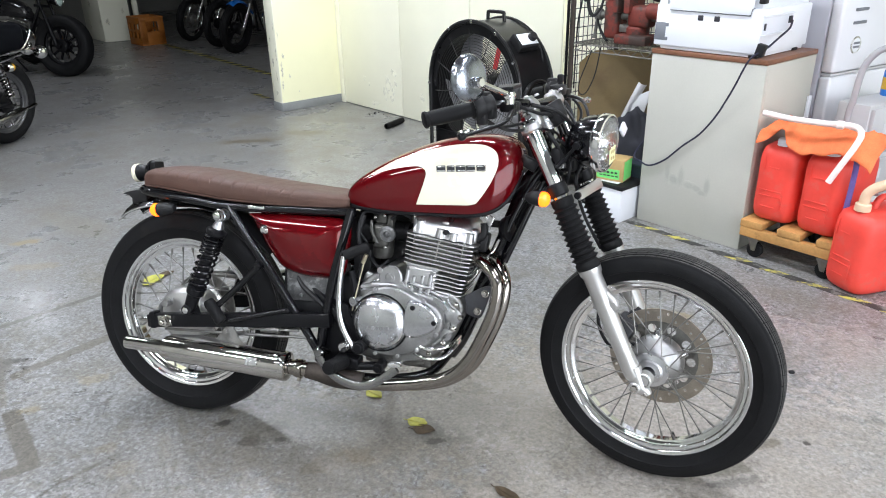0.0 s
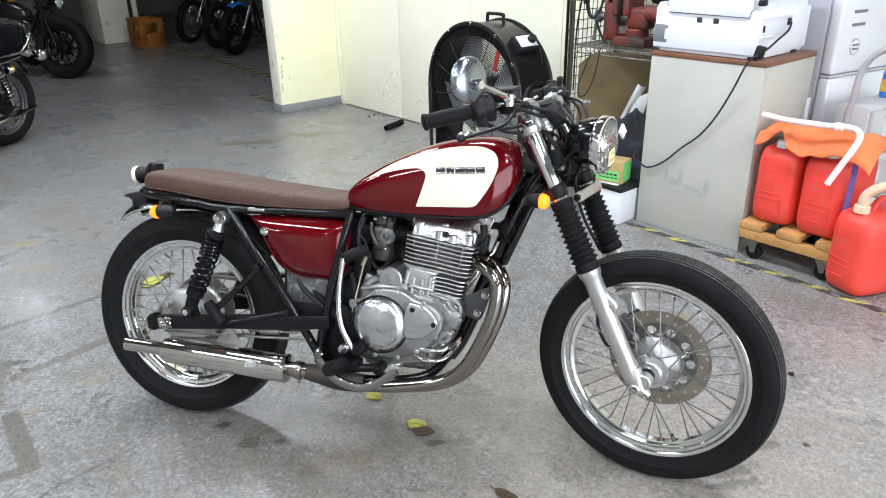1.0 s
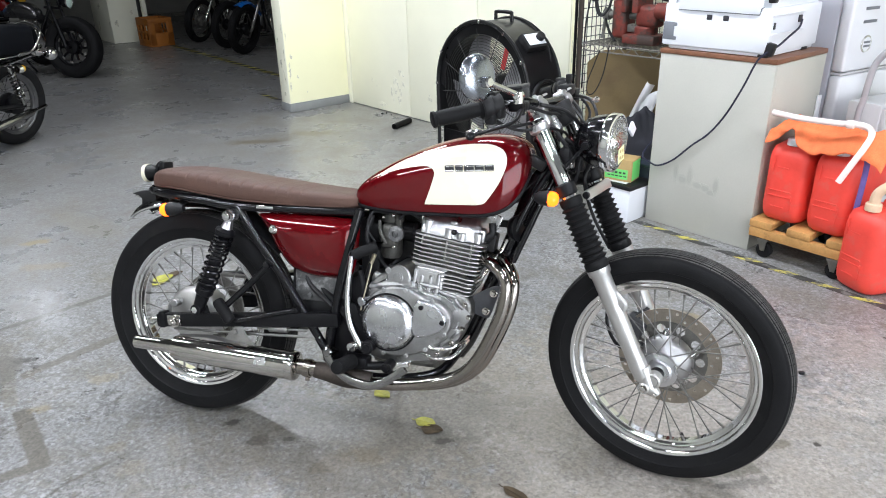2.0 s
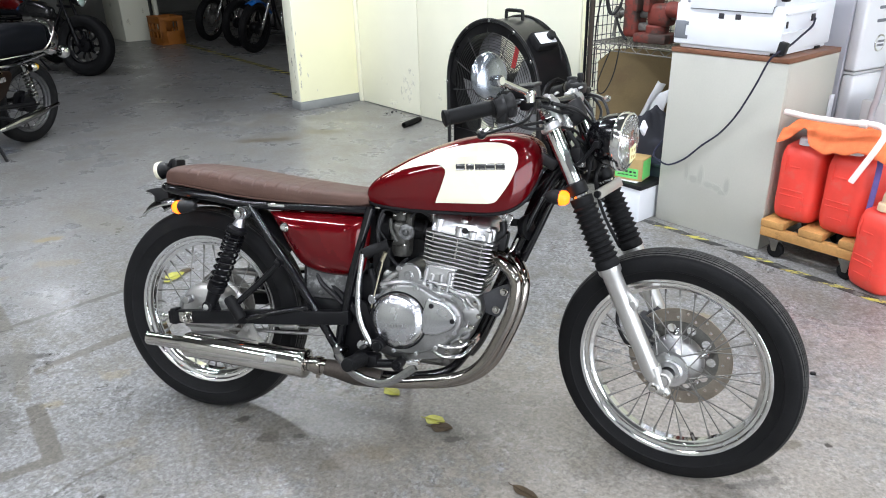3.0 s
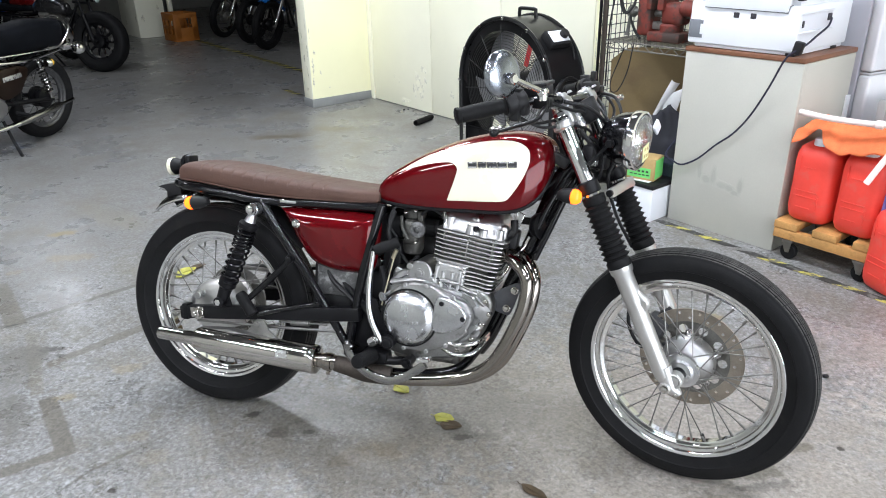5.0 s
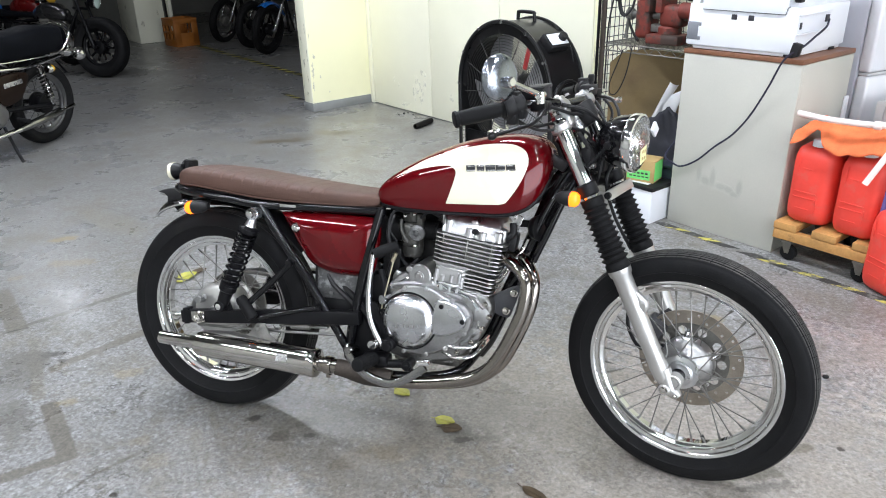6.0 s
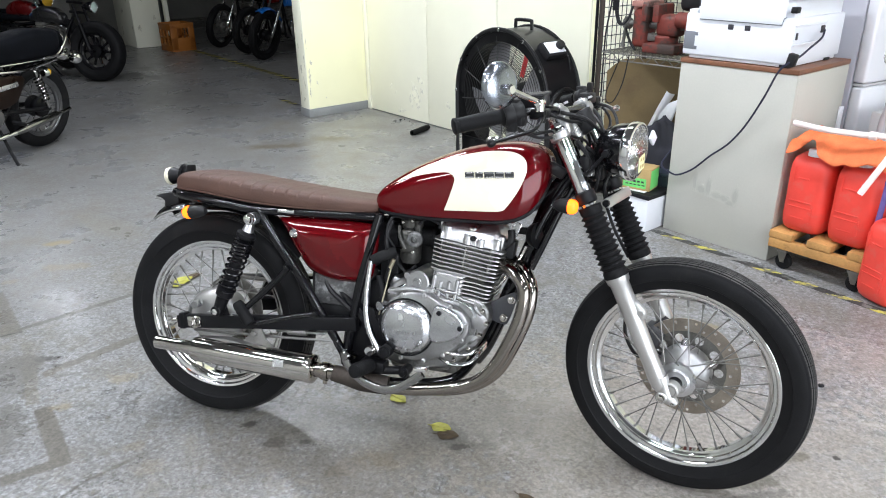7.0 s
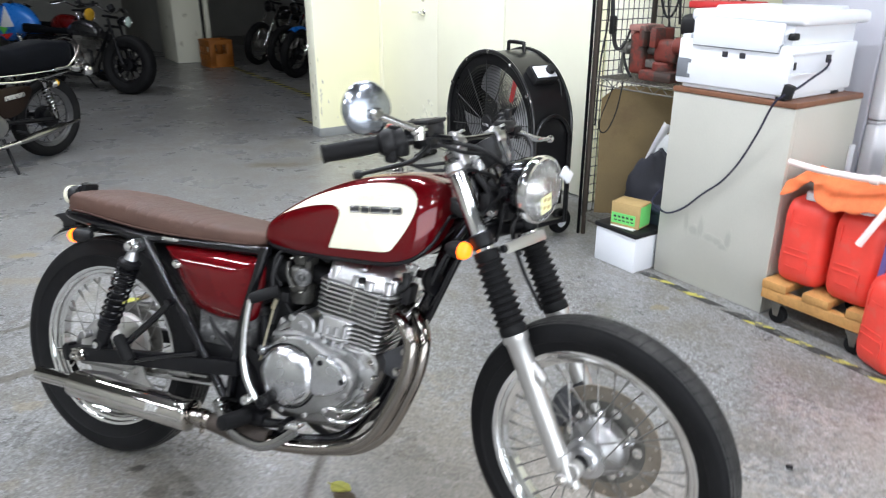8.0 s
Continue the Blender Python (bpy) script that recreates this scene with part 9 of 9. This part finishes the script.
for s in (-1, 1):
    part("side_arch", tube([(s * (FR + 0.010), -0.285, 0.09)] + [(s * (FR + 0.010), -0.170 - 0.115 * math.cos(a), 0.545 + 0.125 * math.sin(a)) for a in [math.pi * i / 10 for i in range(11)]] + [(s * (FR + 0.010), -0.055, 0.09)], 0.011, 8, 2), FAN_BLACK, fan, "tubular leg frame")
    part("side_sheet", block((s * (FR - 0.012), -0.165, 0.30), (0.006, 0.20, 0.22), 0.002), FAN_BLACK, fan)
for v in (-0.05,):
    for s in (-1, 1):
        w = part("wheel", moved(to_y(lathe([(0.030, -0.02), (0.058, -0.022), (0.068, -0.014), (0.070, 0.0), (0.068, 0.014), (0.058, 0.022), (0.030, 0.02)], 32), (0, 0, 0)), Matrix.Translation((s * (FR - 0.06), -0.02, 0.070)) @ pose(0, 0, 0, 0, 0, 90)), RUBBER, fan, "rubber wheel")
        part("hubcap", moved(to_y(lathe([(0.0, -0.022), (0.034, -0.02), (0.036, 0.0), (0.034, 0.02), (0.0, 0.022)], 24), (0, 0, 0)), Matrix.Translation((s * (FR - 0.06), -0.02, 0.070)) @ pose(0, 0, 0, 0, 0, 90)), FRIDGE, w, "pale wheel hub")
part("rubber_foot", joined(block((-0.30, -0.26, 0.04), (0.05, 0.05, 0.08), 0.01)), RUBBER, fan)
part("rubber_foot", joined(block((0.30, -0.26, 0.04), (0.05, 0.05, 0.08), 0.01)), RUBBER, fan)

# ---- fuel cans on their dolly ----
dol = thing("dolly", "pine plank dolly on black castors", "dolly", ROOM @ pose(0.235, 0.14, 0))
part("front_rail", block((0, -0.165, 0.118), (0.44, 0.036, 0.045), 0.004), PINE, dol, "pine rail with knots")
part("back_rail", block((0, 0.165, 0.118), (0.44, 0.036, 0.045), 0.004), PINE, dol)
for x in (-0.17, 0.0, 0.17):
    part("plank", block((x, 0, 0.158), (0.105, 0.37, 0.034), 0.005), PINE, dol, "rough pine plank")
for x in (-0.155, 0.155):
    for y in (-0.155, 0.15):
        c = part("castor", joined(block((x, y, 0.088), (0.05, 0.05, 0.012), 0.002), plate([(x - 0.022, 0.085), (x + 0.022, 0.085), (x + 0.016, 0.035), (x - 0.002, 0.035)], y - 0.022, y - 0.018, 0.001), plate([(x - 0.022, 0.085), (x + 0.022, 0.085), (x + 0.016, 0.035), (x - 0.002, 0.035)], y + 0.018, y + 0.022, 0.001)), WIRE, dol, "plated swivel castor")
        part("castor_wheel", rod((x + 0.008, y - 0.014, 0.036), (x + 0.008, y + 0.014, 0.036), 0.036, 24, 0.005), RUBBER, c, "black castor wheel")


def jerry_can(label, m, spout=False):
    """A 20 litre polyethylene kerosene can."""
    t = thing("fuel_can", label, "fuel can", m, "red fuel cans")
    rings = []
    for z, k in ((0.0, 0.70), (0.005, 0.82), (0.018, 0.92), (0.040, 0.975), (0.075, 1.0), (0.17, 0.992), (0.27, 1.0), (0.305, 0.975), (0.330, 0.91), (0.345, 0.80), (0.352, 0.62), (0.353, 0.0)):
        ring = []
        for i in range(40):
            a = 2 * math.pi * i / 40
            c, s = math.cos(a), math.sin(a)
            ring.append((0.098 * math.copysign(abs(c) ** 0.45, c) * (k if k > 0.8 else k * 0.9), 0.165 * math.copysign(abs(s) ** 0.45, s) * k, z))
        rings.append(ring)
    part("body", loft(rings), RED_TANK, t, "glossy red moulded body", crease=60)
    part("carry_grip", tube([(0, 0.12, 0.345), (0, 0.10, 0.385), (0, 0.0, 0.395), (0, -0.04, 0.385), (0, -0.06, 0.345)], 0.014, 10, 4), RED_TANK, t)
    for z, w in ((0.255, 0.05), (0.15, 0.10), (0.125, 0.10), (0.075, 0.06)):
        part("moulded_rib", block((-0.01, -0.1652, z), (w, 0.004, 0.005), 0.0015), RED_TANK, t)
    for x, z in ((-0.05, 0.27), (0.045, 0.10)):
        part("moulded_rib", block((x, -0.1652, z), (0.005, 0.004, 0.07), 0.0015), RED_TANK, t)
    cap = part("cap", turned([(0.0, 0.030), (0.026, 0.030), (0.030, 0.026), (0.031, 0.0), (0.0, 0.0)], (0, -0.115, 0.350), (0, -0.115, 0.5), 24), WHITE_PLASTIC if not spout else SPOUT, t, "white screw cap" if not spout else "beige screw cap")
    if spout:
        part("spout", tube([(0, -0.115, 0.375), (0.004, -0.112, 0.42), (0.03, -0.09, 0.455), (0.075, -0.06, 0.475), (0.14, -0.03, 0.47), (0.20, 0.0, 0.44)], 0.020, 14, 6), SPOUT, cap, "bent beige pouring spout")
    return t


jerry_can("red fuel can with white cap, under the orange towel", ROOM @ pose(0.118, 0.15, 0.1755))
jerry_can("red fuel can with a blue strap, under the orange towel", ROOM @ pose(0.330, 0.14, 0.1755, 0, 0, -4))
jerry_can("red fuel can standing on the floor with a beige spout", ROOM @ pose(0.548, 0.055, 0.0, 0, 0, -24), True)


def towel():
    n, m = 30, 22
    verts, faces = [], []
    for i in range(n + 1):
        for j in range(m + 1):
            u = 0.032 + 0.468 * i / n
            v0 = -0.055 + 0.045 * math.exp(-((u - 0.118) / 0.034) ** 2)
            v = v0 + (0.27 - v0) * j / m
            z = 0.565 + 0.008 * math.sin(u * 17) + 0.020 * noise.noise(Vector((u * 9, v * 9, 2))) + 0.015 * noise.noise(Vector((u * 26, v * 26, 5)))
            z += 0.060 * math.exp(-((v - 0.08) / 0.14) ** 2)
            edge = max(0.0, -v - 0.01 + 0.03 * noise.noise(Vector((u * 12, 0, 7))))
            z -= edge * 0.85 + max(0.0, u - 0.44) * 0.8 + max(0, 0.07 - u) * 0.5
            verts.append(Vector((u, v + 0.012 * noise.noise(Vector((u * 15, v * 3, 9))), z)))
    for i in range(n):
        for j in range(m):
            a = i * (m + 1) + j
            faces.append((a, a + m + 1, a + m + 2, a + 1))
    low = [v - Vector((0, 0, 0.006)) for v in verts]
    return joined((verts, faces), (low, [tuple(reversed(f)) for f in faces]))


solid("towel", towel(), ORANGE_CLOTH, "crumpled orange towel draped over two red cans", "towel", ROOM, crease=80)
hs = thing("siphon_hose", "milky white siphon hose lying on the towel", "hose", ROOM)
part("hose", tube([(0.045, -0.06, 0.672), (0.16, -0.055, 0.664), (0.30, -0.04, 0.664), (0.395, -0.03, 0.668), (0.435, -0.045, 0.648), (0.432, -0.075, 0.60), (0.405, -0.10, 0.525), (0.375, -0.11, 0.450)], 0.0125, 12, 8), HOSE_WHITE, hs)
part("hose_knob", rod((0.335, -0.04, 0.667), (0.365, -0.036, 0.667), 0.017, 14, 0.003), HOSE_WHITE, hs)
solid("strap", tube([(0.415, 0.0, 0.545), (0.434, -0.02, 0.52), (0.436, -0.025, 0.42), (0.430, -0.02, 0.30)], 0.012, 6, 4, 0.3), PURPLE_STRAP, "blue strap hanging beside the fuel can", "strap", ROOM)

# ---- white refrigerators and a hand truck behind ----
fr = thing("refrigerator", "white two-door refrigerator beside the counter", "refrigerator", ROOM @ pose(0.047, 0.56, 0, 0, 0, 80.5))
part("cabinet", block((0.26, 0.33, 0.83), (0.52, 0.53, 1.62), 0.008), FRIDGE_SHADE, fr, "steel cabinet, greyed to paint its side in shade")
ud = part("upper_door", block((0.26, 0.031, 1.200), (0.516, 0.062, 0.888), 0.014, 3), FRIDGE, fr, "white upper door")
part("lower_door", block((0.26, 0.031, 0.395), (0.516, 0.062, 0.686), 0.014, 3), FRIDGE, fr, "white lower door")
part("door_gasket", block((0.26, 0.035, 0.747), (0.500, 0.050, 0.012), 0.002), DRAWER_GREY, fr, "grey gap between the doors")
for z in (1.040, 0.981):
    part("label_strip", block((0.146, -0.002, z), (0.104, 0.005, 0.014), 0.003), GREY_PLASTIC, ud, "small dark strip")
bd = part("round_badge", rod((0.149, 0.002, 0.878), (0.149, -0.004, 0.878), 0.040, 28, 0.001), GREY_BADGE, ud, "round grey badge")
part("badge_face", rod((0.149, -0.003, 0.878), (0.149, -0.005, 0.878), 0.032, 28), FRIDGE, bd)
for dz in (-0.009, 0.009):
    part("badge_bar", block((0.149, -0.0055, 0.878 + dz), (0.050, 0.002, 0.010), 0.0005, 1), GREY_PLASTIC, bd)
fr2 = thing("drawer_unit", "pale grey drawer unit with paper labels", "drawer unit", ROOM @ pose(0.30, 0.43, 0, 0, 0, 80.5))
part("cabinet", block((0.21, 0.085, 0.335), (0.42, 0.15, 0.65), 0.006), DRAWER_GREY, fr2)
for i in range(3):
    d = part("drawer", block((0.21, 0.0, 0.115 + 0.215 * i), (0.40, 0.022, 0.20), 0.006), DRAWER_GREY, fr2)
    part("drawer_handle", block((0.21, -0.014, 0.185 + 0.215 * i), (0.22, 0.012, 0.016), 0.004), DRAWER_GREY, d)
    part("drawer_label", block((0.13, -0.0125, 0.115 + 0.215 * i), (0.06, 0.002, 0.05), 0.0005, 1), PAPER, d)
bt = thing("spray_bottle", "small blue and yellow plastic bottle on the drawer unit", "bottle", ROOM @ pose(0.25, 0.73, 0.6605))
part("bottle_body", lathe([(0.0, 0.0), (0.030, 0.0), (0.034, 0.006), (0.034, 0.11), (0.020, 0.14), (0.014, 0.145), (0.0, 0.145)], 20), BLUE_PAINT, bt, "blue bottle")
part("bottle_label", lathe([(0.0342, 0.03), (0.0348, 0.03), (0.0348, 0.085), (0.0342, 0.085)], 20), YELLOW_LENS, bt, "yellow label band")
part("bottle_cap", rod((0, 0, 0.144), (0, 0, 0.172), 0.014, 16, 0.002), WHITE_PLASTIC, bt)
ht = thing("hand_truck", "grey tubular hand truck with bent handle", "hand truck", ROOM @ pose(0.42, 0.352, 0))
part("handle_tube", tube([(-0.20, 0, 0.07), (-0.19, 0, 0.59), (-0.18, 0, 0.69), (-0.17, 0, 0.81), (-0.15, 0, 0.87), (-0.10, 0, 0.92), (0.0, 0, 0.945), (0.10, 0, 0.92), (0.16, 0, 0.85), (0.19, 0, 0.69), (0.20, 0, 0.07)], 0.014, 12, 6), HAND_GREY, ht, "bent grey tube")
for z in (0.30, 0.55):
    part("cross_bar", rod((-0.19, 0, z), (0.19, 0, z), 0.009), HAND_GREY, ht)
part("axle", rod((-0.24, 0.0, 0.06), (0.24, 0.0, 0.06), 0.008), HAND_GREY, ht)
for x in (-0.22, 0.22):
    part("wheel", rod((x - 0.015, 0.0, 0.06), (x + 0.015, 0.0, 0.06), 0.06, 24, 0.010), RUBBER, ht)

# ---- crate beside the pillar ----
cr = thing("crate", "orange-brown plastic bottle crate beside the pillar", "crate", ROOM @ pose(-10.10, 0.79, 0, 0, 0, 4))
W, D, HH, T = 0.44, 0.36, 0.40, 0.016
part("floor_panel", block((0, 0, 0.012), (W - 0.02, D - 0.02, 0.014), 0.003), CRATE_MAT, cr)
for s in (-1, 1):
    part("long_side", joined(block((0, s * D / 2, 0.05), (W, T, 0.10), 0.004), block((0, s * D / 2, HH - 0.045), (W, T, 0.09), 0.004), *[block((x, s * D / 2, HH / 2), (0.05, T, HH - 0.1), 0.004) for x in (-W / 2 + 0.025, -0.07, 0.07, W / 2 - 0.025)], block((0, s * D / 2, HH * 0.52), (W, T, 0.03), 0.003)), CRATE_MAT, cr)
    part("short_side", joined(block((s * W / 2, 0, 0.10), (T, D, 0.20), 0.004), block((s * W / 2, 0, HH - 0.03), (T, D, 0.06), 0.004), *[block((s * W / 2, y, HH / 2), (T, 0.09, HH - 0.05), 0.004) for y in (-D / 2 + 0.045, D / 2 - 0.045)]), CRATE_MAT, cr)
part("rim", tube([(-W / 2, -D / 2, HH), (W / 2, -D / 2, HH), (W / 2, D / 2, HH), (-W / 2, D / 2, HH), (-W / 2, -D / 2, HH)], 0.013, 8), CRATE_MAT, cr)

# ---- things lying on the floor ----
tb = thing("rubber_grip", "black ribbed rubber tube lying near the doors", "rubber tube", along((-0.605, 3.569, 0.0235), (-0.54, 3.83, 0.0235)))
part("tube", lathe([(0.014, 0.0), (0.021, 0.0), (0.0225, 0.004)] + [(0.0222 + 0.0012 * (i % 2), 0.012 + 0.011 * i) for i in range(20)] + [(0.021, 0.24), (0.014, 0.24)], 20), GRIP_RUBBER, tb)


def leaf(label, x, y, turn, size, mat, curl=0.35, wide=0.36):
    n, rows = 12, []
    for i in range(n + 1):
        u = i / n
        w = wide * math.sin(math.pi * u ** 0.85) ** 0.9 * (1 + 0.12 * math.sin(u * 9)) + 0.004
        row = []
        for j in range(-4, 5):
            s = j / 4
            row.append(Vector((size * (u - 0.5), size * w * s, 0.0015 + size * (0.10 * curl * s * s + 0.30 * curl * abs(u - 0.45) ** 2 + 0.02 * math.sin(7 * u + 3 * s)) + 0.02 * size)))
        rows.append(row)
    g = loft(rows, False, False)
    under = ([v - Vector((0, 0, 0.0012)) for v in g[0]], [tuple(reversed(f)) for f in g[1]])
    t = thing("leaf", label, "leaf", pose(x, y, 0, 0, 0, turn), "fallen leaves")
    part("blade", joined(g, under), mat, t, crease=70)
    part("stem", tube([(-size * 0.72, 0.004, 0.002), (-size * 0.5, 0, 0.004), (size * 0.4, 0, 0.006 + 0.02 * size)], 0.0011, 5, 4), mat, t)


leaf("fallen yellow-green leaf under the motorcycle", 0.562, 0.165, -24, 0.066, LEAF)
leaf("fallen yellow leaf with a brown edge beneath the engine", 0.744, 0.058, -4, 0.066, LEAF)
leaf("dry dark leaf scrap next to the yellow leaf", 0.774, 0.028, 6, 0.068, LEAF_BROWN)
leaf("long yellow-green leaf on the floor behind the rear wheel", -0.712, 0.735, 62, 0.125, LEAF)
leaf("brown leaf tip beside the long yellow leaf", -0.690, 0.815, 50, 0.07, LEAF_BROWN)
leaf("dead brown leaf on the bare floor", 1.072, -0.180, -25, 0.084, LEAF_BROWN, wide=0.2)
rng = random.Random(11)
for i, (x, y) in enumerate([(-0.922, 4.026), (-0.894, 4.077), (-0.867, 4.107), (-0.80, 4.05), (-0.487, 3.93), (0.10, 0.90), (-0.35, 1.35), (1.9, 0.62)]):
    s = rng.uniform(0.008, 0.016)
    solid("grit", block((0, 0, s * 0.4), (s * 1.4, s, s * 0.8), s * 0.25, 1), BLACK_PLASTIC if i != 4 else WHITE_PLASTIC, "small crumb of grit on the floor" if i != 4 else "small white plastic scrap on the floor", "grit", pose(x, y, 0, 0, 0, rng.uniform(0, 180)), "floor crumbs")
